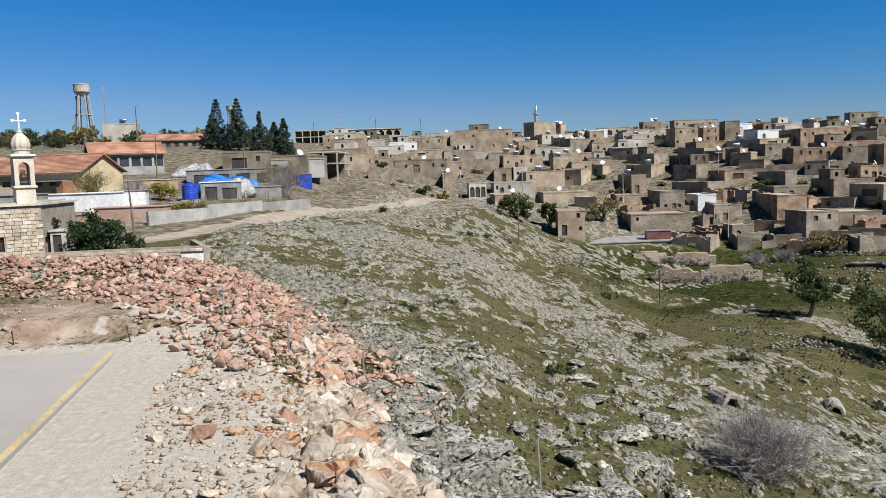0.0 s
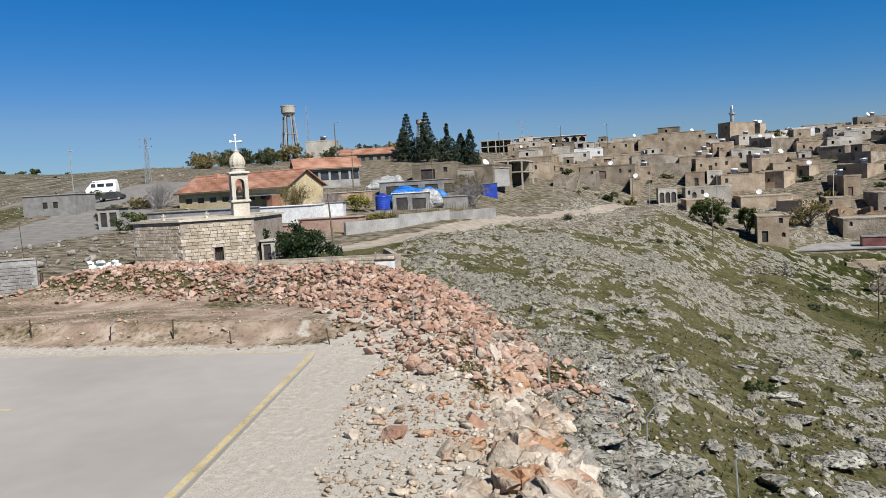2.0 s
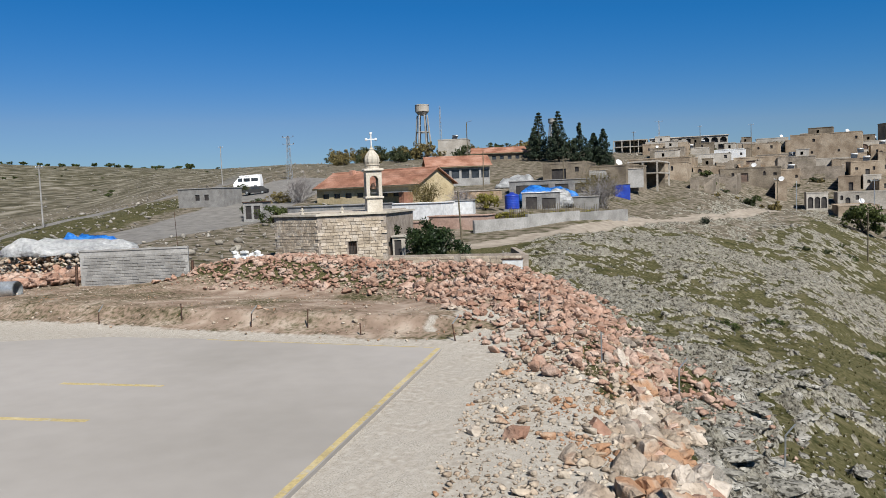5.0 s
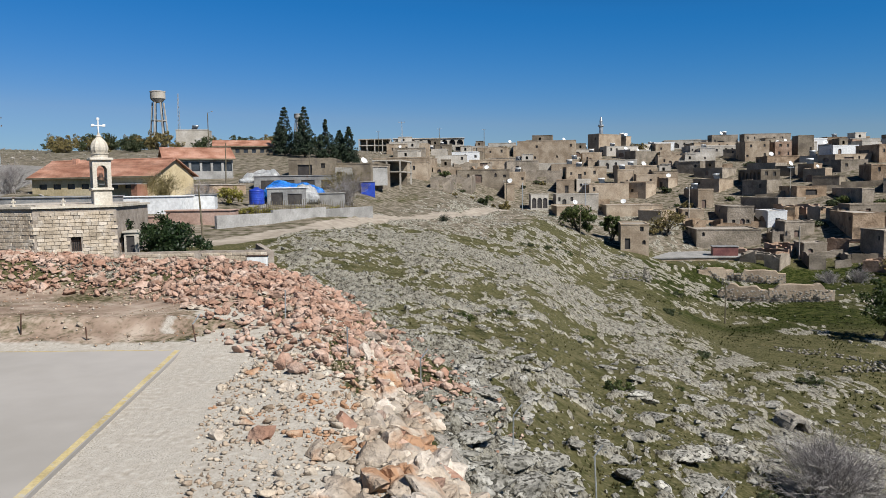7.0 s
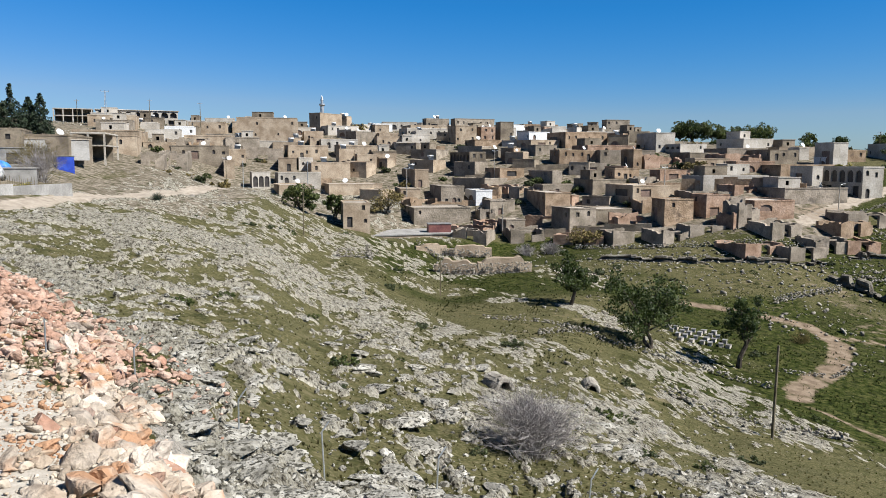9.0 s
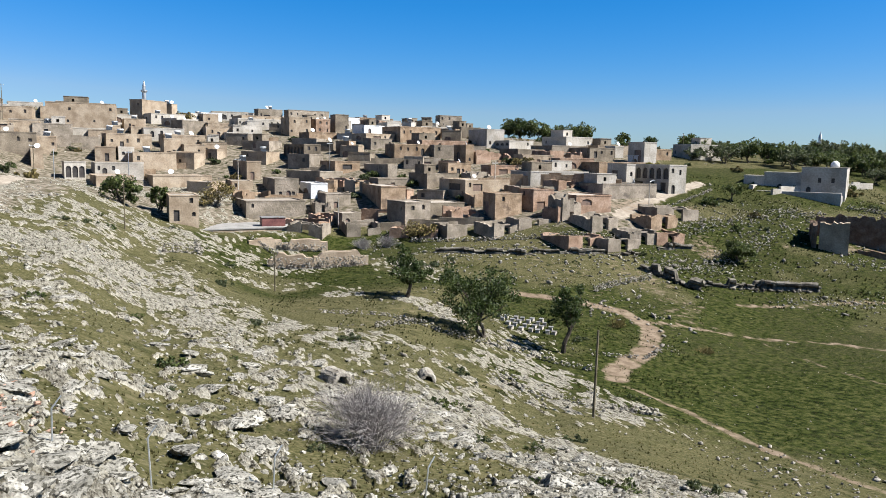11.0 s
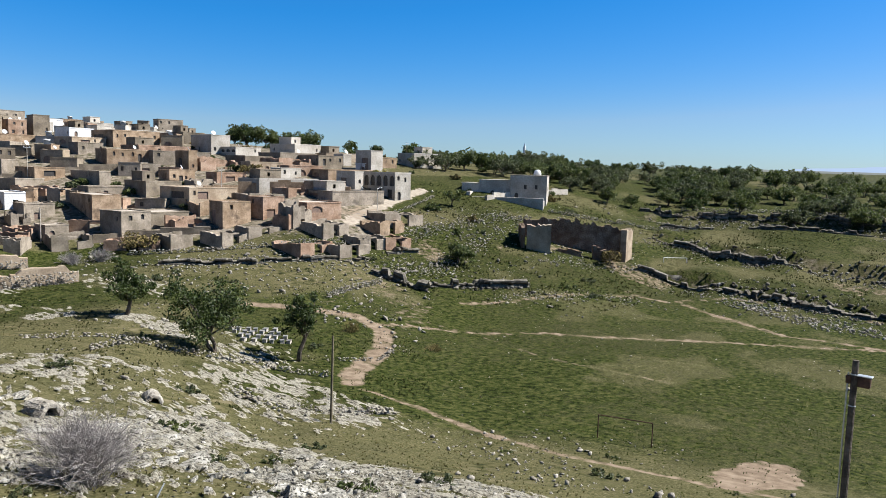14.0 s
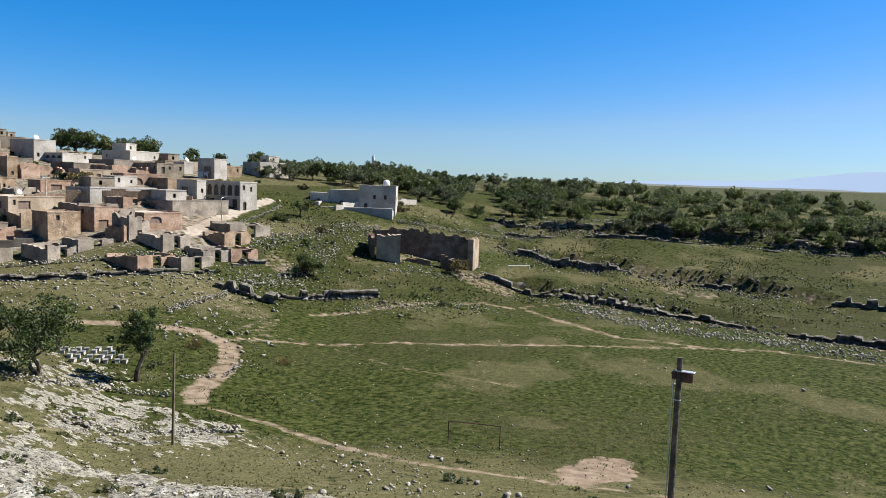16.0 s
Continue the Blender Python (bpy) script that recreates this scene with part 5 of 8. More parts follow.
def low_wall():
    ob = thing("garden_wall", 0, 0, 0, 0, "low pale stone garden wall", "wall")
    rng = random.Random(12)
    pts = [(-27.9, 51.9), (-22.5, 53.0), (-17.4, 53.4)]
    for (ax, ay), (bx, by) in zip(pts, pts[1:]):
        part("core", prism(bmesh.new(), [(ax, ay), (bx, by), (bx, by + .35), (ax, ay + .35)], -1, 1.05), M_JOINT, ob)
        masonry(ob, "stone", ax, ay, bx, by, -.3, 1.0, .24, .5, M_CHURCH, rng)
    part("end_wall", prism(bmesh.new(), [(-17.38, 53.4), (-17.0, 53.5), (-20.5, 61), (-20.9, 60.9)], -1, .95), M_JOINT, ob)
    box_ = thing("white_box", -18.0, 52.75, height(-18, 52.75), 4, "small white painted box with a rusty rim", "box")
    part("body", box(bmesh.new(), -.72, .72, -.25, .25, -.1, .68, .02), M_BRIGHT, box_)
    part("rim", box(bmesh.new(), -.78, .78, -.3, .3, .682, .74, .01), M_RUST, box_)
    w = thing("stone_stack", -37.6, 48.6, height(-37.6, 48.6) - .4, 0, "pile of pale cut stones against the chapel", "stone pile")
    for k in range(46):
        u, lay = rng.uniform(-1.9, 1.5), rng.choice((0, 0, 0, 1, 1, 2))
        part("cut_stone", box(bmesh.new(), -.22, .22, -.16, .16, 0, .2, .02), M_BRIGHT, w).matrix_basis = pose(u - .3, rng.uniform(-.8, .2) * (1.2 - lay * .3) - .6, .35 + lay * .24 + rng.uniform(0, .3), rng.uniform(-20, 20), rng.uniform(-20, 20), rng.uniform(0, 180))


low_wall()


def gabled(name, ax, ay, bx, by, depth, z, eave, ridge, wall, roof, label, holes=(), over=.5, rows=14):
    """A long low building with a pitched tile roof; A-B is the foot of its front."""
    L = math.hypot(bx - ax, by - ay)
    ob = thing(name, ax, ay, z, math.degrees(math.atan2(by - ay, bx - ax)), label, "building")
    bm = bmesh.new()
    pierced(bm, (0, 0, -1.2), (1, 0, 0), (0, -1, 0), L, eave + 1.2, [(a, b, c + 1.2, d + 1.2, False) for a, b, c, d in holes])
    pierced(bm, (L, 0, -1.2), (0, 1, 0), (1, 0, 0), depth, eave + 1.2, [])
    pierced(bm, (L, depth, -1.2), (-1, 0, 0), (0, 1, 0), L, eave + 1.2, [])
    pierced(bm, (0, depth, -1.2), (0, -1, 0), (-1, 0, 0), depth, eave + 1.2, [])
    for x in (0, L):
        bm.faces.new([bm.verts.new(c) for c in ((x, 0, eave), (x, depth, eave), (x, depth / 2, ridge - .05))])
    part("wall", bm, wall, ob)
    for a, b, c, d in holes:
        part("window", box(bmesh.new(), a, b, .18, .22, c, d), M_GLASS, ob)
    slope = math.hypot(depth / 2 + over, ridge - eave)
    for side in (0, 1):
        for k in range(rows):
            bm = bmesh.new()
            u0, u1 = k / rows, (k + 1) / rows
            y0, y1 = -over + (depth / 2 + over) * u0, -over + (depth / 2 + over) * u1
            g = (ridge - eave) / (depth / 2 + over)
            za, zb = eave - .0 + (y0 + over) * g, eave + (y1 + over) * g
            if side:
                y0, y1 = depth - y0, depth - y1
            c = [(-over, y0, za + .07), (L + over, y0, za + .07), (L + over, y1, zb + .02), (-over, y1, zb + .02)]
            q = [bm.verts.new(v) for v in c]
            r = [bm.verts.new((v[0], v[1], v[2] - .12)) for v in c]
            bm.faces.new(q)
            bm.faces.new(r[::-1])
            for i in range(4):
                bm.faces.new((q[i], r[i], r[(i + 1) % 4], q[(i + 1) % 4]))
            part("tile_course", bm, roof, ob)
    part("ridge_cap", tube(bmesh.new(), (-over, depth / 2, ridge + .03), (L + over, depth / 2, ridge + .03), .14, .14, 8), roof, ob)
    part("fascia", box(bmesh.new(), -over, L + over, -over - .03, -over - .005, eave - .16, eave + .05), M_WOOD, ob)
    return ob


school = gabled("school_building", -63.2, 96, -44.2, 91.6, 8, 4.2, 3.0, 5.3, M_CREAM, M_TILE, "long cream building with a red tiled roof",
                [(1.2 + 2.3 * k, 2.5 + 2.3 * k, 1.5, 2.2) for k in range(8) if k != 4])
part("porch_roof", box(bmesh.new(), 13.0, 18.5, -2.2, -.02, 2.0, 2.15), M_TIN, school)
part("porch_wall", box(bmesh.new(), 17.6, 18.5, -1.9, -.03, -.5, 1.99), M_TILE, school)
part("chimney", box(bmesh.new(), 4, 4.7, 3, 3.7, 4, 5.6, .03), M_TILE, school)
gabled("barn", -57.5, 123.5, -47.8, 129.0, 9, 7.2, 3.4, 5.4, M_CEMENT, M_TILE, "open barn with a faded red tile roof",
       [(.6 + 1.8 * k, 2.0 + 1.8 * k, 1.3, 2.9) for k in range(6)])
gabled("long_house", -72.0, 182.0, -58.2, 187.0, 8, 13.2, 2.6, 4.2, M_GREY, M_TILE, "long grey house with a rusty tiled roof",
       [(1 + 2 * k, 2 + 2 * k, 1.0, 1.9) for k in range(7)])
house(-84.8, 200.5, 17.0, 8.4, 6, 4.0, 1.2, 14, "w")


def low_block(name, ax, ay, bx, by, depth, z, h, mat, label, roof=None, holes=(), cat="shed"):
    L = math.hypot(bx - ax, by - ay)
    ob = thing(name, ax, ay, z, math.degrees(math.atan2(by - ay, bx - ax)), label, cat)
    bm = bmesh.new()
    pierced(bm, (0, 0, -.8), (1, 0, 0), (0, -1, 0), L, h + .8, [(a, b, c + .8, d + .8, False) for a, b, c, d in holes], .15)
    pierced(bm, (L, 0, -.8), (0, 1, 0), (1, 0, 0), depth, h + .8, [])
    pierced(bm, (L, depth, -.8), (-1, 0, 0), (0, 1, 0), L, h + .8, [])
    pierced(bm, (0, depth, -.8), (0, -1, 0), (-1, 0, 0), depth, h + .8, [])
    part("wall", bm, mat, ob)
    part("roof", box(bmesh.new(), -.12, L + .12, -.12, depth + .12, h + .002, h + .12, .02), roof or mat, ob)
    # near-black sheets paint the shade within the shed's openings
    for a, b, c, d in holes:
        part("window", box(bmesh.new(), a, b, .1, .14, c, d), M_UNLIT, ob)
    return ob


low_block("white_store", -43.6, 79.8, -35.8, 80.2, 4, 2.5, 2.2, M_BRIGHT, "long low whitewashed store with a small window", holes=[(3.2, 3.7, .9, 1.6)])
low_block("white_annex", -28.0, 52.9, -27.1, 53.4, 3, .3, 2.1, M_WHITE, "small whitewashed annex with a dark doorway", None, [(.15, .7, .3, 1.9)])
low_block("white_hut", -37.0, 84.6, -34.0, 85.4, 3, 2.9, 1.9, M_BRIGHT, "small whitewashed hut with a sheet roof", M_TIN)
low_block("pink_wall_yard", -35.2, 75.2, -28.4, 75.4, 2.5, 1.7, 1.55, M_PINK, "pinkish rendered enclosure wall", cat="wall")
low_block("pink_step_wall", -40.5, 73.4, -35.4, 74.6, 1.2, 1.9, .8, M_PINK, "low pinkish rendered wall", cat="wall")
low_block("flat_shelter", -47.5, 66.4, -38.6, 66.8, 7, 2.4, 2.5, M_TIN, "long shelter with a flat grey sheet roof", M_TIN, [(1 + 1.7 * k, 2.3 + 1.7 * k, .6, 1.7) for k in range(4)])
low_block("stone_hut", -84.5, 90.0, -76.5, 91.0, 5, 5.0, 3.0, M_BLOCK, "grey block hut with two small windows", M_CEMENT, [(3.0, 3.8, 1.2, 2.1), (4.6, 5.4, 1.2, 2.1)])
low_block("roadside_kiosk", -62.6, 78.0, -60.0, 78.6, 2.5, 3.0, 2.6, M_CEMENT, "small boarded kiosk with pale panels", M_RUST, [(.3, 1.1, .5, 2.2), (1.4, 2.3, .5, 2.2)])
low_block("tin_shed", -31.0, 95.5, -26.2, 96.6, 5, 3.1, 2.3, M_TIN, "patched tin shed with an open front", M_SHEET, [(.5, 2.0, .1, 1.8), (2.6, 4.4, .2, 1.6)])
low_block("long_tin_shed", -38.0, 111.0, -24.0, 114.0, 6, 5.0, 2.2, M_TIN, "long patched tin shed", M_TIN, [(1 + 3 * k, 3 + 3 * k, .1, 1.6) for k in range(4)])
low_block("blue_booth", -25.2, 128.5, -22.9, 129.5, 2.4, 4.3, 1.9, M_NAVY, "market booth hung with blue sheets", M_TIN)
low_block("block_pen", -27.5, 99.5, -22.0, 101.0, 3.5, 3.3, 1.3, M_BLOCK, "low block pen beside the shed")
low_block("grey_terrace_house", -33.5, 138, -22.5, 141, 6, 6.4, 2.6, M_CEMENT, "low grey cement house", M_ROOF, [(2, 3, .9, 1.8), (6, 7, .9, 1.8)], "house")
low_block("rough_pen", -46.5, 101.0, -37.0, 104.5, 5, 4.6, 1.4, M_TAN, "low stone pen with broken walls", M_ROOF)
sheeted_heap(-29.8, 104.0, 4.4, 1.6, 2.5, 20, M_BLUE, "bright blue tarpaulin stretched over a stack", seed=5)
sheeted_heap(-27.6, 99.0, 2.6, 1.2, 2.9, 18, M_SHEET, "white sheet draped on a shed roof", seed=7)
sheeted_heap(-40.5, 122.0, 3.4, 2.0, 2.3, 10, M_SHEET, "crumpled white sheet on a heap", seed=9)


def garden_wall_grey():
    ob = thing("retaining_wall", 0, 0, 0, 0, "grey rendered retaining wall along the lane", "wall")
    pts = [(-29.0, 73.2), (-25.2, 79.5), (-21.5, 88), (-17.6, 97.5)]
    for (ax, ay), (bx, by) in zip(pts, pts[1:]):
        L = math.hypot(bx - ax, by - ay)
        nx, ny = -(by - ay) / L * .35, (bx - ax) / L * .35
        z = float(ground_z((ax + bx) / 2, (ay + by) / 2))
        part("wall_length", prism(bmesh.new(), [(ax, ay), (bx, by), (bx + nx, by + ny), (ax + nx, ay + ny)], z - 1, z + 1.25), M_CEMENT, ob)


garden_wall_grey()


def picket_fence():
    ob = thing("picket_fence", 0, 0, 0, 0, "uneven dark wooden stake fence", "fence")
    rng = random.Random(3)
    a, b = Vector((-29.0, 84.5)), Vector((-19.0, 97.8))
    for k in range(60):
        p = a.lerp(b, k / 59)
        z = float(ground_z(p.x, p.y)) + .5
        part("stake", tube(bmesh.new(), (p.x, p.y, z - .9), (p.x + rng.uniform(-.06, .06), p.y, z + rng.uniform(.7, 1.15)), .04, .03, 5), M_WOOD, ob)
    for h in (.3, .7):
        part("rail", tube(bmesh.new(), (a.x, a.y, float(ground_z(*a)) + .5 + h), (b.x, b.y, float(ground_z(*b)) + .5 + h), .03, .03, 4), M_WOOD, ob)


picket_fence()


def water_tank(x, y, z):
    ob = thing("water_tank", x, y, z, 0, "ribbed blue plastic water tank on a low stand", "water tank")
    prof = [(.88, .35)]
    for k in range(8):
        prof += [(.92, .42 + k * .22), (.96, .5 + k * .22), (.92, .58 + k * .22)]
    prof += [(.85, 2.2), (.4, 2.35), (.25, 2.42)]
    part("stand", box(bmesh.new(), -.9, .9, -.9, .9, -.5, .34, .03), M_CEMENT, ob)
    part("tank", lathe(bmesh.new(), prof, 20), M_NAVY, ob, smooth=True)
    part("lid", lathe(bmesh.new(), [(.3, 2.421), (.3, 2.5), (.1, 2.53)], 14), M_NAVY, ob)


water_tank(-31.4, 92.6, 3.1)


def water_tower(name, x, y, z, h, r, label):
    """A tank on a braced concrete frame."""
    ob = thing(name, x, y, z, 20, label, "water tower")
    legs = 6
    body = h * .80
    for k in range(legs):
        a = k * 6.2832 / legs
        part("leg", tube(bmesh.new(), (math.cos(a) * r * 1.35, math.sin(a) * r * 1.35, -1.5), (math.cos(a) * r * .72, math.sin(a) * r * .72, body), r * .14, r * .12, 6), M_CEMENT, ob)
        for f in (.3, .6):
            q = 1.35 - .63 * f
            b = (k + 1) * 6.2832 / legs
            part("brace", tube(bmesh.new(), (math.cos(a) * r * q, math.sin(a) * r * q, body * f), (math.cos(b) * r * q, math.sin(b) * r * q, body * f), r * .09, r * .09, 5), M_CEMENT, ob)
    part("tank", lathe(bmesh.new(), [(r * .55, body - .02), (r * .95, body + h * .06), (r, body + h * .065), (r, body + h * .175), (r * 1.04, body + h * .18), (r * 1.04, body + h * .195), (r * .9, body + h * .2)], 20), M_WHITE if r > 1.7 else M_CEMENT, ob)


water_tower("water_tower", -100.2, 212.5, 17.3, 16.3, 2.1, "concrete water tower with a round tank on legs")
water_tower("small_water_tower", -69.6, 250.5, 20.0, 9.9, 1.5, "small old concrete water tower behind pines")


def lattice_mast(x, y, z, h, w=.8, arms=0, label="thin steel lattice mast", name="lattice_mast"):
    ob = thing(name, x, y, z, 15, label, "mast")
    for i, (u, v) in enumerate(((-1, -1), (1, -1), (1, 1), (-1, 1))):
        part("leg", tube(bmesh.new(), (u * w / 2, v * w / 2, -.5), (u * w * .2, v * w * .2, h), .05, .04, 4), M_STEEL, ob)
    bm = bmesh.new()
    n = max(6, int(h / 1.1))
    for k in range(n):
        f0, f1 = k / n, (k + 1) / n
        a, b = w / 2 - w * .3 * f0, w / 2 - w * .3 * f1
        for s in (-1, 1):
            tube(bm, (-a, s * a, f0 * h), (b, s * b, f1 * h), .03, .03, 3)
            tube(bm, (s * a, a, f0 * h), (s * b, -b, f1 * h), .03, .03, 3)
    part("bracing", bm, M_STEEL, ob)
    for k in range(arms):
        zz = h * (.97 - .16 * k)
        part("crossarm", tube(bmesh.new(), (-1.2, 0, zz), (1.2, 0, zz), .05, .05, 4), M_STEEL, ob)
        for u in (-1.15, 0, 1.15):
            part("insulator", lathe(bmesh.new(), [(.06, zz + .05), (.09, zz + .15), (.05, zz + .3)], 6, u, 0), M_RUST, ob)
    return ob


lattice_mast(-93.2, 210.2, 16.5, 16, .7, 0, "thin tall telephone mast")
lattice_mast(-95.0, 134.3, 9.8, 9.6, 1.0, 2, "steel lattice power pole with crossarms", "power_pylon")
lattice_mast(-36.5, 262, 18, 9.5, .7, 1, "steel lattice power pole on the ridge", "power_pylon")


def utility_pole(x, y, h, r=.12, mat=M_WOOD, arm=True, lamp=False, lean=0.0, turn=0.0, z=None, label="weathered wooden utility pole"):
    ob = thing("utility_pole", x, y, height(x, y) if z is None else z, turn, label, "utility pole", "utility poles")
    top = Vector((math.tan(radians(lean)) * h, 0, h))
    part("pole", tube(bmesh.new(), (0, 0, -.8), top, r, r * .72, 9), mat, ob, smooth=False)
    if arm:
        part("crossarm", box(bmesh.new(), top.x - .75, top.x + .75, -.05, .05, h - .45, h - .34, .01), M_STEEL, ob)
        for u in (-.65, 0, .65):
            part("insulator", lathe(bmesh.new(), [(.03, h - .34), (.06, h - .28), (.06, h - .18), (.02, h - .14)], 7, top.x + u, 0), M_BRIGHT, ob)
    if lamp:
        part("lamp_arm", tube(bmesh.new(), top, top + Vector((.9, 0, .25)), .03, .025, 5), M_STEEL, ob)
        part("lamp_head", box(bmesh.new(), top.x + .75, top.x + 1.3, -.1, .1, h + .2, h + .32, .03), M_STEEL, ob)
    return ob


utility_pole(-97.5, 76.5, 9.0, .13, M_CEMENT, True, label="pale concrete roadside power pole")
utility_pole(-128, 152, 9.6, .13, M_CEMENT, True, label="pale concrete roadside power pole")
utility_pole(-27.8, 66.8, 5.0, .10, M_WOOD, False, lean=-3)
utility_pole(-66.5, 165, 10.5, .13, M_WOOD, False, lamp=True)
utility_pole(-45, 118, 6.5, .1, M_WOOD, False, lean=2)
utility_pole(-31, 117, 5.5, .09, M_WOOD, False)
utility_pole(-57, 270, 6.5, .12, M_WOOD, True, z=19.0)
utility_pole(-47, 275, 7.0, .12, M_WOOD, True, z=18.5)
utility_pole(-24, 268, 7.5, .12, M_WOOD, True, z=18.0)
utility_pole(-8, 262, 7.5, .12, M_WOOD, True, z=17.0)
utility_pole(-.3, 190, 6.0, .10, M_WOOD, True)
utility_pole(3.5, 184, 6.5, .10, M_STEEL, False)
utility_pole(11, 117, 6.6, .10, M_WOOD, False)
utility_pole(27.5, 98, 5.2, .09, M_WOOD, False)
utility_pole(53.3, 143.4, 6.3, .12, M_WHITE, False, lamp=False, label="pale concrete street pole with a box")
utility_pole(91.4, 145.4, 6.6, .11, M_WHITE, True, label="pale concrete street pole")
utility_pole(41, 176, 8, .11, M_WHITE, True, label="pale concrete street pole")
utility_pole(66, 184, 8, .11, M_WHITE, True, label="pale concrete street pole")
utility_pole(38.9, 46.0, 7.2, .12, M_WOOD, False, lean=1.0)
utility_pole(113, 119, 6, .1, M_WHITE, False, lamp=True, label="street lamp on a pale pole")
utility_pole(18, 179, 8.5, .12, M_STEEL, True, label="grey steel street pole with a crossarm")
utility_pole(176, 172, 7, .11, M_WOOD, True)


def near_pole():
    x, y = 22.6, 4.85
    z = height(x, y)
    ob = thing("near_utility_pole", x, y, z, 0, "leaning old wooden pole with a lamp and a loose cable", "utility pole")
    h = .75 - z
    part("pole", tube(bmesh.new(), (-.35, .0, -.8), (.0, 0, h), .115, .082, 12), M_BARK, ob)
    for k, f in enumerate((.86, .955)):
        part("wire_band", tube(bmesh.new(), (-.35 + .35 * f, 0, h * f), (-.35 + .35 * f + .003, 0, h * f + .03), .102, .102, 12), M_STEEL, ob)
    lamp = part("lamp_housing", box(bmesh.new(), -.06, .10, -.40, -.07, h - .72, h - .42, .03), M_RUST, ob, "dark rusty lamp housing")
    part("lamp_lid", box(bmesh.new(), -.10, .14, -.44, -.06, h - .418, h - .39, .01), M_STEEL, lamp)
    part("bracket", box(bmesh.new(), -.10, .02, .07, .2, h - .66, h - .42, .02), M_RUST, ob)
    bm = bmesh.new()
    pts = [Vector((-.02 - .36 * (1 - f) - .03 * math.sin(f * 9), .15, h * f - .35)) for f in [k / 12 for k in range(13)]]
    for a, b in zip(pts, pts[1:]):
        tube(bm, a, b, .022, .022, 6, cap=False)
    part("cable", bm, M_STEEL, ob)


near_pole()


def car_body(bm, prof, half):
    """A body from a side outline of x, z pairs, narrowed at the roof."""
    zs = [z for _, z in prof]
    top = max(zs)
    rows = []
    for s in (-1, 1):
        rows.append([bm.verts.new((x, s * half * (1 - .16 * max(0, (z - .55 * top) / (.45 * top))), z)) for x, z in prof])
    n = len(prof)
    for k in range(n):
        bm.faces.new((rows[0][k], rows[0][(k + 1) % n], rows[1][(k + 1) % n], rows[1][k]))
    bm.faces.new(rows[0][::-1])
    bm.faces.new(rows[1])
    return bm


def vehicle(name, x, y, z, turn, prof, half, mat, label, axles, glass):
    ob = thing(name, x, y, z, turn, label, "vehicle")
    part("body", car_body(bmesh.new(), prof, half), mat, ob)
    for gx0, gx1, gz0, gz1 in glass:
        for s in (-1, 1):
            part("window", box(bmesh.new(), gx0, gx1, min(s * half * .90, s * half * 1.005), max(s * half * .90, s * half * 1.005), gz0, gz1, .02), M_GLASS, ob)
    for ax in axles:
        for s in (-1, 1):
            w = part("wheel", tube(bmesh.new(), (ax, s * half - .1 * s, .33), (ax, s * half + .03 * s, .33), .33, .33, 16), M_BLACK, ob)
            part("rim", tube(bmesh.new(), (ax, s * half + .031 * s, .33), (ax, s * half + .045 * s, .33), .19, .17, 10), M_STEEL, w)
    return ob


VAN = [(-2.6, .35), (2.6, .35), (2.7, .9), (2.2, 1.25), (1.5, 2.15), (-2.5, 2.3), (-2.65, 1.0)]
SEDAN = [(-2.1, .3), (2.1, .3), (2.15, .7), (1.1, .85), (.5, 1.4), (-1.1, 1.42), (-1.75, .95), (-2.15, .85)]
vehicle("minibus", -93.5, 118.5, float(ground_z(-93.5, 118.5)), 200, VAN, .98, M_CAR, "white minibus parked by the roadside", (-1.7, 1.7), [(.9, 1.7, 1.3, 1.95), (-.6, .6, 1.35, 1.95), (-2.2, -.9, 1.35, 1.95)])
vehicle("second_minibus", -97.0, 123.0, float(ground_z(-97, 123)), 190, VAN, .98, M_CAR, "white minibus parked behind another", (-1.7, 1.7), [(.9, 1.7, 1.3, 1.95), (-.6, .6, 1.35, 1.95)])
vehicle("black_car", -83.0, 107.0, float(ground_z(-83, 107)), 205, SEDAN, .85, M_BLACK, "black car parked on the apron", (-1.35, 1.35), [(-.9, -.1, .92, 1.3), (0, .6, .92, 1.28)])
vehicle("silver_pickup", 70.7, 151.7, float(ground_z(70.7, 151.7)) + .1, 80, SEDAN, .85, M_STEEL, "silver car parked between village houses", (-1.35, 1.35), [(-.9, -.1, .92, 1.3), (0, .6, .92, 1.28)])


# ---- the village on the facing hill ----
house(49.5, 289.2, 16.3, 6.5, 7.8, 2.9, 0.4, 2, 'w')
house(54.9, 278.4, 15.2, 5.3, 5.1, 3.5, 0.4, 3, 't')
house(80.2, 293.1, 18, 9.6, 4.8, 4.2, 0.9, 4, 't')
house(94.7, 290.4, 18.9, 17.1, 4.5, 3.3, 2, 6, 'g')
house(76.7, 246.8, 11.3, 7.4, 8.2, 5.9, 0.4, 3, 't')
house(84.6, 245.2, 12.1, 5.2, 4.5, 4.8, 0.4, 6, 't')
house(63.8, 253.5, 11.3, 4.6, 14, 4.4, 0.4, -7, 'wA')
house(92.1, 247.1, 13, 4.7, 5.1, 5.9, 0.4, -0, 'g')
house(97.4, 238.5, 12.4, 8, 4.5, 3.3, 0.4, 6, 'w')
house(87.2, 226.7, 10, 7.1, 3, 2.1, 0.4, 2, 'w')
house(65.8, 206.3, 2.8, 4.9, 14, 5.2, 0.4, 6, 'gA')
house(78.4, 205.1, 5.5, 5, 4.5, 3.8, 0.4, -5, 't')
house(37.8, 229.9, 6.4, 11, 8.7, 3.6, 0.4, -0, 't')
house(43.5, 215.7, 4, 6.5, 5.2, 3.8, 0.4, -4, 't')
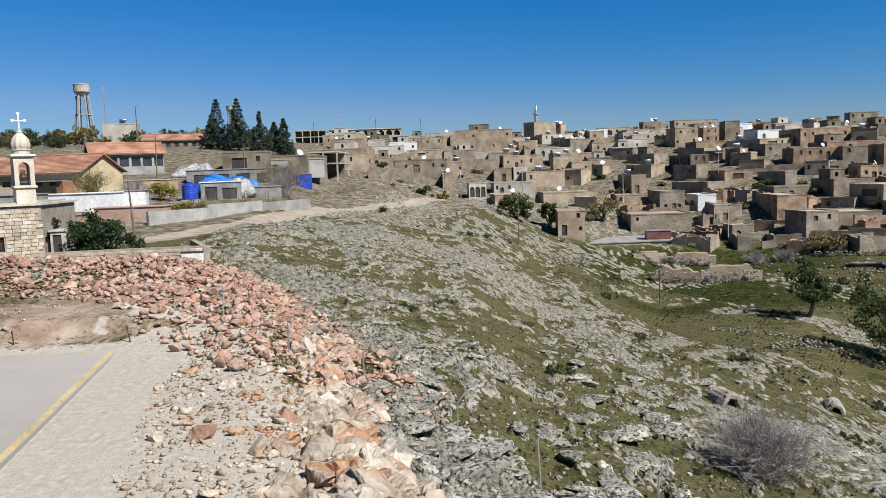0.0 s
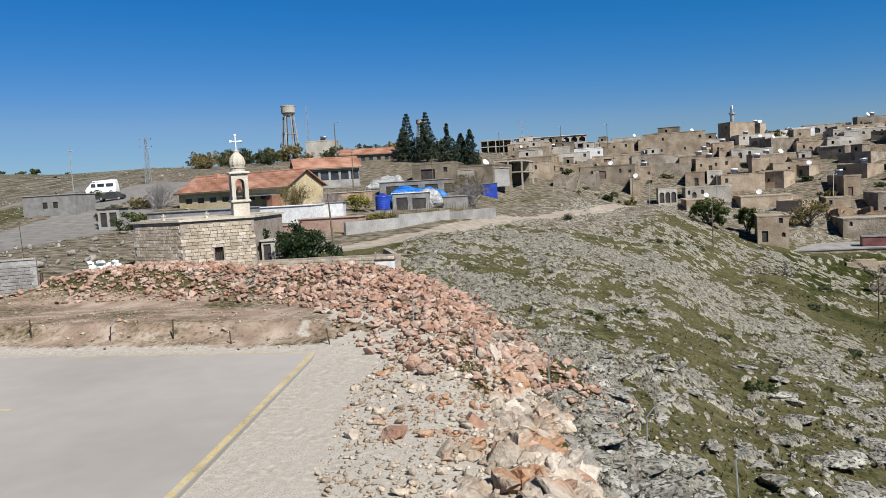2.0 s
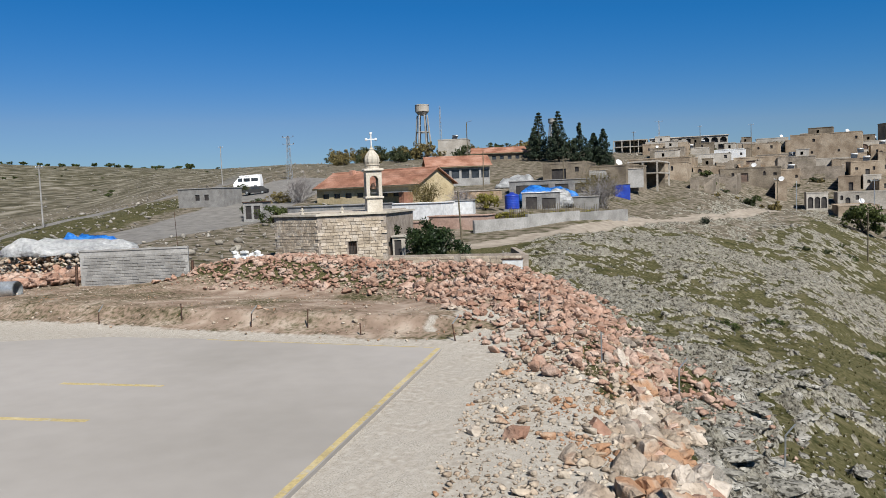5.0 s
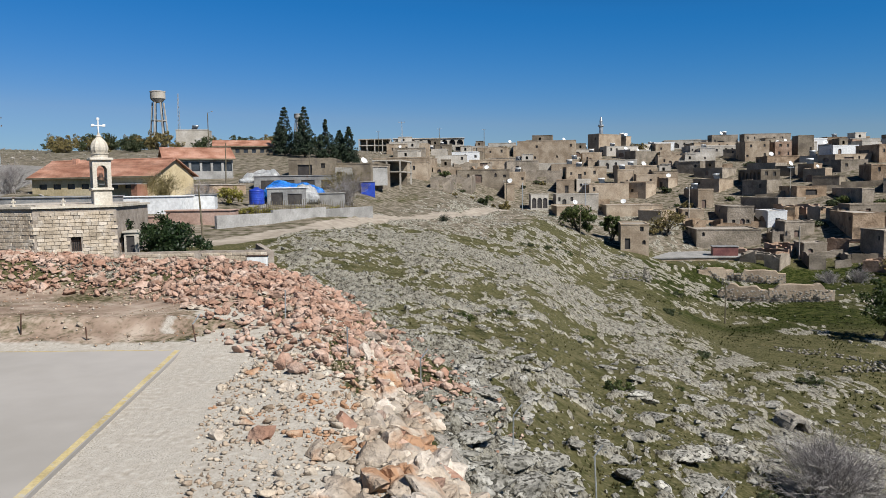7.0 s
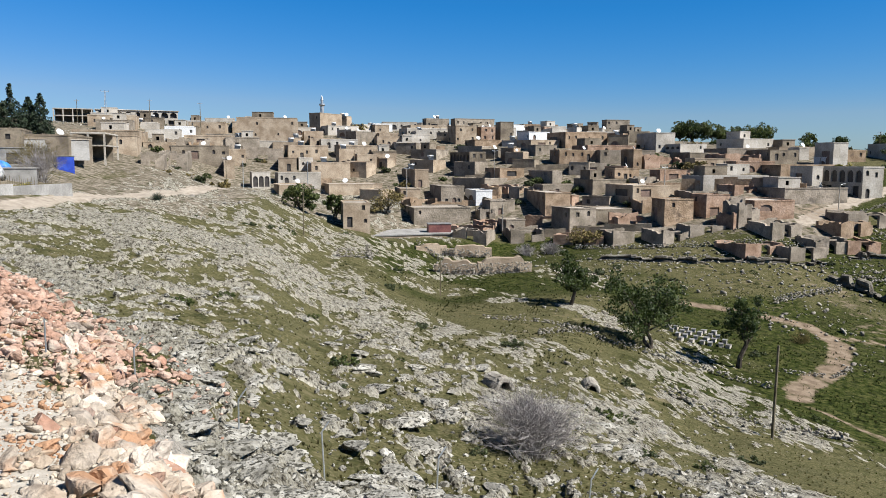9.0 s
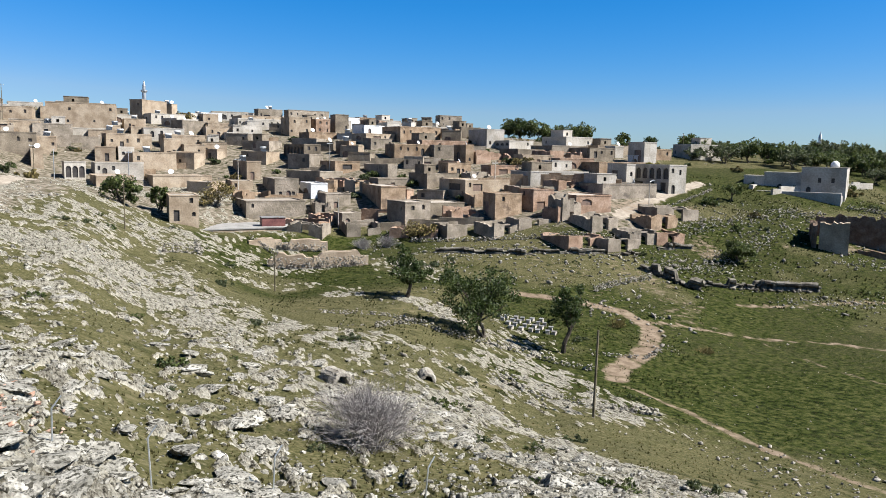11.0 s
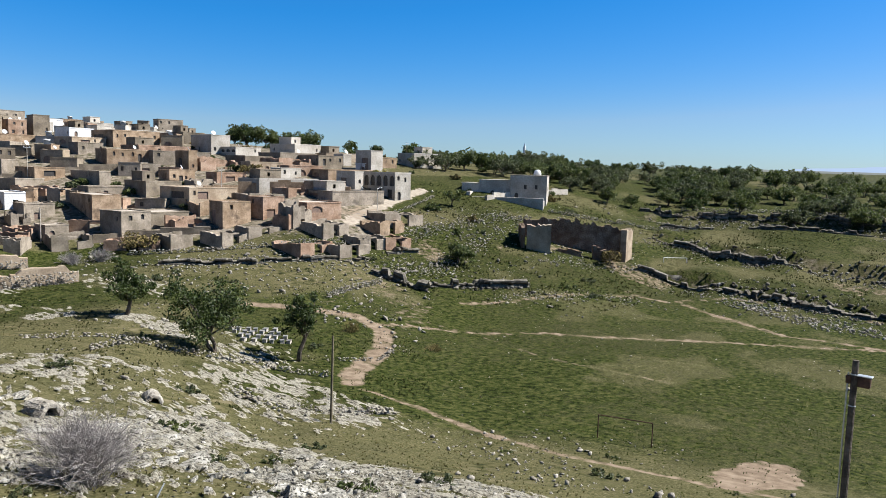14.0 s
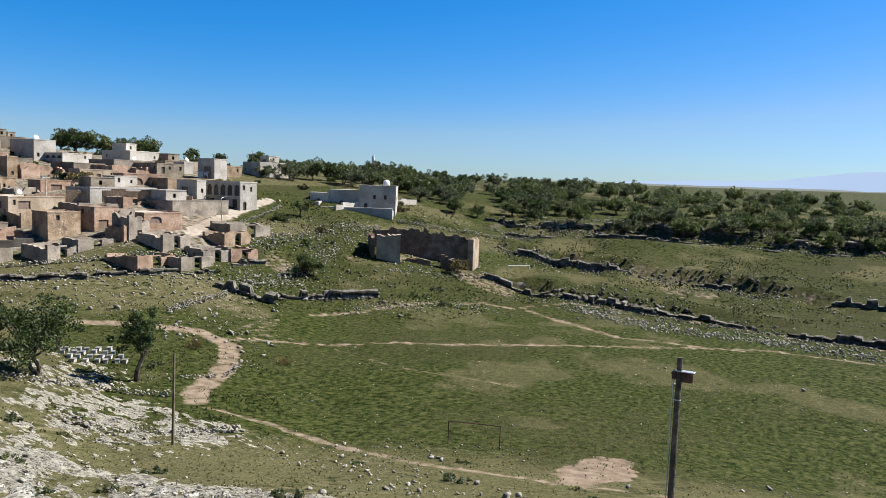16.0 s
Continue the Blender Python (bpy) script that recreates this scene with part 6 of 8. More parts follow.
house(35.3, 205.8, 1, 6.9, 6.3, 4.1, 0.4, 1, 't')
house(47.8, 195.8, -1.1, 3.6, 14, 4.4, 0.4, 1, 't')
house(43.3, 184.9, -3.3, 4.8, 13.4, 2.2, 0.4, -7, 't')
house(50.9, 176.2, -4.8, 5.5, 14, 4.5, 0.4, -4, 't')
house(57.1, 170.3, -4.6, 3.9, 9.9, 3.4, 0.4, -3, 'W')
house(60.8, 168.5, -3.5, 2.6, 4.5, 3, 0.4, 6, 't')
house(57.7, 158, -6.6, 5.9, 4.5, 3.6, 0.4, 4, 't')
house(54.3, 157.1, -7.2, 3.4, 4.5, 3, 0.4, -5, 'tR')
house(76.1, 175, -0.2, 2.6, 12.9, 3.4, 0.4, 4, 'g')
house(68.3, 155.5, -6, 5.6, 14, 4.9, 0.4, -5, 't')
house(56.3, 146.2, -9.2, 4.2, 4.5, 2.9, 0.4, 2, 't')
house(23.4, 144.2, -6.8, 5, 7.8, 4.5, 1.6, -5, 't')
house(123.1, 201.7, 8.4, 5.8, 14, 5.5, 0.4, -7, 'w')
house(115.2, 209.3, 9.7, 6.9, 4.5, 3.9, 0.4, 5, 'g')
house(145.4, 267, 16.4, 9.5, 4.5, 5.1, 2.1, -4, 'g')
house(111.8, 233.1, 12.8, 3.7, 7, 4, 0.4, -4, 'w')
house(104.9, 234.6, 12.8, 4.5, 5.8, 3.5, 0.4, 7, 'w')
house(100.3, 175.5, 3.5, 2.5, 5.6, 5.1, 0.4, 5, 't')
house(107.9, 174.3, 3.8, 10.7, 4.5, 3.7, 0.4, -3, 'tR')
house(88.5, 179.6, 1.9, 5.8, 14, 3.5, 0.4, 6, 'g')
house(92.3, 165.6, 0.7, 6.6, 4.5, 3.2, 0.4, 1, 't')
house(93.6, 156.2, -0.7, 7.1, 4.5, 2.9, 0.4, 2, 'tR')
house(83.9, 130.4, -6.9, 6.1, 5.3, 5.2, 0.4, -4, 't')
house(91.4, 129, -5.3, 5.6, 4.5, 4.5, 0.4, 6, 't')
house(92.1, 120.4, -6.6, 4.7, 4.5, 5.6, 0.4, 3, 'tR')
house(89.9, 120.6, -6.7, 2.5, 4.5, 3.3, 0.4, 7, 'tR')
house(67, 139.4, -8.9, 6, 7.1, 5.2, 0.4, 6, 'g')
house(76.4, 134.3, -7.9, 6.3, 4.5, 3.4, 0.4, -3, 'tR')
house(116.1, 155.6, 2.4, 6, 4.5, 2.6, 0.4, -2, 'w')
house(123.8, 140.3, 0.2, 2.5, 7.6, 4.3, 0.4, -5, 'w')
house(129.5, 133.2, -1.8, 4.9, 12.3, 6.3, 0.4, -5, 'wA')
house(145.4, 156.7, 4.1, 4, 7.1, 6.2, 0.4, -6, 'w')
house(145.9, 168.6, 6.2, 2.9, 4.6, 3.1, 0.4, -3, 'w')
house(144.8, 157.5, 4.4, 2.5, 5.4, 2.4, 0.4, 1, 'W')
house(178, 167.9, 6.2, 11.8, 8.2, 4.3, 0.6, -7, 'w')
house(156.8, 164.6, 5.8, 9.9, 4.5, 2.9, 0.4, -3, 't')
house(32.6, 217.7, 4, 4.4, 4.5, 4.8, 0.4, 4, 't')
house(38, 214.4, 3.5, 5.6, 4.7, 3.9, 0.4, -0, 't')
house(43.6, 213.2, 3.4, 4.7, 5.2, 2.8, 0.4, -3, 't')
house(60.7, 249.7, 11, 9.2, 7.1, 3.3, 0.4, -0, 'wA')
house(75.4, 212.3, 6.1, 5.8, 4.5, 2.8, 0.4, 3, 'g')
house(78.1, 199.4, 4.5, 6.3, 4.5, 3.5, 0.4, -6, 't')
house(88.8, 206.4, 7.2, 7.1, 4.5, 3.1, 0.4, 7, 'g')
house(89.4, 176.7, 2.3, 7.1, 4.5, 2.8, 0.4, -7, 'g')
house(93.4, 170.8, 1.8, 5.6, 4.5, 2.5, 0.4, 3, 't')
house(74.9, 164.3, -2.4, 10.6, 4.5, 2.5, 0.4, 5, 'g')
house(71.6, 154.5, -4.6, 6.9, 4.5, 2.6, 0.4, -7, 't')
house(78.3, 150.6, -4.5, 7, 4.5, 2.4, 0.4, 4, 'g')
house(115.6, 165.2, 3.4, 9.4, 4.5, 2.9, 0.4, -2, 't')
house(102, 160.1, 1.1, 8.2, 4.5, 2.5, 0.4, 1, 't')
house(121.3, 156, 2.9, 10, 4.5, 2.8, 0.4, -7, 't')
house(13.6, 263.4, 12.3, 19.3, 14, 7.2, 1, -6, 't')
house(36.3, 290.1, 15.9, 6.4, 14, 7.2, 0.4, -4, 't')
house(43.7, 298, 17.3, 7.1, 4.5, 5.4, 0.4, 6, 't')
house(16, 266.5, 12.5, 2.9, 14, 4.3, 0.5, -4, 't')
house(20.7, 245.1, 9.6, 3.3, 5.1, 3, 0.4, 4, 't')
house(22.5, 226.7, 6, 11.7, 6.4, 3.9, 0.4, 6, 't')
house(33.8, 230.4, 6.8, 3.8, 5.4, 3.5, 0.4, 6, 't')
house(39, 229.2, 6.7, 5, 5.5, 3.2, 0.4, -2, 't')
house(1.4, 217.7, 5.1, 7.2, 14, 3.4, 1.5, -2, 't')
house(0.4, 201.7, 1.7, 2.5, 14, 3.7, 1, 0, 't')
house(7.5, 187.1, -0.8, 4.3, 4.5, 3.6, 0.8, 4, 'wB')
house(16.1, 213.8, 2.8, 4.8, 14, 3.5, 0.9, -5, 't')
house(20.5, 212.3, 3, 3.8, 5.2, 3.3, 0.5, 3, 'w')
house(17.1, 195, -0.5, 10.6, 6.3, 3.1, 1.3, 4, 'w')
house(35.1, 210.7, 2.4, 8, 4.5, 3, 0.4, 5, 't')
house(44, 220.3, 4.4, 6.9, 11.1, 3.8, 0.4, -6, 'g')
house(-36.2, 141.7, 7.5, 8, 14, 2.9, 1.4, 6, 'g')
house(-27.9, 146.2, 6.8, 6.7, 14, 2.8, 2.5, -6, 'g')
house(-24.5, 161, 6.2, 6, 14, 4.6, 2, -2, 'U')
house(-22, 187.6, 7.4, 5.1, 14, 3.5, 1.3, 2, 't')
house(-10.4, 220.6, 8.7, 10.8, 14, 3.4, 2.9, 6, 'tR')
house(-11.6, 190.2, 5.3, 6.1, 14, 3, 2.8, -2, 'tR')
house(-7.1, 223.5, 7.7, 6.3, 14, 3.5, 1.7, 6, 'tR')
house(-15, 174.1, 4.9, 4.4, 14, 2.5, 1.6, 1, 'tR')
house(28.1, 260.7, 11.5, 6.3, 14, 3.7, 0.5, -3, 't')
house(29.6, 253.1, 10.2, 7.1, 14, 2.5, 0.5, -3, 't')
house(44.9, 257.9, 11.3, 5.9, 13, 4, 0.4, -5, 'g')
house(51.2, 247.6, 9.9, 7.7, 12, 3.5, 0.4, -6, 't')
house(-10.4, 286.9, 16.6, 7.6, 14, 2.7, 1, -5, 'w')

# the rest of the close-built quarter, stepped up the hill
fill = random.Random(19)
tries = built = 0
while built < 105 and tries < 6000:
    tries += 1
    b, d = fill.uniform(-42, 8), fill.uniform(158, 318)
    x, y = math.sin(radians(-b)) * d, math.cos(radians(b)) * d
    z = float(ground_z(x, y))
    if b > -14 and d < 178 or b > -4 and d < 205 or z < -7 or abs(near_line(np.array([x]), np.array([y]), STREET)[0][0]) < 7:
        continue
    w, dp = fill.uniform(6.5, 16), fill.uniform(7, 12)
    if b < -31 and d > 235 or any(math.hypot(x - px, y - py) < .66 * (math.hypot(w, dp) / 2 + pr) for px, py, pr in PLOTS):
        continue
    h = fill.choice((1.5, 1.9, 2.2, 2.5, 2.8, 3.3)) if d > 200 else fill.choice((1.2, 1.6, 1.9, 2.3))
    low = min(float(ground_z(x + sx * w / 2, y + sy * dp / 2)) for sx in (-1, 1) for sy in (-1, 1))
    kind = fill.choice(("t", "t", "g", "t", "w", "tR")) if d < 230 else fill.choice(("t", "g", "w", "w", "W", "wA", "t"))
    house(x, y, z, w, dp, h, z - low + .6, fill.uniform(-8, 8), kind)
    built += 1
# roofless lower plots at the village's foot
built = tries = 0
while built < 22 and tries < 5000:
    tries += 1
    b, d = fill.uniform(-46, -17), fill.uniform(128, 185)
    x, y = math.sin(radians(-b)) * d, math.cos(radians(b)) * d
    z = float(ground_z(x, y))
    w, dp = fill.uniform(6, 11), fill.uniform(5, 8)
    if z < -9.5 or near_line(np.array([x]), np.array([y]), STREET)[0][0] < 6 or any(math.hypot(x - px, y - py) < .62 * (math.hypot(w, dp) / 2 + pr) for px, py, pr in PLOTS):
        continue
    house(x, y, z, w, dp, fill.uniform(1.1, 2.3), 1.4, fill.uniform(-12, 12), "tR")
    built += 1


def terrace_manor():
    """A low pale house of three joined blocks above a walled terrace."""
    ob = thing("white_stone_house", 152.7, 128.9, -1.9, -60, "pale stone house of three blocks with an arched door", "house")
    PLOTS.append((158.8, 118.3, 13))
    for x0, x1, y0, depth, h, holes in ((0, 4.6, .8, 6, 4.3, []), (4.61, 12.9, 1.2, 7, 5.2, [(3.0, 4.1, 2.6, 4.6, True), (6.6, 7.2, 3.4, 4.4, False)]),
                                        (12.91, 22.4, 0, 8, 6.6, [(3.6, 4.3, 5.2, 6.3, False), (6.4, 7.1, 5.2, 6.3, False), (1.2, 2.2, 2.3, 4.2, True)])):
        bm = bmesh.new()
        w = x1 - x0
        pierced(bm, (x0, y0, -2), (1, 0, 0), (0, -1, 0), w, h + 2, holes, .3)
        pierced(bm, (x1, y0, -2), (0, 1, 0), (1, 0, 0), depth, h + 2, [(2.6, 3.4, 4.8, 5.9, False)] if h > 6 else [], .3)
        pierced(bm, (x1, y0 + depth, -2), (-1, 0, 0), (0, 1, 0), w, h + 2, [])
        pierced(bm, (x0, y0 + depth, -2), (0, -1, 0), (-1, 0, 0), depth, h + 2, [])
        part("wall", bm, M_WHITE, ob)
        part("roof", box(bmesh.new(), x0 - .1, x1 + .1, y0 - .12, y0 + depth + .12, h + .002, h + .22, .03), M_WHITE, ob)
        # windows and doors are near-black sheets, the rooms' shade painted in
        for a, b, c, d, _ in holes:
            part("window" if d - c < 1.5 else "door", box(bmesh.new(), x0 + a, x0 + b, y0 + .22, y0 + .27, c - 2, d - 2), M_UNLIT, ob)
    part("window", box(bmesh.new(), 22.13, 22.18, 2.6, 3.4, 2.8, 3.9), M_UNLIT, ob)
    part("terrace_wall", box(bmesh.new(), 2.2, 22.0, -5.2, -4.7, -3, 1.1, .05), M_WHITE, ob)
    part("terrace_floor", box(bmesh.new(), 2.2, 22.0, -4.69, -.02, -3, .35), M_CEMENT, ob)
    part("terrace_end", box(bmesh.new(), 2.2, 3.2, -4.69, .78, .352, 2.3, .05), M_WHITE, ob)
    part("dome", lathe(bmesh.new(), [(1.0, 6.83), (1.0, 7.3), (.92, 7.7), (.7, 8.05), (.38, 8.25), (.1, 8.32)], 16, 19.6, 3.6), M_BRIGHT, ob, smooth=True)


terrace_manor()


def arched_block(ax, ay, bx, by, z, h, label):
    L = math.hypot(bx - ax, by - ay)
    ob = thing("arcaded_building", ax, ay, z, math.degrees(math.atan2(by - ay, bx - ax)), label, "building")
    n = 9
    holes = [(L * (k + .12) / n, L * (k + .88) / n, h * .5 + 2.3, h - .5 + 2, True) for k in range(n)]
    low = [(L * (k + .15) / 7, L * (k + .85) / 7, 2.2, h * .42 + 2, False) for k in range(7)]
    bm = bmesh.new()
    pierced(bm, (0, 0, -2), (1, 0, 0), (0, -1, 0), L, h + 2, holes + low, .5)
    pierced(bm, (L, 0, -2), (0, 1, 0), (1, 0, 0), 8, h + 2, [])
    pierced(bm, (0, 8, -2), (0, -1, 0), (-1, 0, 0), 8, h + 2, [])
    pierced(bm, (L, 8, -2), (-1, 0, 0), (0, 1, 0), L, h + 2, [])
    part("wall", bm, M_WHITE, ob)
    part("roof", box(bmesh.new(), -.4, L + .4, -.4, 8.4, h + .002, h + .25, .03), M_WHITE, ob)
    # shade behind the arches is a set of near-black sheets
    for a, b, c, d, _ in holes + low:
        part("opening", box(bmesh.new(), a, b, .9, .95, c - 2, d - 2), M_UNLIT, ob)
    return ob


arched_block(-43, 286, -16.5, 289, 17.6, 5.4, "long pale building with a row of arches on the ridge")
frame_house(-49.5, 283, 18.3, 12, 7, 4.6, 2, 6)
house(-2, 286, 17.2, 10, 7, 3.2, 1.5, 0, "w")


def minaret(x, y, z, h, r, mat, label):
    ob = thing("minaret", x, y, z, 0, label, "minaret")
    part("shaft", lathe(bmesh.new(), [(r * 1.3, -2), (r * 1.3, h * .12), (r, h * .15), (r, h * .62)], 14), mat, ob)
    part("balcony", lathe(bmesh.new(), [(r, h * .62 + .002), (r * 1.6, h * .66), (r * 1.6, h * .71), (r * 1.4, h * .71), (r * 1.4, h * .67)], 14), mat, ob)
    part("upper_shaft", lathe(bmesh.new(), [(r * .75, h * .665), (r * .75, h * .82), (r * .85, h * .83)], 12), mat, ob)
    part("spire", lathe(bmesh.new(), [(r * .85, h * .831), (r * .3, h * .95), (r * .05, h)], 12), M_STEEL, ob)


minaret(37, 307, 20, 11.7, .75, M_STEEL, "slender metal-clad minaret behind the old walls")
minaret(268.5, 191.6, 4, 14.2, .85, M_BRIGHT, "slender white minaret among trees")


def terrace_wall(name, pts, h, rng_seed, label, size=.42, mat=None, spread=.16, pack=.62):
    """A dry stone wall of many stones, standing on the slope."""
    rng = np.random.default_rng(rng_seed)
    P, S = [], []
    for lay in range(max(1, int(h / (size * .55)))):
        xy = along(pts, size * pack, rng, spread)
        xyz = on_land(xy)
        xyz[:, 2] += lay * size * .52 + rng.normal(0, .04, len(xy))
        keep = rng.random(len(xy)) > (.05 + .25 * (lay * size * .55 / h) ** 2)
        P.append(xyz[keep])
        S.append(size * rng.uniform(.7, 1.25, keep.sum()))
    heap(name, np.concatenate(P), np.concatenate(S), mat or M_WALLSTONE, label, "stone wall", seed=rng_seed)


terrace_wall("field_wall", [(32, 116), (38.4, 113.6), (46.5, 112)], 2.0, 21, "dry stone terrace wall in the green hollow", .5)
terrace_wall("field_wall", [(37.3, 131.5), (45.8, 128.5)], 1.7, 22, "dry stone terrace wall below the village", .5)
terrace_wall("field_wall", [(14.5, 106.5), (20.5, 111.5), (21, 118)], 1.5, 23, "short dry stone wall at the slope's edge", .5)
terrace_wall("field_wall", [(33.2, 134), (36.6, 128)], 1.3, 24, "tumbled end of a dry stone wall", .5)
terrace_wall("field_wall", [(29.8, 69.5), (36.5, 73.1), (38, 70.6), (42, 68.3), (46.8, 66.3), (51.3, 60.5)], .75, 25, "long low dry stone wall above the meadow", .45)
terrace_wall("field_wall", [(35.4, 56.2), (37.3, 53.6), (41.5, 49.6), (46.6, 46.6)], .55, 26, "low stone edging of a terrace", .42)
terrace_wall("field_wall", [(36.4, 56.3), (37.6, 54.3)], 1.2, 27, "broken stump of a stone wall", .45)
terrace_wall("field_wall", [(45.0, 48.5), (46.8, 46.4)], .95, 28, "broken stump of a stone wall", .45)
terrace_wall("field_wall", [(74.2, 89), (82, 91.5), (90.2, 93.4)], 1.1, 29, "pale dry stone terrace wall by the track", .5)
terrace_wall("field_wall", [(55, 66), (61, 63.5), (66, 66)], .6, 30, "stones heaped along the bend of the track", .45)
terrace_wall("field_wall", [(27.0, 78.5), (33, 76.5), (36.4, 73.2)], .7, 31, "low dry stone wall", .45)
terrace_wall("field_wall", [(62, 128), (72, 121), (84, 113), (96, 108)], 1.0, 32, "rough stone wall below the ruins", .55)
terrace_wall("field_wall", [(112, 118), (124, 121), (140, 127)], .9, 33, "rough stone wall below the street", .55)
terrace_wall("rock_ledge", [(91.6, 95.4), (95, 88.5)], 1.1, 34, "dark rock ledge by the track", .9, M_LEDGE, .5, .4)
terrace_wall("rock_ledge", [(97, 90.2), (104, 86), (113, 80)], .8, 35, "dark rock ledge by the track", .9, M_LEDGE, .35, .35)
terrace_wall("rock_ledge", [(174.2, 84.9), (177, 75.7), (173, 67.9), (177, 55), (177, 44), (180, 29), (176, 15)], .7, 36, "dark broken rock ledge across the slope", 1.3, M_LEDGE, 1.3, .55)
terrace_wall("rock_ledge", [(152, 62), (150.4, 41.6), (149, 27), (146, 14.8)], .7, 37, "dark broken rock ledge above the field", 1.2, M_LEDGE, 1.2, .5)
terrace_wall("rock_ledge", [(192.6, 94.6), (215, 65.5), (223, 35.7), (228, 0), (225, -40)], .8, 38, "dark rock ledge below the grove", 1.5, M_LEDGE, 1.8, .5)
terrace_wall("rock_band", [(141.7, 54), (133, 29.5), (134, 16), (131, -2)], .5, 39, "band of loose grey stones beside the field", .6, M_WALLSTONE, 1.3, .25)
terrace_wall("rock_band", [(143, 52), (136, 29.5), (137, 14), (134, -3)], .5, 40, "band of loose grey stones beside the field", .7, M_WALLSTONE, 1.6, .25)

terrace_wall("rock_band", [(171, 85), (174, 75), (170, 67), (174, 55), (174, 44), (177, 29), (173, 15)], .5, 41, "loose stones below a rock ledge", .6, M_WALLSTONE, 2.6, .22)
terrace_wall("rock_band", [(189, 92), (211, 65), (219, 35), (224, 0), (221, -40)], .5, 42, "loose stones below the grove's ledge", .7, M_WALLSTONE, 3.2, .2)
terrace_wall("rock_band", [(146, 62), (147, 42), (145, 27), (142, 14), (138, -4)], .5, 43, "loose stones below a rock ledge", .55, M_WALLSTONE, 2.6, .2)
terrace_wall("rock_band", [(120, 104), (132, 100), (146, 99), (160, 98)], .5, 44, "stony bank above the ruined hall", .7, M_WALLSTONE, 2.4, .25)
terrace_wall("rock_band", [(64, 118), (80, 108), (92, 102), (104, 97)], .5, 45, "stony bank below the ruins", .6, M_WALLSTONE, 2.8, .2)


def ledge(pts, h, seed, label, gap=.44):
    """A broken outcrop along a line: blocky upright faces with flat tops that run back into the slope, buried here and there."""
    rng = np.random.default_rng(seed)
    V, run, whole = [], 0.0, False
    for (ax, ay), (bx, by) in zip(pts, pts[1:]):
        L = math.hypot(bx - ax, by - ay)
        tx, ty = (bx - ax) / L, (by - ay) / L
        nx, ny = ty, -tx
        if nx * ax + ny * ay < 0:
            nx, ny = -nx, -ny
        u = 0.0
        while u < L:
            s = run + u
            tall = h * float(ramp01(layers(np.array([s * .07]), np.array([seed * 3.1]), seed, 2), gap, gap + .10)[0]) * rng.choice((.35, .6, .8, 1.0, 1.15))
            back = float(4.0 * (layers(np.array([s * .09]), np.array([seed * 7.7]), seed + 1, 4)[0] - .5)) + rng.uniform(-.45, .45)
            if tall > .12:
                x, y = ax + tx * u + nx * back, ay + ty * u + ny * back
                dent, jut, lip = rng.uniform(.1, .7), rng.uniform(-.1, .45), rng.uniform(.3, .8)
                long = rng.choice((.4, .7, 1.1, 1.8, 2.6))
                for f in (0, long):
                    px, py = x + tx * f, y + ty * f
                    V.append([(px, py), (px + nx * dent, py + ny * dent), (px - nx * jut, py - ny * jut), (px + nx * lip, py + ny * lip), (px + nx * 1.9, py + ny * 1.9), tall * rng.uniform(.9, 1.06), whole or f > 0])
                u += long
            whole = tall > .12
            u += rng.uniform(.06, .3) if whole else rng.uniform(.5, 1.5)
        run += L
    verts, faces = [], []
    foot = on_land(np.array([v[0] for v in V]))[:, 2]
    rear = on_land(np.array([v[4] for v in V]))[:, 2]
    for k, (p0, p1, p2, p3, p4, tall, joined) in enumerate(V):
        z, o = foot[k], k * 7
        verts += [(*p0, z - .6), (*p0, z + tall * rng.uniform(.1, .3)), (*p1, z + tall * rng.uniform(.35, .5)), (*p2, z + tall * rng.uniform(.55, .75)), (*p2, z + tall * rng.uniform(.8, .95)), (*p3, z + tall), (*p4, max(rear[k] - .25, z + tall * .25))]
        if joined:
            faces += [(o - 7 + i, o + i, o + i + 1, o - 6 + i) for i in range(6)]
    me = bpy.data.meshes.new("rock_ledge")
    me.from_pydata(verts, [], faces)
    me.materials.append(M_LEDGE)
    tagged(new("rock_ledge", me), label, "rock ledge", kind="stuff")


ledge([(192.6, 97.6), (207, 77), (217, 62), (223, 35.7), (228, 0), (226, -40)], 1.9, 51, "long dark broken rock ledge below the grove", .34)
ledge([(171.2, 84.9), (174, 75.7), (171, 67.9), (174, 55), (174, 44), (177, 29), (173, 15), (172, -8)], 1.7, 52, "dark broken rock ledge across the slope")
ledge([(146, 74), (150, 62), (148.4, 41.6), (147, 27), (144, 14.8), (141, -10)], 1.3, 53, "dark undercut rock ledge above the field", .36)
ledge([(186, 88), (199, 70), (208, 55), (213, 30), (216, 0)], 1.1, 54, "low grey rock ledge on the plateau's slope", .48)
ledge([(91, 97), (95, 88.5), (99, 89.5), (106, 85), (114, 79)], 1.6, 56, "dark rock ledge by the track", .36)
ledge([(101, 104), (112, 101), (122, 103)], 1.2, 57, "dark rock ledge below the street", .4)
ledge([(62, 118), (74, 110), (84, 104), (94, 101)], 1.0, 58, "grey rock step below the ruins", .45)


for k, back in enumerate((0, .8, 1.6, 2.4)):
    terrace_wall("stone_pile", [(-52.5 - .2 * back, 34.4 + back), (-46, 36.6 + back), (-41.2, 37.6 + back)], 1.9, 46 + k, "pile of pale and pinkish stones under a sheet", .5, M_PALE, .2)

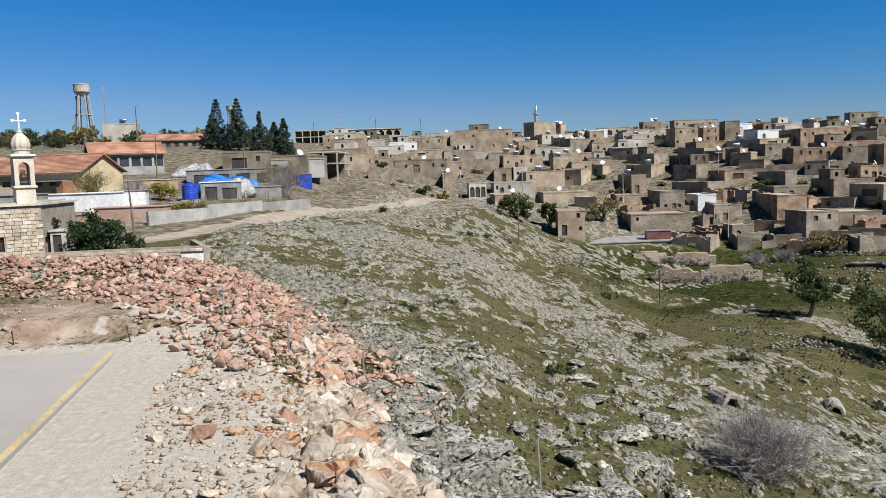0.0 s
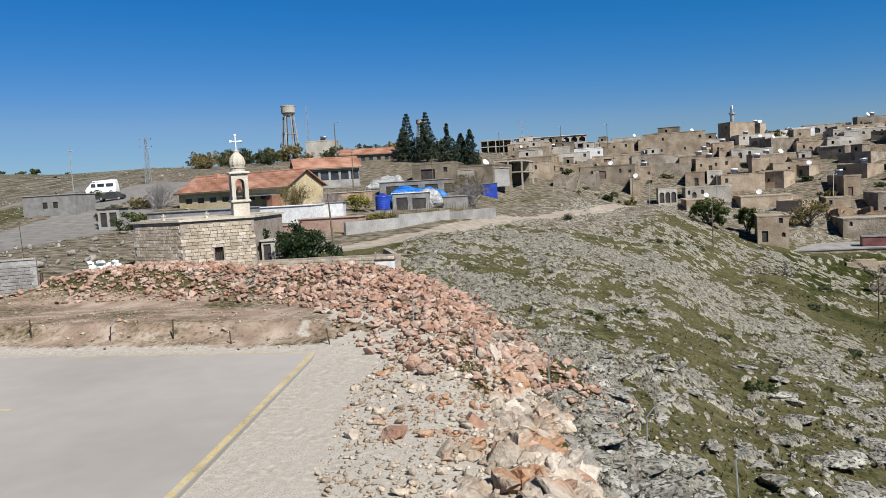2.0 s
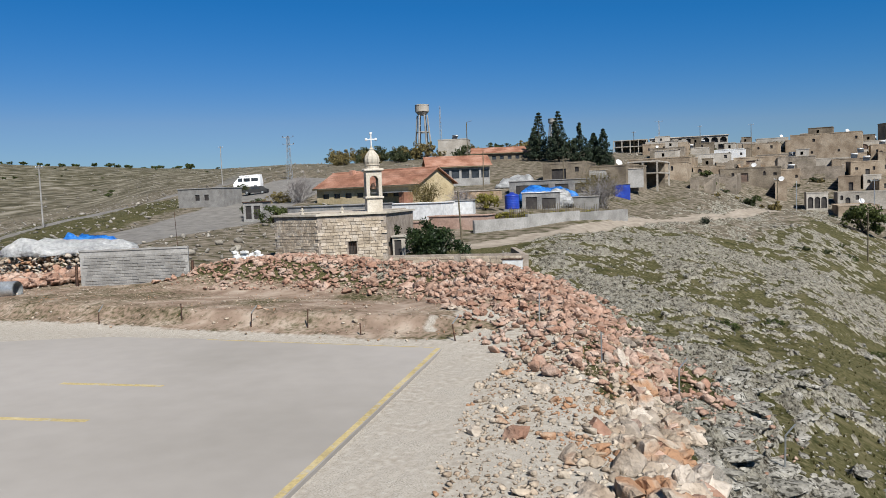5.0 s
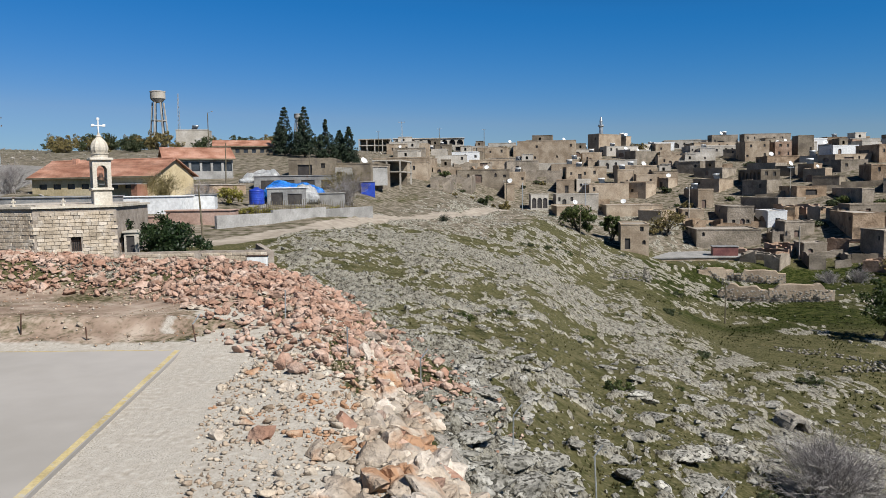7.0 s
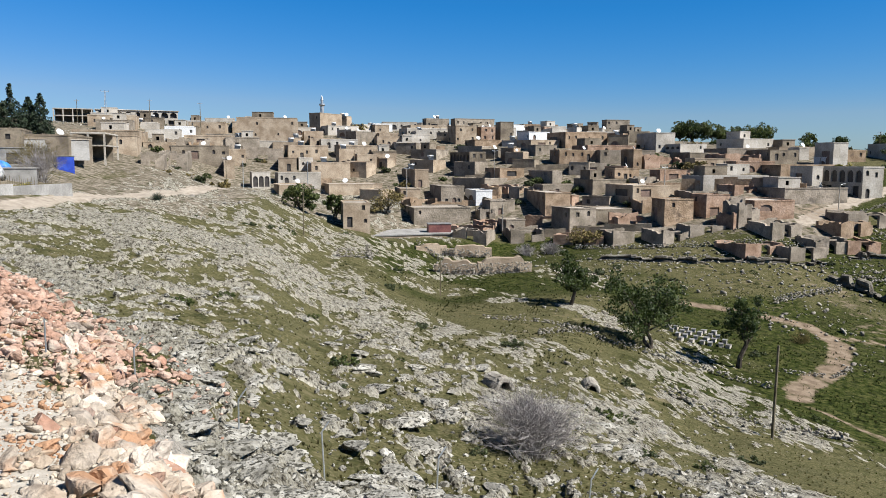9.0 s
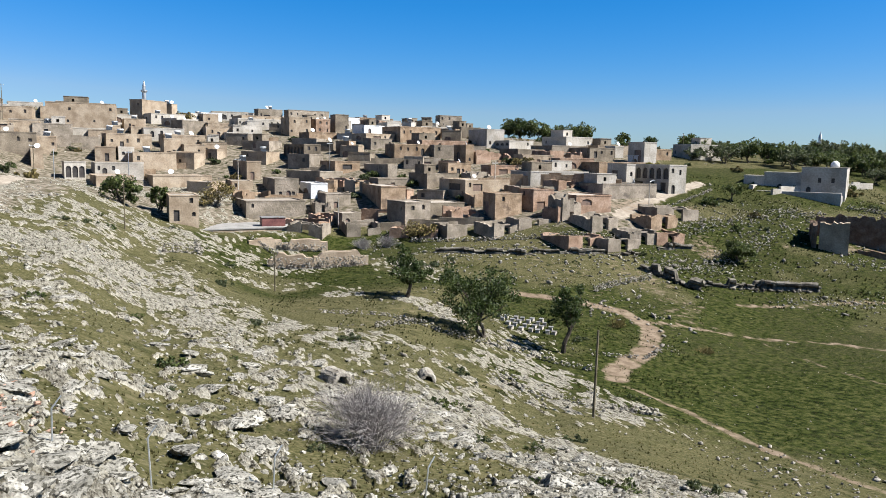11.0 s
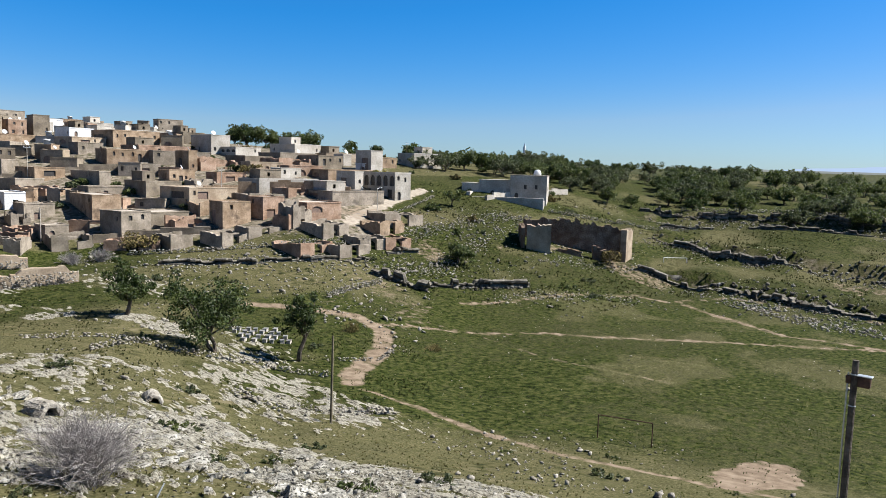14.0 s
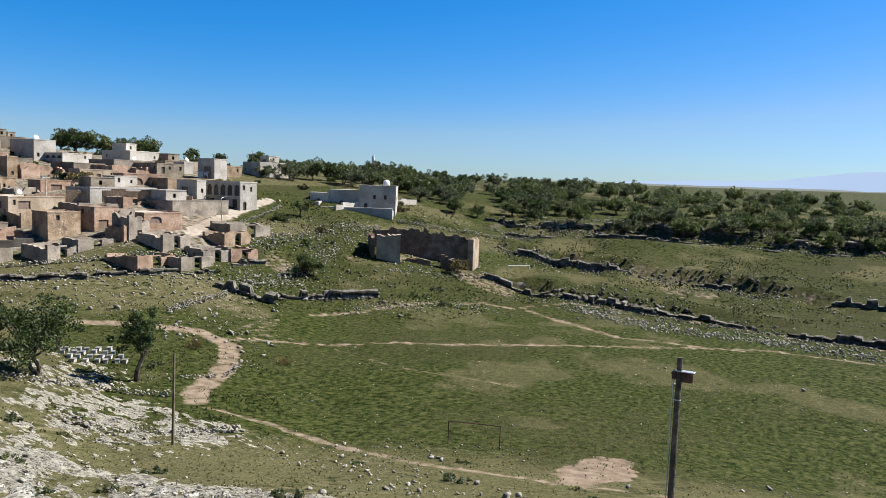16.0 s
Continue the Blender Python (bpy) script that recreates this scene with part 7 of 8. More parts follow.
terrace_wall("rock_band", [(172, 85), (174, 72), (172, 62), (175, 48), (176, 32), (173, 16)], .9, 71, "dark broken blocks along a rock ledge", .95, M_LEDGE, 1.1, .8)
terrace_wall("rock_band", [(194, 95), (209, 74), (220, 50), (226, 10), (226, -30)], .9, 72, "dark broken blocks along the grove's ledge", 1.0, M_LEDGE, 1.1, .8)
terrace_wall("rock_band", [(147, 72), (149, 58), (147, 40), (145, 22), (141, 0)], .8, 73, "dark broken blocks above the field", .85, M_LEDGE, 1.0, .8)
terrace_wall("rock_band", [(94, 98), (104, 94), (114, 97), (126, 100)], .8, 74, "tumbled grey stones below the street", .6, M_WALLSTONE, 1.6, .3)
terrace_wall("rock_band", [(112, 108), (122, 110), (136, 108), (148, 104)], .8, 75, "tumbled grey stones above the lone tree", .65, M_WALLSTONE, 1.8, .3)
terrace_wall("rock_band", [(128, 88), (134, 84), (142, 77), (150, 74)], .6, 76, "fallen stones before the ruined hall", .55, M_WALLSTONE, 1.3, .3)
terrace_wall("rock_band", [(103, 80), (112, 76), (122, 70), (130, 62)], .5, 77, "stones scattered along a brown track", .5, M_WALLSTONE, 1.8, .3)
terrace_wall("field_wall", [(160, 106), (176, 92), (186, 80)], 1.3, 78, "old dry stone wall below the white house", .6)
terrace_wall("field_wall", [(206, 92), (222, 74), (236, 50), (242, 20)], 1.4, 79, "old terrace wall among the grove's trees", .7)


def old_wall(ax, ay, bx, by, h, t, label):
    """A solid stone wall with a worn top, backed by the bank it holds."""
    z = .5 * float(ground_z(ax, ay) + ground_z(bx, by))
    ob = thing("terrace_wall", 0, 0, z, 0, label, "stone wall")
    r = random.Random(int(ax * 10))
    L = math.hypot(bx - ax, by - ay)
    n = max(4, int(L / 1.2))
    part("wall", jagged_wall(ax, ay, bx, by, t, [h * r.uniform(.86, 1.0) * (1 if 0 < k < n - 1 else .7) for k in range(n)], r), M_SAND, ob)


def jagged_wall(ax, ay, bx, by, t, tops, r):
    L = math.hypot(bx - ax, by - ay)
    bm = bmesh.new()
    jagged(bm, ax, ay, bx, by, -(by - ay) / L * t, (bx - ax) / L * t, tops, -2.5, r)
    return bm


old_wall(31.6, 116.6, 38.4, 114.3, 2.3, 1.6, "tall old stone terrace wall above the meadow")
old_wall(38.4, 114.3, 47.0, 112.6, 2.5, 1.6, "tall old stone terrace wall above the meadow")
old_wall(32.5, 132.0, 38.2, 131.6, 2.0, 1.6, "old stone terrace wall below the village")
old_wall(38.2, 131.6, 46.0, 129.2, 2.3, 1.6, "old stone terrace wall below the village")


def big_ruin():
    """A roofless hall: long rear wall in shade; front stub and end wall in paler stone that paints them sunlit."""
    ob = thing("ruined_hall", 0, 0, -11.6, 0, "large roofless ruined stone hall with a broken arch", "ruin")
    rng = random.Random(77)

    def wall(pts, h, t, name="wall", jag=.12, stone=M_RUIN):
        (ax, ay), (bx, by) = pts
        L = math.hypot(bx - ax, by - ay)
        n = max(4, int(L / .9))
        nx, ny = -(by - ay) / L * t, (bx - ax) / L * t
        bm = bmesh.new()
        jagged(bm, ax, ay, bx, by, nx, ny, [h(i / n) * (1 - jag * rng.random()) for i in range(n)], -3, rng)
        part(name, bm, stone, ob)

    wall([(136.3, 96.8), (144.0, 87.2)], lambda p: 7.3, .9, jag=.06)
    wall([(144.0, 87.2), (150.5, 79.0)], lambda p: 7.0 - 1.4 * p, .9, jag=.08)
    # paler stone here puts the sunlight on stub and end wall into their colour
    wall([(130.9, 92.0), (133.7, 87.8)], lambda p: 6.3, 2.4, "stub", .04, M_SAND)
    wall([(148.3, 78.0), (152.4, 78.7)], lambda p: 5.6, 1.3, "end_wall", .08, M_SAND)
    wall([(137.0, 88.0), (140.2, 84.2)], lambda p: 1.7 - 1.2 * abs(p - .4), .9, "fallen_front", .5)
    wall([(142.0, 82.4), (144.0, 80.2)], lambda p: 1.9 - 1.0 * p, 1.1, "fallen_front", .4)
    wall([(130.8, 92.4), (136.1, 97.0)], lambda p: 6.4, .8)


big_ruin()


def long_wall(pts, h, mat, label, t=.6):
    ob = thing("terrace_house_wall", 0, 0, 0, 0, label, "wall")
    for (ax, ay), (bx, by) in zip(pts, pts[1:]):
        L = math.hypot(bx - ax, by - ay)
        n = max(1, int(L / 2.5))
        for k in range(n):
            x0, y0, x1, y1 = ax + (bx - ax) * k / n, ay + (by - ay) * k / n, ax + (bx - ax) * (k + 1) / n, ay + (by - ay) * (k + 1) / n
            nx, ny = -(by - ay) / L * t, (bx - ax) / L * t
            z = min(float(ground_z(x0, y0)), float(ground_z(x1, y1)))
            top = z + h * (1 + .12 * math.sin(k * 2.3 + ax))
            part("wall_length", prism(bmesh.new(), [(x0, y0), (x1, y1), (x1 + nx, y1 + ny), (x0 + nx, y0 + ny)], z - .8, top), mat, ob)


long_wall([(84, 150), (96, 146), (108, 138), (115, 130)], 2.6, M_TAN, "long old stone retaining wall")
long_wall([(108, 138), (115.5, 131.5), (119, 126)], 2.2, M_WHITE, "pale retaining wall by the street")
long_wall([(60, 190), (72, 186), (86, 182)], 1.6, M_GREY, "grey wall along a village lane")
long_wall([(56, 232), (66, 230)], 1.8, M_TAN, "curved tan garden wall")
long_wall([(46, 168), (58, 166), (70, 168)], 1.4, M_TAN, "old stone wall of a village plot")
long_wall([(60, 137.5), (68, 134.5), (78, 128)], 1.7, M_GREY, "rough grey wall at the village's foot")
long_wall([(150, 118), (168, 117.5), (186, 117)], 1.6, M_WHITE, "pale compound wall")
long_wall([(22, 206), (34, 203)], 1.6, M_TAN, "old stone wall between houses")
long_wall([(12, 196), (26, 197)], 1.5, M_TAN, "old stone wall between houses")
terrace = thing("paved_terrace", 0, 0, 0, 0, "pale paved terrace with a low stone edge", "terrace")
part("paving", prism(bmesh.new(), [(25.8, 139.6), (38.0, 140.6), (44.2, 139.5), (45.5, 148.5), (41, 152), (27, 151)], -8.45, -8.25), M_CEMENT, terrace)
part("edge_wall", prism(bmesh.new(), [(26.0, 139.8), (38.0, 140.8), (44.0, 139.7), (45.3, 148.3), (40.9, 151.8), (27.2, 150.8)], -12, -8.453), M_SAND, terrace)
low_block("maroon_shed", 37.6, 142.6, 42.0, 142.0, 3, -8.25, 1.6, M_MAROON, "maroon sheet metal shed", M_TIN)
low_block("white_gate", 78.6, 126.2, 80.6, 125.6, .3, -9.1, 2.0, M_BRIGHT, "white metal gate in a stone wall", None, [(.9, 1.3, .4, 1.5)], "gate")


def goal():
    ob = thing("goal_frame", 0, 0, 0, 0, "thin rusty football goal frame", "goal")
    a, b = Vector((57.2, 31.9, 0)), Vector((58.6, 27.5, 0))
    za, zb = height(a.x, a.y), height(b.x, b.y)
    part("post", tube(bmesh.new(), (a.x, a.y, za - .3), (a.x, a.y, za + 2.1), .05, .05, 6), M_RUST, ob)
    part("post", tube(bmesh.new(), (b.x, b.y, zb - .3), (b.x, b.y, zb + 2.1), .05, .05, 6), M_RUST, ob)
    part("crossbar", tube(bmesh.new(), (a.x, a.y, za + 2.1), (b.x, b.y, zb + 2.1), .05, .05, 6), M_RUST, ob)
    ob2 = thing("far_goal_frame", 0, 0, 0, 0, "low pale football goal across the field", "goal")
    a, b = Vector((157.7, 73.7, 0)), Vector((161.8, 70.1, 0))
    za, zb = height(a.x, a.y), height(b.x, b.y)
    part("post", tube(bmesh.new(), (a.x, a.y, za - .3), (a.x, a.y, za + 1.0), .07, .07, 6), M_BRIGHT, ob2)
    part("post", tube(bmesh.new(), (b.x, b.y, zb - .3), (b.x, b.y, zb + 1.0), .07, .07, 6), M_BRIGHT, ob2)
    part("crossbar", tube(bmesh.new(), (a.x, a.y, za + 1.0), (b.x, b.y, zb + 1.0), .07, .07, 6), M_BRIGHT, ob2)


goal()


def beehive(x, y, turn):
    ob = thing("beehive", x, y, height(x, y), turn, "small white wooden beehive box on the grass", "beehive", "beehives")
    part("box", box(bmesh.new(), -.34, .34, -.25, .25, -.05, .36, .02), M_WHITE, ob)
    part("lid", box(bmesh.new(), -.38, .38, -.29, .29, .361, .42, .01), M_TIN, ob)


for row in range(4):
    for k in range(6):
        beehive(50.6 + k * 1.0 + row * .3 + .09 * ((k * 7 + row * 3) % 5 - 2), 75.6 + row * 1.5 - k * .42, 30 + (k * 37 + row * 11) % 30)


def tomb(x, y, turn, w, label):
    """A small vaulted mouth of stones in the slope."""
    ob = thing("stone_shelter", x, y, height(x, y) - .15, turn, label, "stone shelter")
    rng = random.Random(int(x * 10))
    bm = bmesh.new()
    n = 9
    for layer, d in enumerate((0, .55, 1.1)):
        for k in range(n):
            a = math.pi * (k + .5) / n
            c = Vector((math.cos(a) * w * .62, d, math.sin(a) * w * .75))
            s = w * .17
            b2 = bmesh.new()
            box(b2, -s, s, -.32, .32, -s * .9, s * .9, .05)
            bmesh.ops.rotate(b2, verts=b2.verts, cent=(0, 0, 0), matrix=Euler((rng.uniform(-.15, .15), math.pi / 2 - a, rng.uniform(-.2, .2))).to_matrix())
            bmesh.ops.translate(b2, verts=b2.verts, vec=c)
            part("stone", b2, M_WALLSTONE, ob)
    # near-black panel paints the shade deep in the mouth
    part("dark_back", box(bmesh.new(), -w * .55, w * .55, 1.2, 1.3, -.3, w * .7), M_UNLIT, ob)


tomb(17.1, 45.6, 12, 1.05, "small collapsed stone shelter with a dark mouth")
tomb(25.8, 49.9, -20, .85, "small stone shelter with a dark mouth")


# ---- trees and shrubs ----
OAK = [broadleaf("grove_tree", 100 + k, 5.0, 2.9, (M_OLIVE, M_LEAF, M_OLIVE, M_OLIVE2)[k], "round dark green tree of the grove", clumps=46, per=60, size=.20, bare_stem=.22, group="grove trees", stems=2) for k in range(4)]
SHRUB = [broadleaf("garden_shrub", 120 + k, 2.4, 1.5, (M_OLIVE, M_OLIVE2, M_BUD)[k], ("dark green", "grey-green", "olive-brown")[k] + " shrub in a village garden", "bush", clumps=24, per=22, size=.25, bare_stem=.02, group="garden shrubs", stems=3) for k in range(3)]
HILL = broadleaf("hill_tree", 130, 4.5, 2.8, M_OLIVE, "small dark tree on the dry hill", clumps=30, per=30, size=.4, bare_stem=.06, group="hill trees", stems=2)
settle(HILL, -300, 330)
for k, (x, y) in enumerate(((73, 172), (97, 168), (44, 190))):
    settle(SHRUB[k], x, y)
for k, (x, y) in enumerate(((238, 30), (232, 62), (240, 5), (226, 88))):
    settle(OAK[k], x, y, k * 70)
settle(broadleaf("almond_tree", 7, 7.6, 3.0, M_LEAF, "spreading green tree on the meadow's edge", clumps=44, per=100, size=.17, bare_stem=.27), 41.9, 87.5)
settle(broadleaf("almond_tree", 9, 8.6, 4.3, M_LEAF, "broad grey-green tree with two stems", clumps=64, per=100, size=.17, bare_stem=.22, stems=2), 43.8, 71.0)
settle(broadleaf("almond_tree", 12, 8.2, 2.5, M_LEAF, "slender half-bare tree with a forked trunk", clumps=44, per=70, size=.16, bare_stem=.33), 52.3, 67.5)
settle(broadleaf("almond_tree", 15, 5.4, 3.0, M_OLIVE, "dense round dark green tree by the ledges", clumps=40, per=70, size=.22, bare_stem=.12), 111.9, 95.6)
settle(broadleaf("roadside_tree", 18, 7.4, 3.4, M_OLIVE, "dense dark green tree at the slope's rim", clumps=40, per=80, size=.24, bare_stem=.08, stems=2), 14.1, 147)
settle(broadleaf("roadside_tree", 19, 7.4, 2.4, M_OLIVE, "upright dark green tree at the slope's rim", clumps=34, per=80, size=.24, bare_stem=.06, stems=2), 20, 150.2)
settle(broadleaf("budding_tree", 20, 7.8, 3.8, M_BUD, "olive-brown tree coming into leaf", clumps=44, per=60, size=.2, bare_stem=.1, stems=3), 33.2, 163.5)
settle(broadleaf("budding_tree", 22, 4.2, 3.6, M_BUD, "olive-brown shrubby tree before the houses", clumps=40, per=55, size=.2, bare_stem=.05, stems=3), 64, 129.7)
settle(broadleaf("budding_tree", 23, 4.6, 2.6, M_BUD, "olive-brown tree beside the ruined hall", clumps=30, per=40, size=.2, bare_stem=.15), 142.6, 79.4)
settle(broadleaf("budding_tree", 24, 4.4, 2.4, M_BUD, "olive-brown tree in a village garden", clumps=30, per=50, size=.2, bare_stem=.15), 108, 158)
settle(broadleaf("budding_tree", 25, 5.2, 2.4, M_YELLOW, "yellow-green tree in a village garden", clumps=30, per=40, size=.22, bare_stem=.2), 133, 139.5)
settle(broadleaf("shrub_tree", 26, 4.8, 2.2, M_OLIVE, "small leaning tree by the street", clumps=24, per=50, size=.2, bare_stem=.25), 137.7, 118.7)
settle(broadleaf("evergreen_shrub", 27, 4.4, 2.5, M_SHRUB, "dark evergreen shrub by the chapel wall", "bush", clumps=54, per=120, size=.13, bare_stem=.02, stems=4), -26.1, 55.3)
settle(broadleaf("yellow_shrub", 28, 3.4, 1.9, M_YELLOW, "yellow-green shrub by the sheds", "bush", clumps=24, per=50, size=.15, bare_stem=.05, stems=3), -34.5, 92.5)
settle(twig_bush("bare_tree", 29, 2.6, 4.6, M_TWIG, "leafless brown tree by the sheds", n=46, thick=.03), -22.5, 105.5)
settle(twig_bush("bare_tree", 30, 1.9, 3.4, M_TWIG, "leafless grey tree in the yard", n=36, thick=.03), -36.0, 87.0)
settle(twig_bush("grey_bush", 31, 2.5, 3.0, M_TWIG, "large leafless grey bush among the rocks", n=120, forks=4, thick=.024, limbs=12), 12.6, 30.3)
settle(twig_bush("grey_bush", 33, 3.0, 2.6, M_TWIG, "leafless pale grey thicket below the village", n=70, thick=.03), 57.0, 127.5)
settle(twig_bush("grey_bush", 34, 2.6, 2.4, M_TWIG, "leafless pale grey thicket below the village", n=60, thick=.03), 52.5, 128.5)
settle(twig_bush("brown_bush", 35, 2.0, 1.7, M_BUD, "low brown bush beside the track", n=50), 66.5, 74.5)
settle(twig_bush("brown_bush", 36, 2.4, 1.2, M_BUD, "low brown bush in the meadow", n=50), 71.8, 64.5)
settle(twig_bush("road_bush", 37, 1.0, 1.3, M_PINE, "small dark shrub beside the lane", n=40), -9.6, 113)
for k, (x, y, h) in enumerate(((-54.5, 183, 11.8), (-48.2, 178, 12.0), (-51.5, 187, 9.5), (-44, 182, 9.6), (-38.8, 184, 9.0), (-41.5, 186, 7.5), (-58, 190, 8))):
    t = conifer(200 + k, h, h * .27)
    settle(t, x, y, k * 40)
COPSE = [broadleaf("copse_tree", 160 + k, 6.0, 3.0, (M_BUD, M_OLIVE2)[k], ("olive-brown budding", "dull grey-green")[k] + " tree in a roadside copse", clumps=46, per=40, size=.24, bare_stem=.04, group="copse trees", stems=3) for k in range(2)]
settle(COPSE[0], -104, 204)
settle(COPSE[1], -86, 236)
for k, (x, y, s) in enumerate(((-97, 206, 1.5), (-108, 215, 1.3), (-90, 230, 1.3), (-83, 240, 1.2), (-75, 236, 1.3), (-78, 190, 1.2), (-115, 225, 1.2), (-128, 235, 1.1), (-120, 210, 1.5), (-112, 206, 1.4), (-70, 225, 1.2), (-62, 245, 1.2),
                                 (-2, 279, 1.1), (4, 281, .9), (48, 284, 1.1), (-33, 262, 1.1), (-28, 258, .9), (-90, 112.5, .45), (-70, 96, .6), (-64, 82, .7), (-66, 86, .6),
                                 (-122, 196, 1.2), (-117, 192, 1.3), (-111, 196, 1.3), (-106, 190, 1.2), (-101, 196, 1.1), (-88, 196, .8), (-96, 188, 1.0), (-113, 186, 1.0))):
    plant(COPSE[k % 2], x, y, s * .85, k * 51)
for k, (x, y, s) in enumerate(((164, 252, 1.5), (168, 249, 1.9), (173, 246, 1.7), (171, 254, 2.1), (177, 243, 1.5), (184, 240, 1.7), (188, 236, 1.8), (181, 246, 1.4), (205, 232, 1.2), (213, 226, 1.0), (222, 214, 1.2), (228, 205, 1.1))):
    plant(OAK[k % 4], x, y, s, k * 67)
SCRUB = [broadleaf("scrub_bush", 140 + k, 1.1, .9, (M_OLIVE2, M_OLIVE)[k], ("low grey-green", "low dark green")[k] + " scrub bush on the slope", "bush", clumps=20, per=34, size=.11, bare_stem=.0, group="scrub bushes", stems=3) for k in range(2)]
scrub = random.Random(44)
settle(SCRUB[0], 24, 62)
settle(SCRUB[1], 6, 44)
for k in range(110):
    b, d = scrub.uniform(-92, 8), scrub.uniform(30, 200)
    x, y = math.sin(radians(-b)) * d, math.cos(radians(b)) * d
    if -17.5 < float(ground_z(x, y)) < 0 and x > -6 and all(math.hypot(x - px, y - py) > pr for px, py, pr in PLOTS):
        plant(SCRUB[k % 2], x, y, scrub.uniform(.4, 1.2) * (1.6 if d > 120 else 1), scrub.uniform(0, 360))
HEDGE = broadleaf("hedge_shrub", 150, 1.3, 1.2, M_YELLOW, "yellow-green garden shrub behind the fence", "bush", clumps=22, per=34, size=.12, bare_stem=.0, group="hedge shrubs", stems=3)
settle(HEDGE, -30.2, 86.0)
for k in range(10):
    plant(HEDGE, -29.4 + k * .75, 86.3 + k * 1.05, .75 + .3 * ((k * 7) % 4) / 3, k * 77)
settle(broadleaf("roadside_shrub", 151, 3.0, 2.2, M_OLIVE, "green shrub leaning over the road sign", "bush", clumps=30, per=60, size=.14, bare_stem=.05, stems=3), -58.0, 77.5)
settle(twig_bush("bare_tree", 152, 3.0, 4.2, M_TWIG, "leafless grey tree beside the road", n=60, thick=.03), -66.5, 96)
settle(twig_bush("bare_tree", 153, 3.0, 5.4, M_BUD, "brown leafless tree above the lane", n=70, thick=.03), -24.0, 109.5)
settle(twig_bush("bare_tree", 154, 2.4, 4.2, M_BUD, "brown leafless tree beside the tin shed", n=50, thick=.03), -41.5, 88.5)
# the grove on the plateau beyond the field
rng = random.Random(61)
count, spots_taken = 0, []
while count < 175:
    b, d = rng.uniform(-97, -46), rng.triangular(205, 350, 236)
    x, y = math.sin(radians(-b)) * d, math.cos(radians(b)) * d
    limit = 219 if b < -70 else 209 + (b + 70) * 0.6
    if d < limit or (b > -57 and d < 232):
        continue
    if abs(x - 177) < 14 and abs(y - 122) < 10 or any(math.dist((x, y), q) < 6.2 for q in spots_taken):
        continue
    spots_taken.append((x, y))
    plant(OAK[rng.randrange(4)], x, y, rng.uniform(.8, 1.6), rng.uniform(0, 360))
    count += 1
for k in range(70):
    b, d = radians(rng.uniform(-90, -48)), rng.uniform(330, 520)
    plant(OAK[k % 4], -math.sin(b) * d, math.cos(b) * d, rng.uniform(1.0, 1.7), rng.uniform(0, 360))
for k in range(190):
    b = rng.uniform(-58, 6)
    d = rng.uniform(160, 300)
    x, y = math.sin(radians(-b)) * d, math.cos(radians(b)) * d
    if all(math.hypot(x - px, y - py) > pr * .8 for px, py, pr in PLOTS) and near_line(np.array([x]), np.array([y]), STREET)[0][0] > 3:
        plant(SHRUB[rng.randrange(3)], x, y, rng.uniform(.5, 1.3), rng.uniform(0, 360))
for k in range(80):
    b = rng.uniform(40, 66)
    d = rng.uniform(560, 720) if k % 3 else rng.uniform(250, 520)
    plant(HILL, -math.sin(radians(b)) * d, math.cos(radians(b)) * d, rng.uniform(.6, 1.1) if d > 540 else rng.uniform(.2, .4), rng.uniform(0, 360))


# ---- far hills ----
def far_range(name, d, b0, b1, heights, mat, label):
    bm = bmesh.new()
    n = len(heights)
    lo, hi = [], []
    m = 80
    for k in range(m + 1):
        u = k / m
        b = radians(b0 + (b1 - b0) * u)
        h = float(np.interp(u * (n - 1), range(n), heights)) + 7 * noise.noise(Vector((u * 18, d * .01, 0)))
        x, y = -math.sin(b), math.cos(b)
        lo.append(bm.verts.new((x * d, y * d, -80)))
        hi.append(bm.verts.new((x * d * 1.12, y * d * 1.12, h)))
    for k in range(m):
        bm.faces.new((lo[k], lo[k + 1], hi[k + 1], hi[k]))
    ob = new(name, mesh_of(bm, name, mat, True))
    tagged(ob, label, "hills", kind="structure")


# far shells glow although no lamps: the air's haze is put in as emission
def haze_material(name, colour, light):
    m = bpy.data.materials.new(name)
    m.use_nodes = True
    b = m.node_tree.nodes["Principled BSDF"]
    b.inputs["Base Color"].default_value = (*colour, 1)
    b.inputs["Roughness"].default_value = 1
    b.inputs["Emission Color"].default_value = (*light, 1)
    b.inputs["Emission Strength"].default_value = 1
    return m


# bluish glow paints the haze over the mountains, a weaker one over the plain
far_range("backdrop_mountains", 4100, -68, -112, [45, 58, 80, 84, 138, 160, 150, 140, 130, 120], haze_material("mountain_haze_glow", (.05, .06, .08), (.115, .165, .245)), "pale blue mountains far across the plain")
far_range("backdrop_plain", 3300, -66, -115, [44, 46, 42, 41, 39, 37, 35, 34, 30], haze_material("plain_haze_glow", (.06, .062, .05), (.035, .044, .05)), "dull distant plain")


# ---- stones ----
rng = np.random.default_rng(5)


def scatter(n, test, lo, hi, b0, b1, seed):
    """Places spread evenly over the ground between two distances and bearings, kept where the test allows."""
    r = np.random.default_rng(seed)
    b = np.radians(r.uniform(b0, b1, n))
    d = np.sqrt(r.uniform(lo ** 2, hi ** 2, n)) if hi / lo < 3 else np.exp(r.uniform(np.log(lo), np.log(hi), n))
    x, y = -np.sin(b) * d, np.cos(b) * d
    z, masks = land(x, y)
    keep = test(x, y, z, masks) > r.random(n)
    return np.column_stack([x, y, z])[keep], r


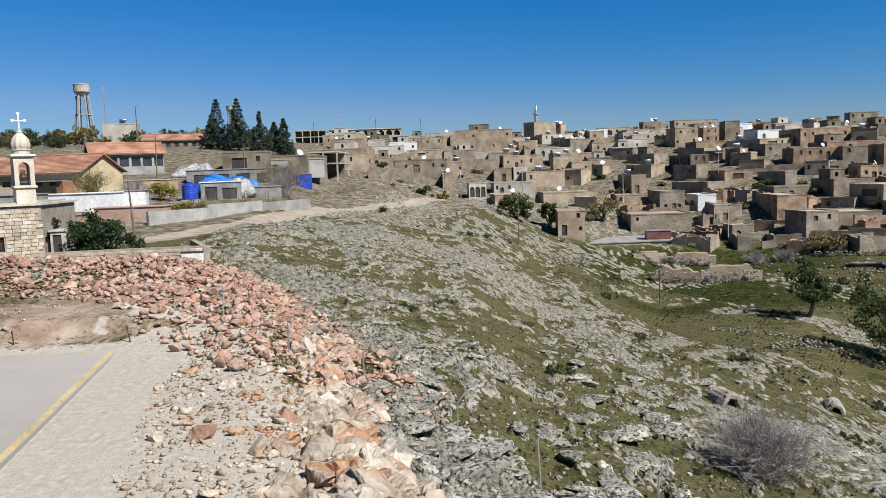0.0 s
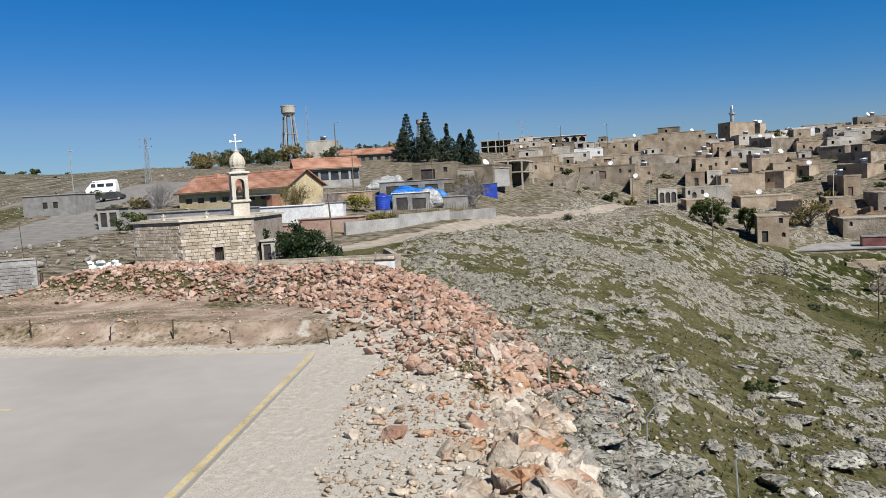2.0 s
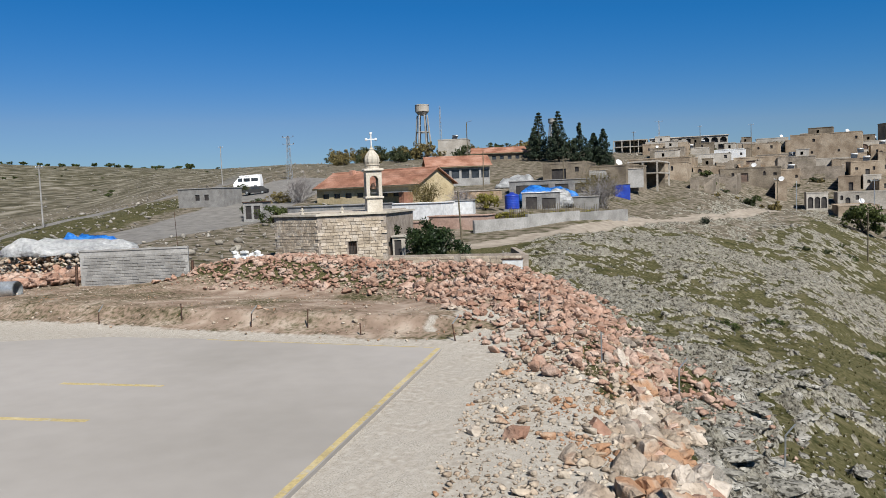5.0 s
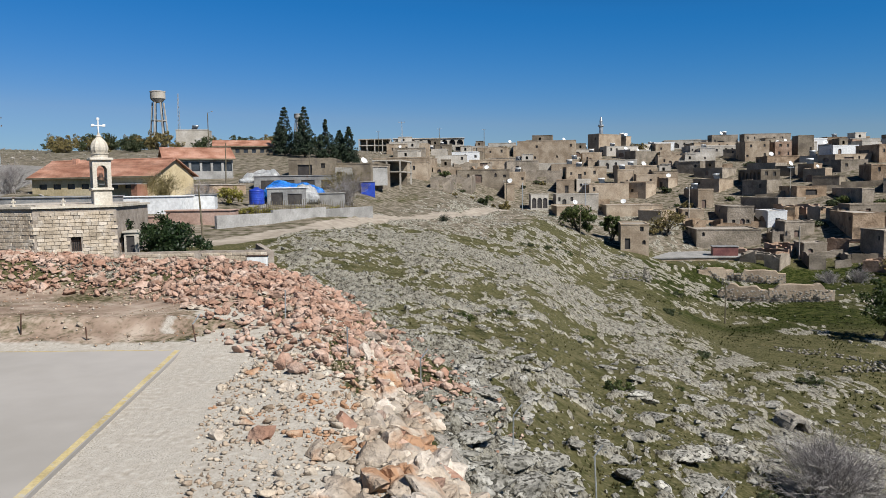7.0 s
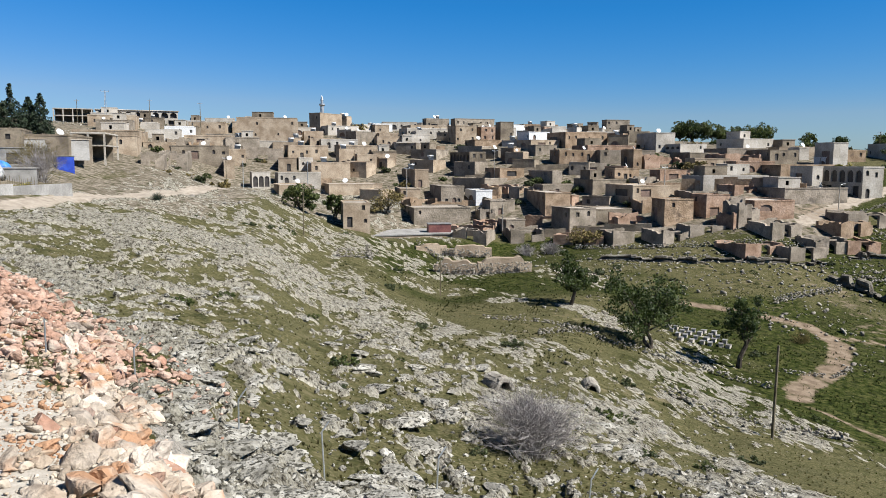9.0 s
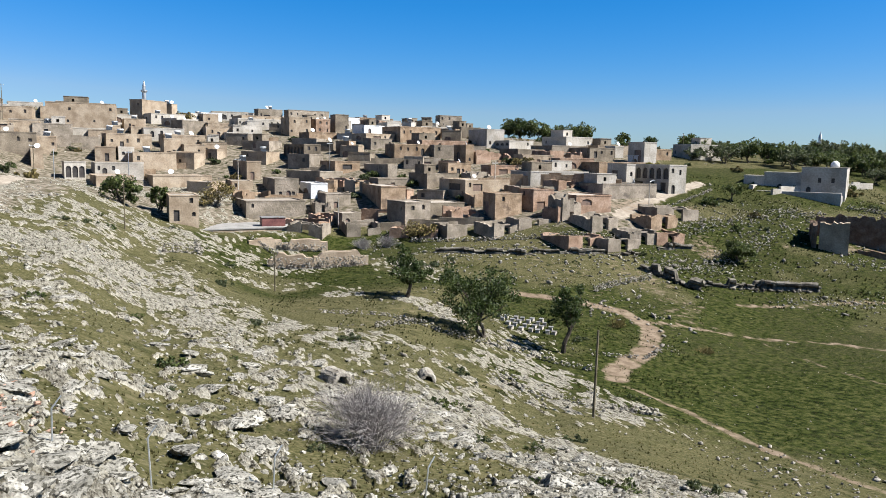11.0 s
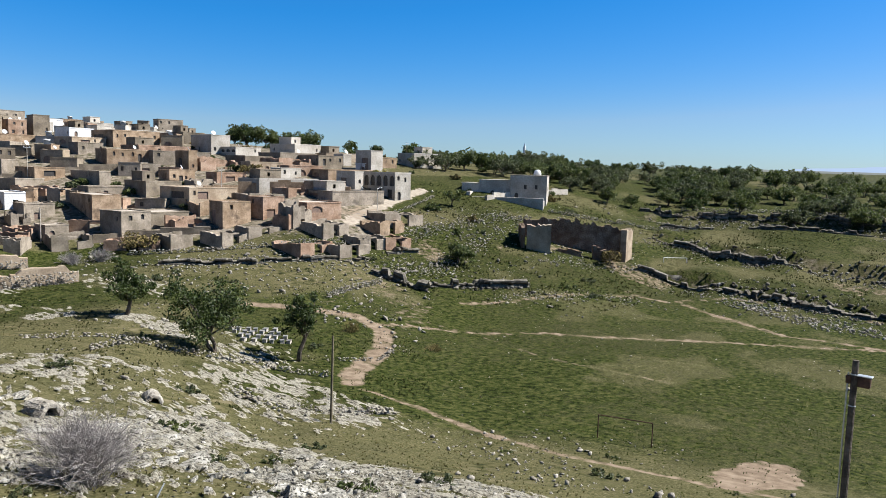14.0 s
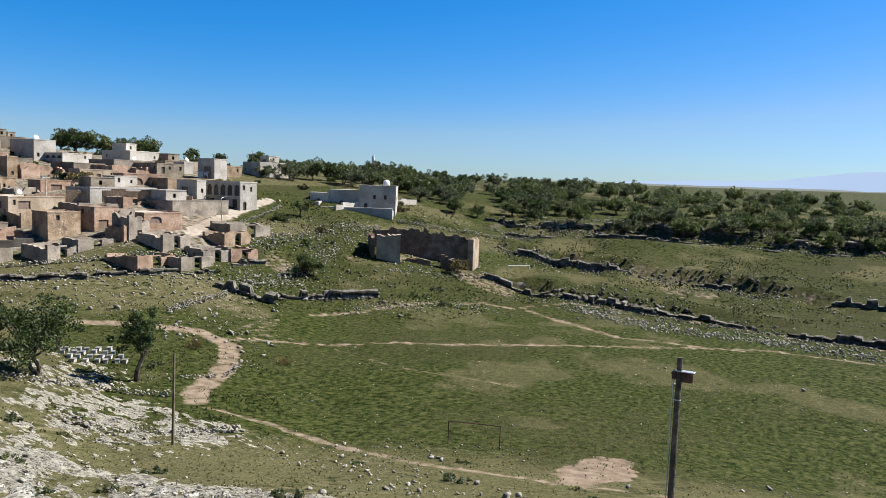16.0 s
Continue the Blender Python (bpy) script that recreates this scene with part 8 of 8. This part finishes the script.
def hill_test(x, y, z, m):
    c = stone_cover(x, y, ground_z(x, y))
    return np.clip(c * (.4 + .6 * m["bare"]) - m["way"], 0, 1) * (np.hypot(x - 12.6, y - 30.3) > 2.2)


P, r = scatter(22000, hill_test, 17, 175, -60, 22, 101)
heap("hillside_stones", P, np.clip(r.lognormal(-1.55, .5, len(P)), .1, .62), M_ROCK, "scattered grey limestone blocks on the hillside", "stones", SHAPES_MID, seed=2, sink=.34)
P, r = scatter(700, lambda x, y, z, m: hill_test(x, y, z, m) * (m["bare"] > .5), 18, 60, -42, 4, 102)
outcrop = thing("limestone_outcrop", 0, 0, 0, 0, "large pitted grey limestone boulders on the hillside", "rocks")
knobs = []
for vs, fs in SHAPES_FINE[:7]:
    me = bpy.data.meshes.new("boulder")
    me.from_pydata(vs.tolist(), [], fs.tolist())
    me.materials.append(M_ROCK_ONE)
    knobs.append(me)
for k in range(min(290, len(P))):
    ob = new("boulder", knobs[k % len(knobs)])
    ob.parent = outcrop
    s = float(np.clip(r.lognormal(-.1, .4), .45, 1.7))
    ob.matrix_basis = pose(P[k, 0], P[k, 1], P[k, 2] - s * .02, r.uniform(-9, 9), r.uniform(-9, 9), r.uniform(0, 360)) @ Matrix.Diagonal((s * r.uniform(.9, 1.7), s * r.uniform(.9, 1.5), s * r.uniform(.42, .75), 1))
P, r = scatter(9000, lambda x, y, z, m: .9 * ramp01(layers(x * .12, y * .12, 133, 3), .50, .62) * ramp01(x, 18, 34) * (m["lush"] < .75) * (1 - m["way"]) * (z < -6), 28, 190, -100, -20, 103)
heap("valley_stones", P, np.clip(r.lognormal(-1.45, .5, len(P)), .1, .8), M_WALLSTONE, "pale stones strewn over the valley's edges", "stones", seed=4)
P, r = scatter(1500, lambda x, y, z, m: .3 * (m["lush"] > .6) * (z < -12), 60, 160, -100, -40, 104)
heap("field_stones", P, np.clip(r.lognormal(-1.5, .4, len(P)), .1, .5), M_WALLSTONE, "small pale stones in the green field", "stones", seed=5)
P, r = scatter(9000, lambda x, y, z, m: .95 * ramp01(layers(x * .07, y * .07, 135, 3), .46, .60) * (z < -3) * (1 - m["way"]) * (m["town"] < .5), 140, 260, -100, -36, 105)
heap("plateau_stones", P, np.clip(r.lognormal(-1.15, .55, len(P)), .18, 1.3), M_WALLSTONE, "grey stones among the plateau's turf", "stones", seed=6)
P, r = scatter(6500, lambda x, y, z, m: .7 * (1 - m["tar"]) * (1 - m["way"]) * (x < -40), 60, 480, 24, 66, 106)
heap("roadside_stones", P, np.clip(r.lognormal(-.9, .5, len(P)), .2, 1.4), M_WALLSTONE, "pale stones on the dry slope by the road", "stones", seed=7)
P, r = scatter(7000, lambda x, y, z, m: .9 * ramp01(layers(x * .1, y * .1, 134, 3), .46, .60) * (1 - m["way"]) * (1 - .5 * m["lush"]), 122, 300, -48, 14, 107)
heap("village_rubble", P, np.clip(r.lognormal(-1.05, .5, len(P)), .2, 1.2), M_WALLSTONE, "tumbled wall stones between the houses", "stones", seed=8)

P, r = scatter(5200, lambda x, y, z, m: .9 * ramp01(layers(x * .07, y * .07, 111, 3), .44, .6) * (1 - m["way"]) * (1 - .8 * m["rut"]) * (z < -6.5) * (z > -17.5), 92, 175, -66, -22, 110)
heap("slope_stones", P, np.clip(r.lognormal(-.95, .5, len(P)), .2, 1.3), M_WALLSTONE, "loose stones on the slope below the ruins", "stones", seed=16)

# tufts of grass, weeds and low scrub
def tufts(name, P, sizes, mat, label, seed):
    r = np.random.default_rng(seed)
    V = []
    for (x, y, z), s in zip(P, sizes):
        k = 7
        a = r.uniform(0, 6.3, k)
        lean = r.uniform(.15, .8, k)
        b = np.stack([np.cos(a), np.sin(a), np.zeros(k)], 1)
        t = np.stack([-np.sin(a), np.cos(a), np.zeros(k)], 1)
        o = np.array((x, y, z - .03)) + b * .25 * s * r.uniform(0, 1, (k, 1))
        tip = o + b * (lean * s * .6)[:, None] + np.array((0, 0, 1)) * (s * r.uniform(.5, 1, k))[:, None]
        w = .16 * s
        V.append(np.stack([o - t * w, o + t * w, tip], 1))
    V = np.concatenate(V).reshape(-1, 3)
    n = len(V) // 3
    me = bpy.data.meshes.new(name)
    me.vertices.add(len(V))
    me.vertices.foreach_set("co", V.ravel())
    me.loops.add(n * 3)
    me.loops.foreach_set("vertex_index", np.arange(n * 3, dtype=np.int32))
    me.polygons.add(n)
    me.polygons.foreach_set("loop_start", np.arange(0, n * 3, 3, dtype=np.int32))
    me.update(calc_edges=True)
    me.materials.append(mat)
    tagged(new(name, me), label, "grass", kind="stuff")


P, r = scatter(26000, lambda x, y, z, m: m["lush"] * ramp01(layers(x * .25, y * .25, 91, 3), .42, .58), 45, 110, -100, -14, 108)
tufts("meadow_grass", P, r.uniform(.09, .2, len(P)), M_TUFT, "tufts of fresh green meadow grass", 9)
P, r = scatter(16000, lambda x, y, z, m: .8 * (1 - m["bare"]) * (1 - m["way"]) * (1 - m["grit"]) * (1 - m["red"]) * (x > -14), 20, 120, -60, 14, 109)
tufts("hillside_scrub", P, r.uniform(.07, .2, len(P)), M_TUFT_DRY, "olive tufts of scrub between the stones", 10)

P, r = scatter(30000, lambda x, y, z, m: .9 * ramp01(layers(x * .16, y * .16, 92, 3), .40, .56) * (1 - m["bare"]) * (1 - m["rut"]) * (1 - m["way"]) * (z > -18) * (z < 2), 128, 235, -100, -46, 112)
tufts("plateau_scrub", P, r.uniform(.16, .5, len(P)), M_TUFT_DARK, "dark low scrub and weeds on the stony slope", 11)
P, r = scatter(12000, lambda x, y, z, m: .9 * ramp01(layers(x * .2, y * .2, 93, 3), .42, .58) * (1 - m["bare"]) * (1 - m["rut"]) * (1 - m["way"]) * (z < -4), 60, 135, -48, -8, 113)
tufts("slope_scrub", P, r.uniform(.1, .32, len(P)), M_TUFT_DARK, "dark low weeds on the terraced slope", 12)

# rubble cleared from the yard: the bank behind it and the spill down its edge
bank = thing("rubble_bank", 0, 0, 0, 0, "long bank of broken red-stained limestone boulders", "rubble")
xy = along(BANK, .0052, rng, 2.6)
xy[:, 1] -= .8
d_, u_ = near_line(xy[:, 0], xy[:, 1], BANK)
P = on_land(xy)
front = (P[:, 1] < 46) & (d_ < 5.2)
P = P[front]
S = np.clip(rng.lognormal(-1.32, .45, len(P)), .11, .72)
pool = []
for vs, fs in SHAPES_MID[:9]:
    me = bpy.data.meshes.new("boulder")
    me.from_pydata(vs.tolist(), [], fs.tolist())
    me.materials.append(M_RUBBLE_ONE)
    pool.append(me)
order = np.argsort(np.hypot(P[:, 0] + 12, P[:, 1] - 30) - 3 * S)
for k in order[:280]:
    ob = new("boulder", pool[k % 9])
    ob.parent = bank
    s = S[k]
    ob.matrix_basis = pose(P[k, 0], P[k, 1], P[k, 2] + s * .18, rng.uniform(-25, 25), rng.uniform(-25, 25), rng.uniform(0, 360)) @ Matrix.Diagonal((s * rng.uniform(.8, 1.4), s * rng.uniform(.8, 1.3), s * rng.uniform(.8, 1.2), 1))
rest = order[280:]
heap("rubble", P[rest], S[rest], M_RUBBLE, "broken red-stained limestone", "rubble", SHAPES_MID, seed=12, sink=.15, parent=bank)

spill = thing("rubble_spill", 0, 0, 0, 0, "pale and rusty broken limestone spilling down the yard's edge", "rubble")
xy = np.column_stack([rng.uniform(-11, 3, 13000), rng.uniform(7, 30, 13000)])
mid = np.interp(xy[:, 1], [7, 13, 19, 24, 30], [-1.5, -3.2, -4.6, -6.0, -6.5])
half = np.interp(xy[:, 1], [7, 13, 19, 24, 30], [3.0, 2.9, 3.0, 2.6, 2.4])
off = np.abs(xy[:, 0] - mid) / half
xy = xy[off + .45 * (layers(xy[:, 0] * .5, xy[:, 1] * .5, 95, 3) - .5) < 1]
P = on_land(xy)
S = np.clip(rng.lognormal(-1.85, .62, len(P)) * (.62 + 1.25 * ramp01(P[:, 0] - np.interp(P[:, 1], [7, 30], [-3, -6]), -.5, 2.2)), .07, 1.05)
order = np.argsort(-S)
pale = []
for vs, fs in SHAPES_FINE:
    me = bpy.data.meshes.new("boulder")
    me.from_pydata(vs.tolist(), [], fs.tolist())
    me.materials.append(M_PALE_ONE)
    pale.append(me)
for k in order[:280]:
    ob = new("boulder", (pale if k % 8 else pool)[k % 9])
    ob.parent = spill
    s = S[k]
    ob.matrix_basis = pose(P[k, 0], P[k, 1], P[k, 2] + s * .12, rng.uniform(-25, 25), rng.uniform(-25, 25), rng.uniform(0, 360)) @ Matrix.Diagonal((s * rng.uniform(.8, 1.25), s * rng.uniform(.8, 1.2), s * rng.uniform(1.0, 1.45), 1))
heap("rubble", P[order[280:]], S[order[280:]], M_PALE, "pale broken limestone", "rubble", SHAPES_MID, seed=13, sink=.22, stretch=.25, parent=spill)
xy = np.column_stack([rng.uniform(-60, -38, 4200), rng.uniform(27, 42, 4200)])
xy = xy[near_line(xy[:, 0], xy[:, 1], [(-58, 29), (-50, 32.5), (-44, 35)])[0] < 3.6]
P = on_land(xy, .1)
heap("left_rubble", P, np.clip(rng.lognormal(-.7, .45, len(P)), .2, 1.3), M_RUBBLE, "heap of pinkish broken limestone", "rubble", SHAPES_MID, seed=14, sink=.1)
# crumbs of stone on the bare earth before the bank
xy = np.column_stack([rng.uniform(-46, -9, 1500), rng.uniform(25.2, 36, 1500)])
P = on_land(xy)
heap("earth_crumbs", P, np.clip(rng.lognormal(-2.3, .5, len(P)), .04, .3), M_PALE, "small stones on the bare earth", "stones", seed=15)
# the roof terrace on which the camera is held
deck = thing("roof_terrace", 0, 0, 0, 0, "plain stone building whose roof looks out over the yard", "building")
part("wall", box(bmesh.new(), -6, 1.2, -9, .5, -3, 3.9), M_TAN, deck)
part("roof", box(bmesh.new(), -6.1, 1.3, -9.1, .6, 3.903, 4.0), M_ROOF, deck)
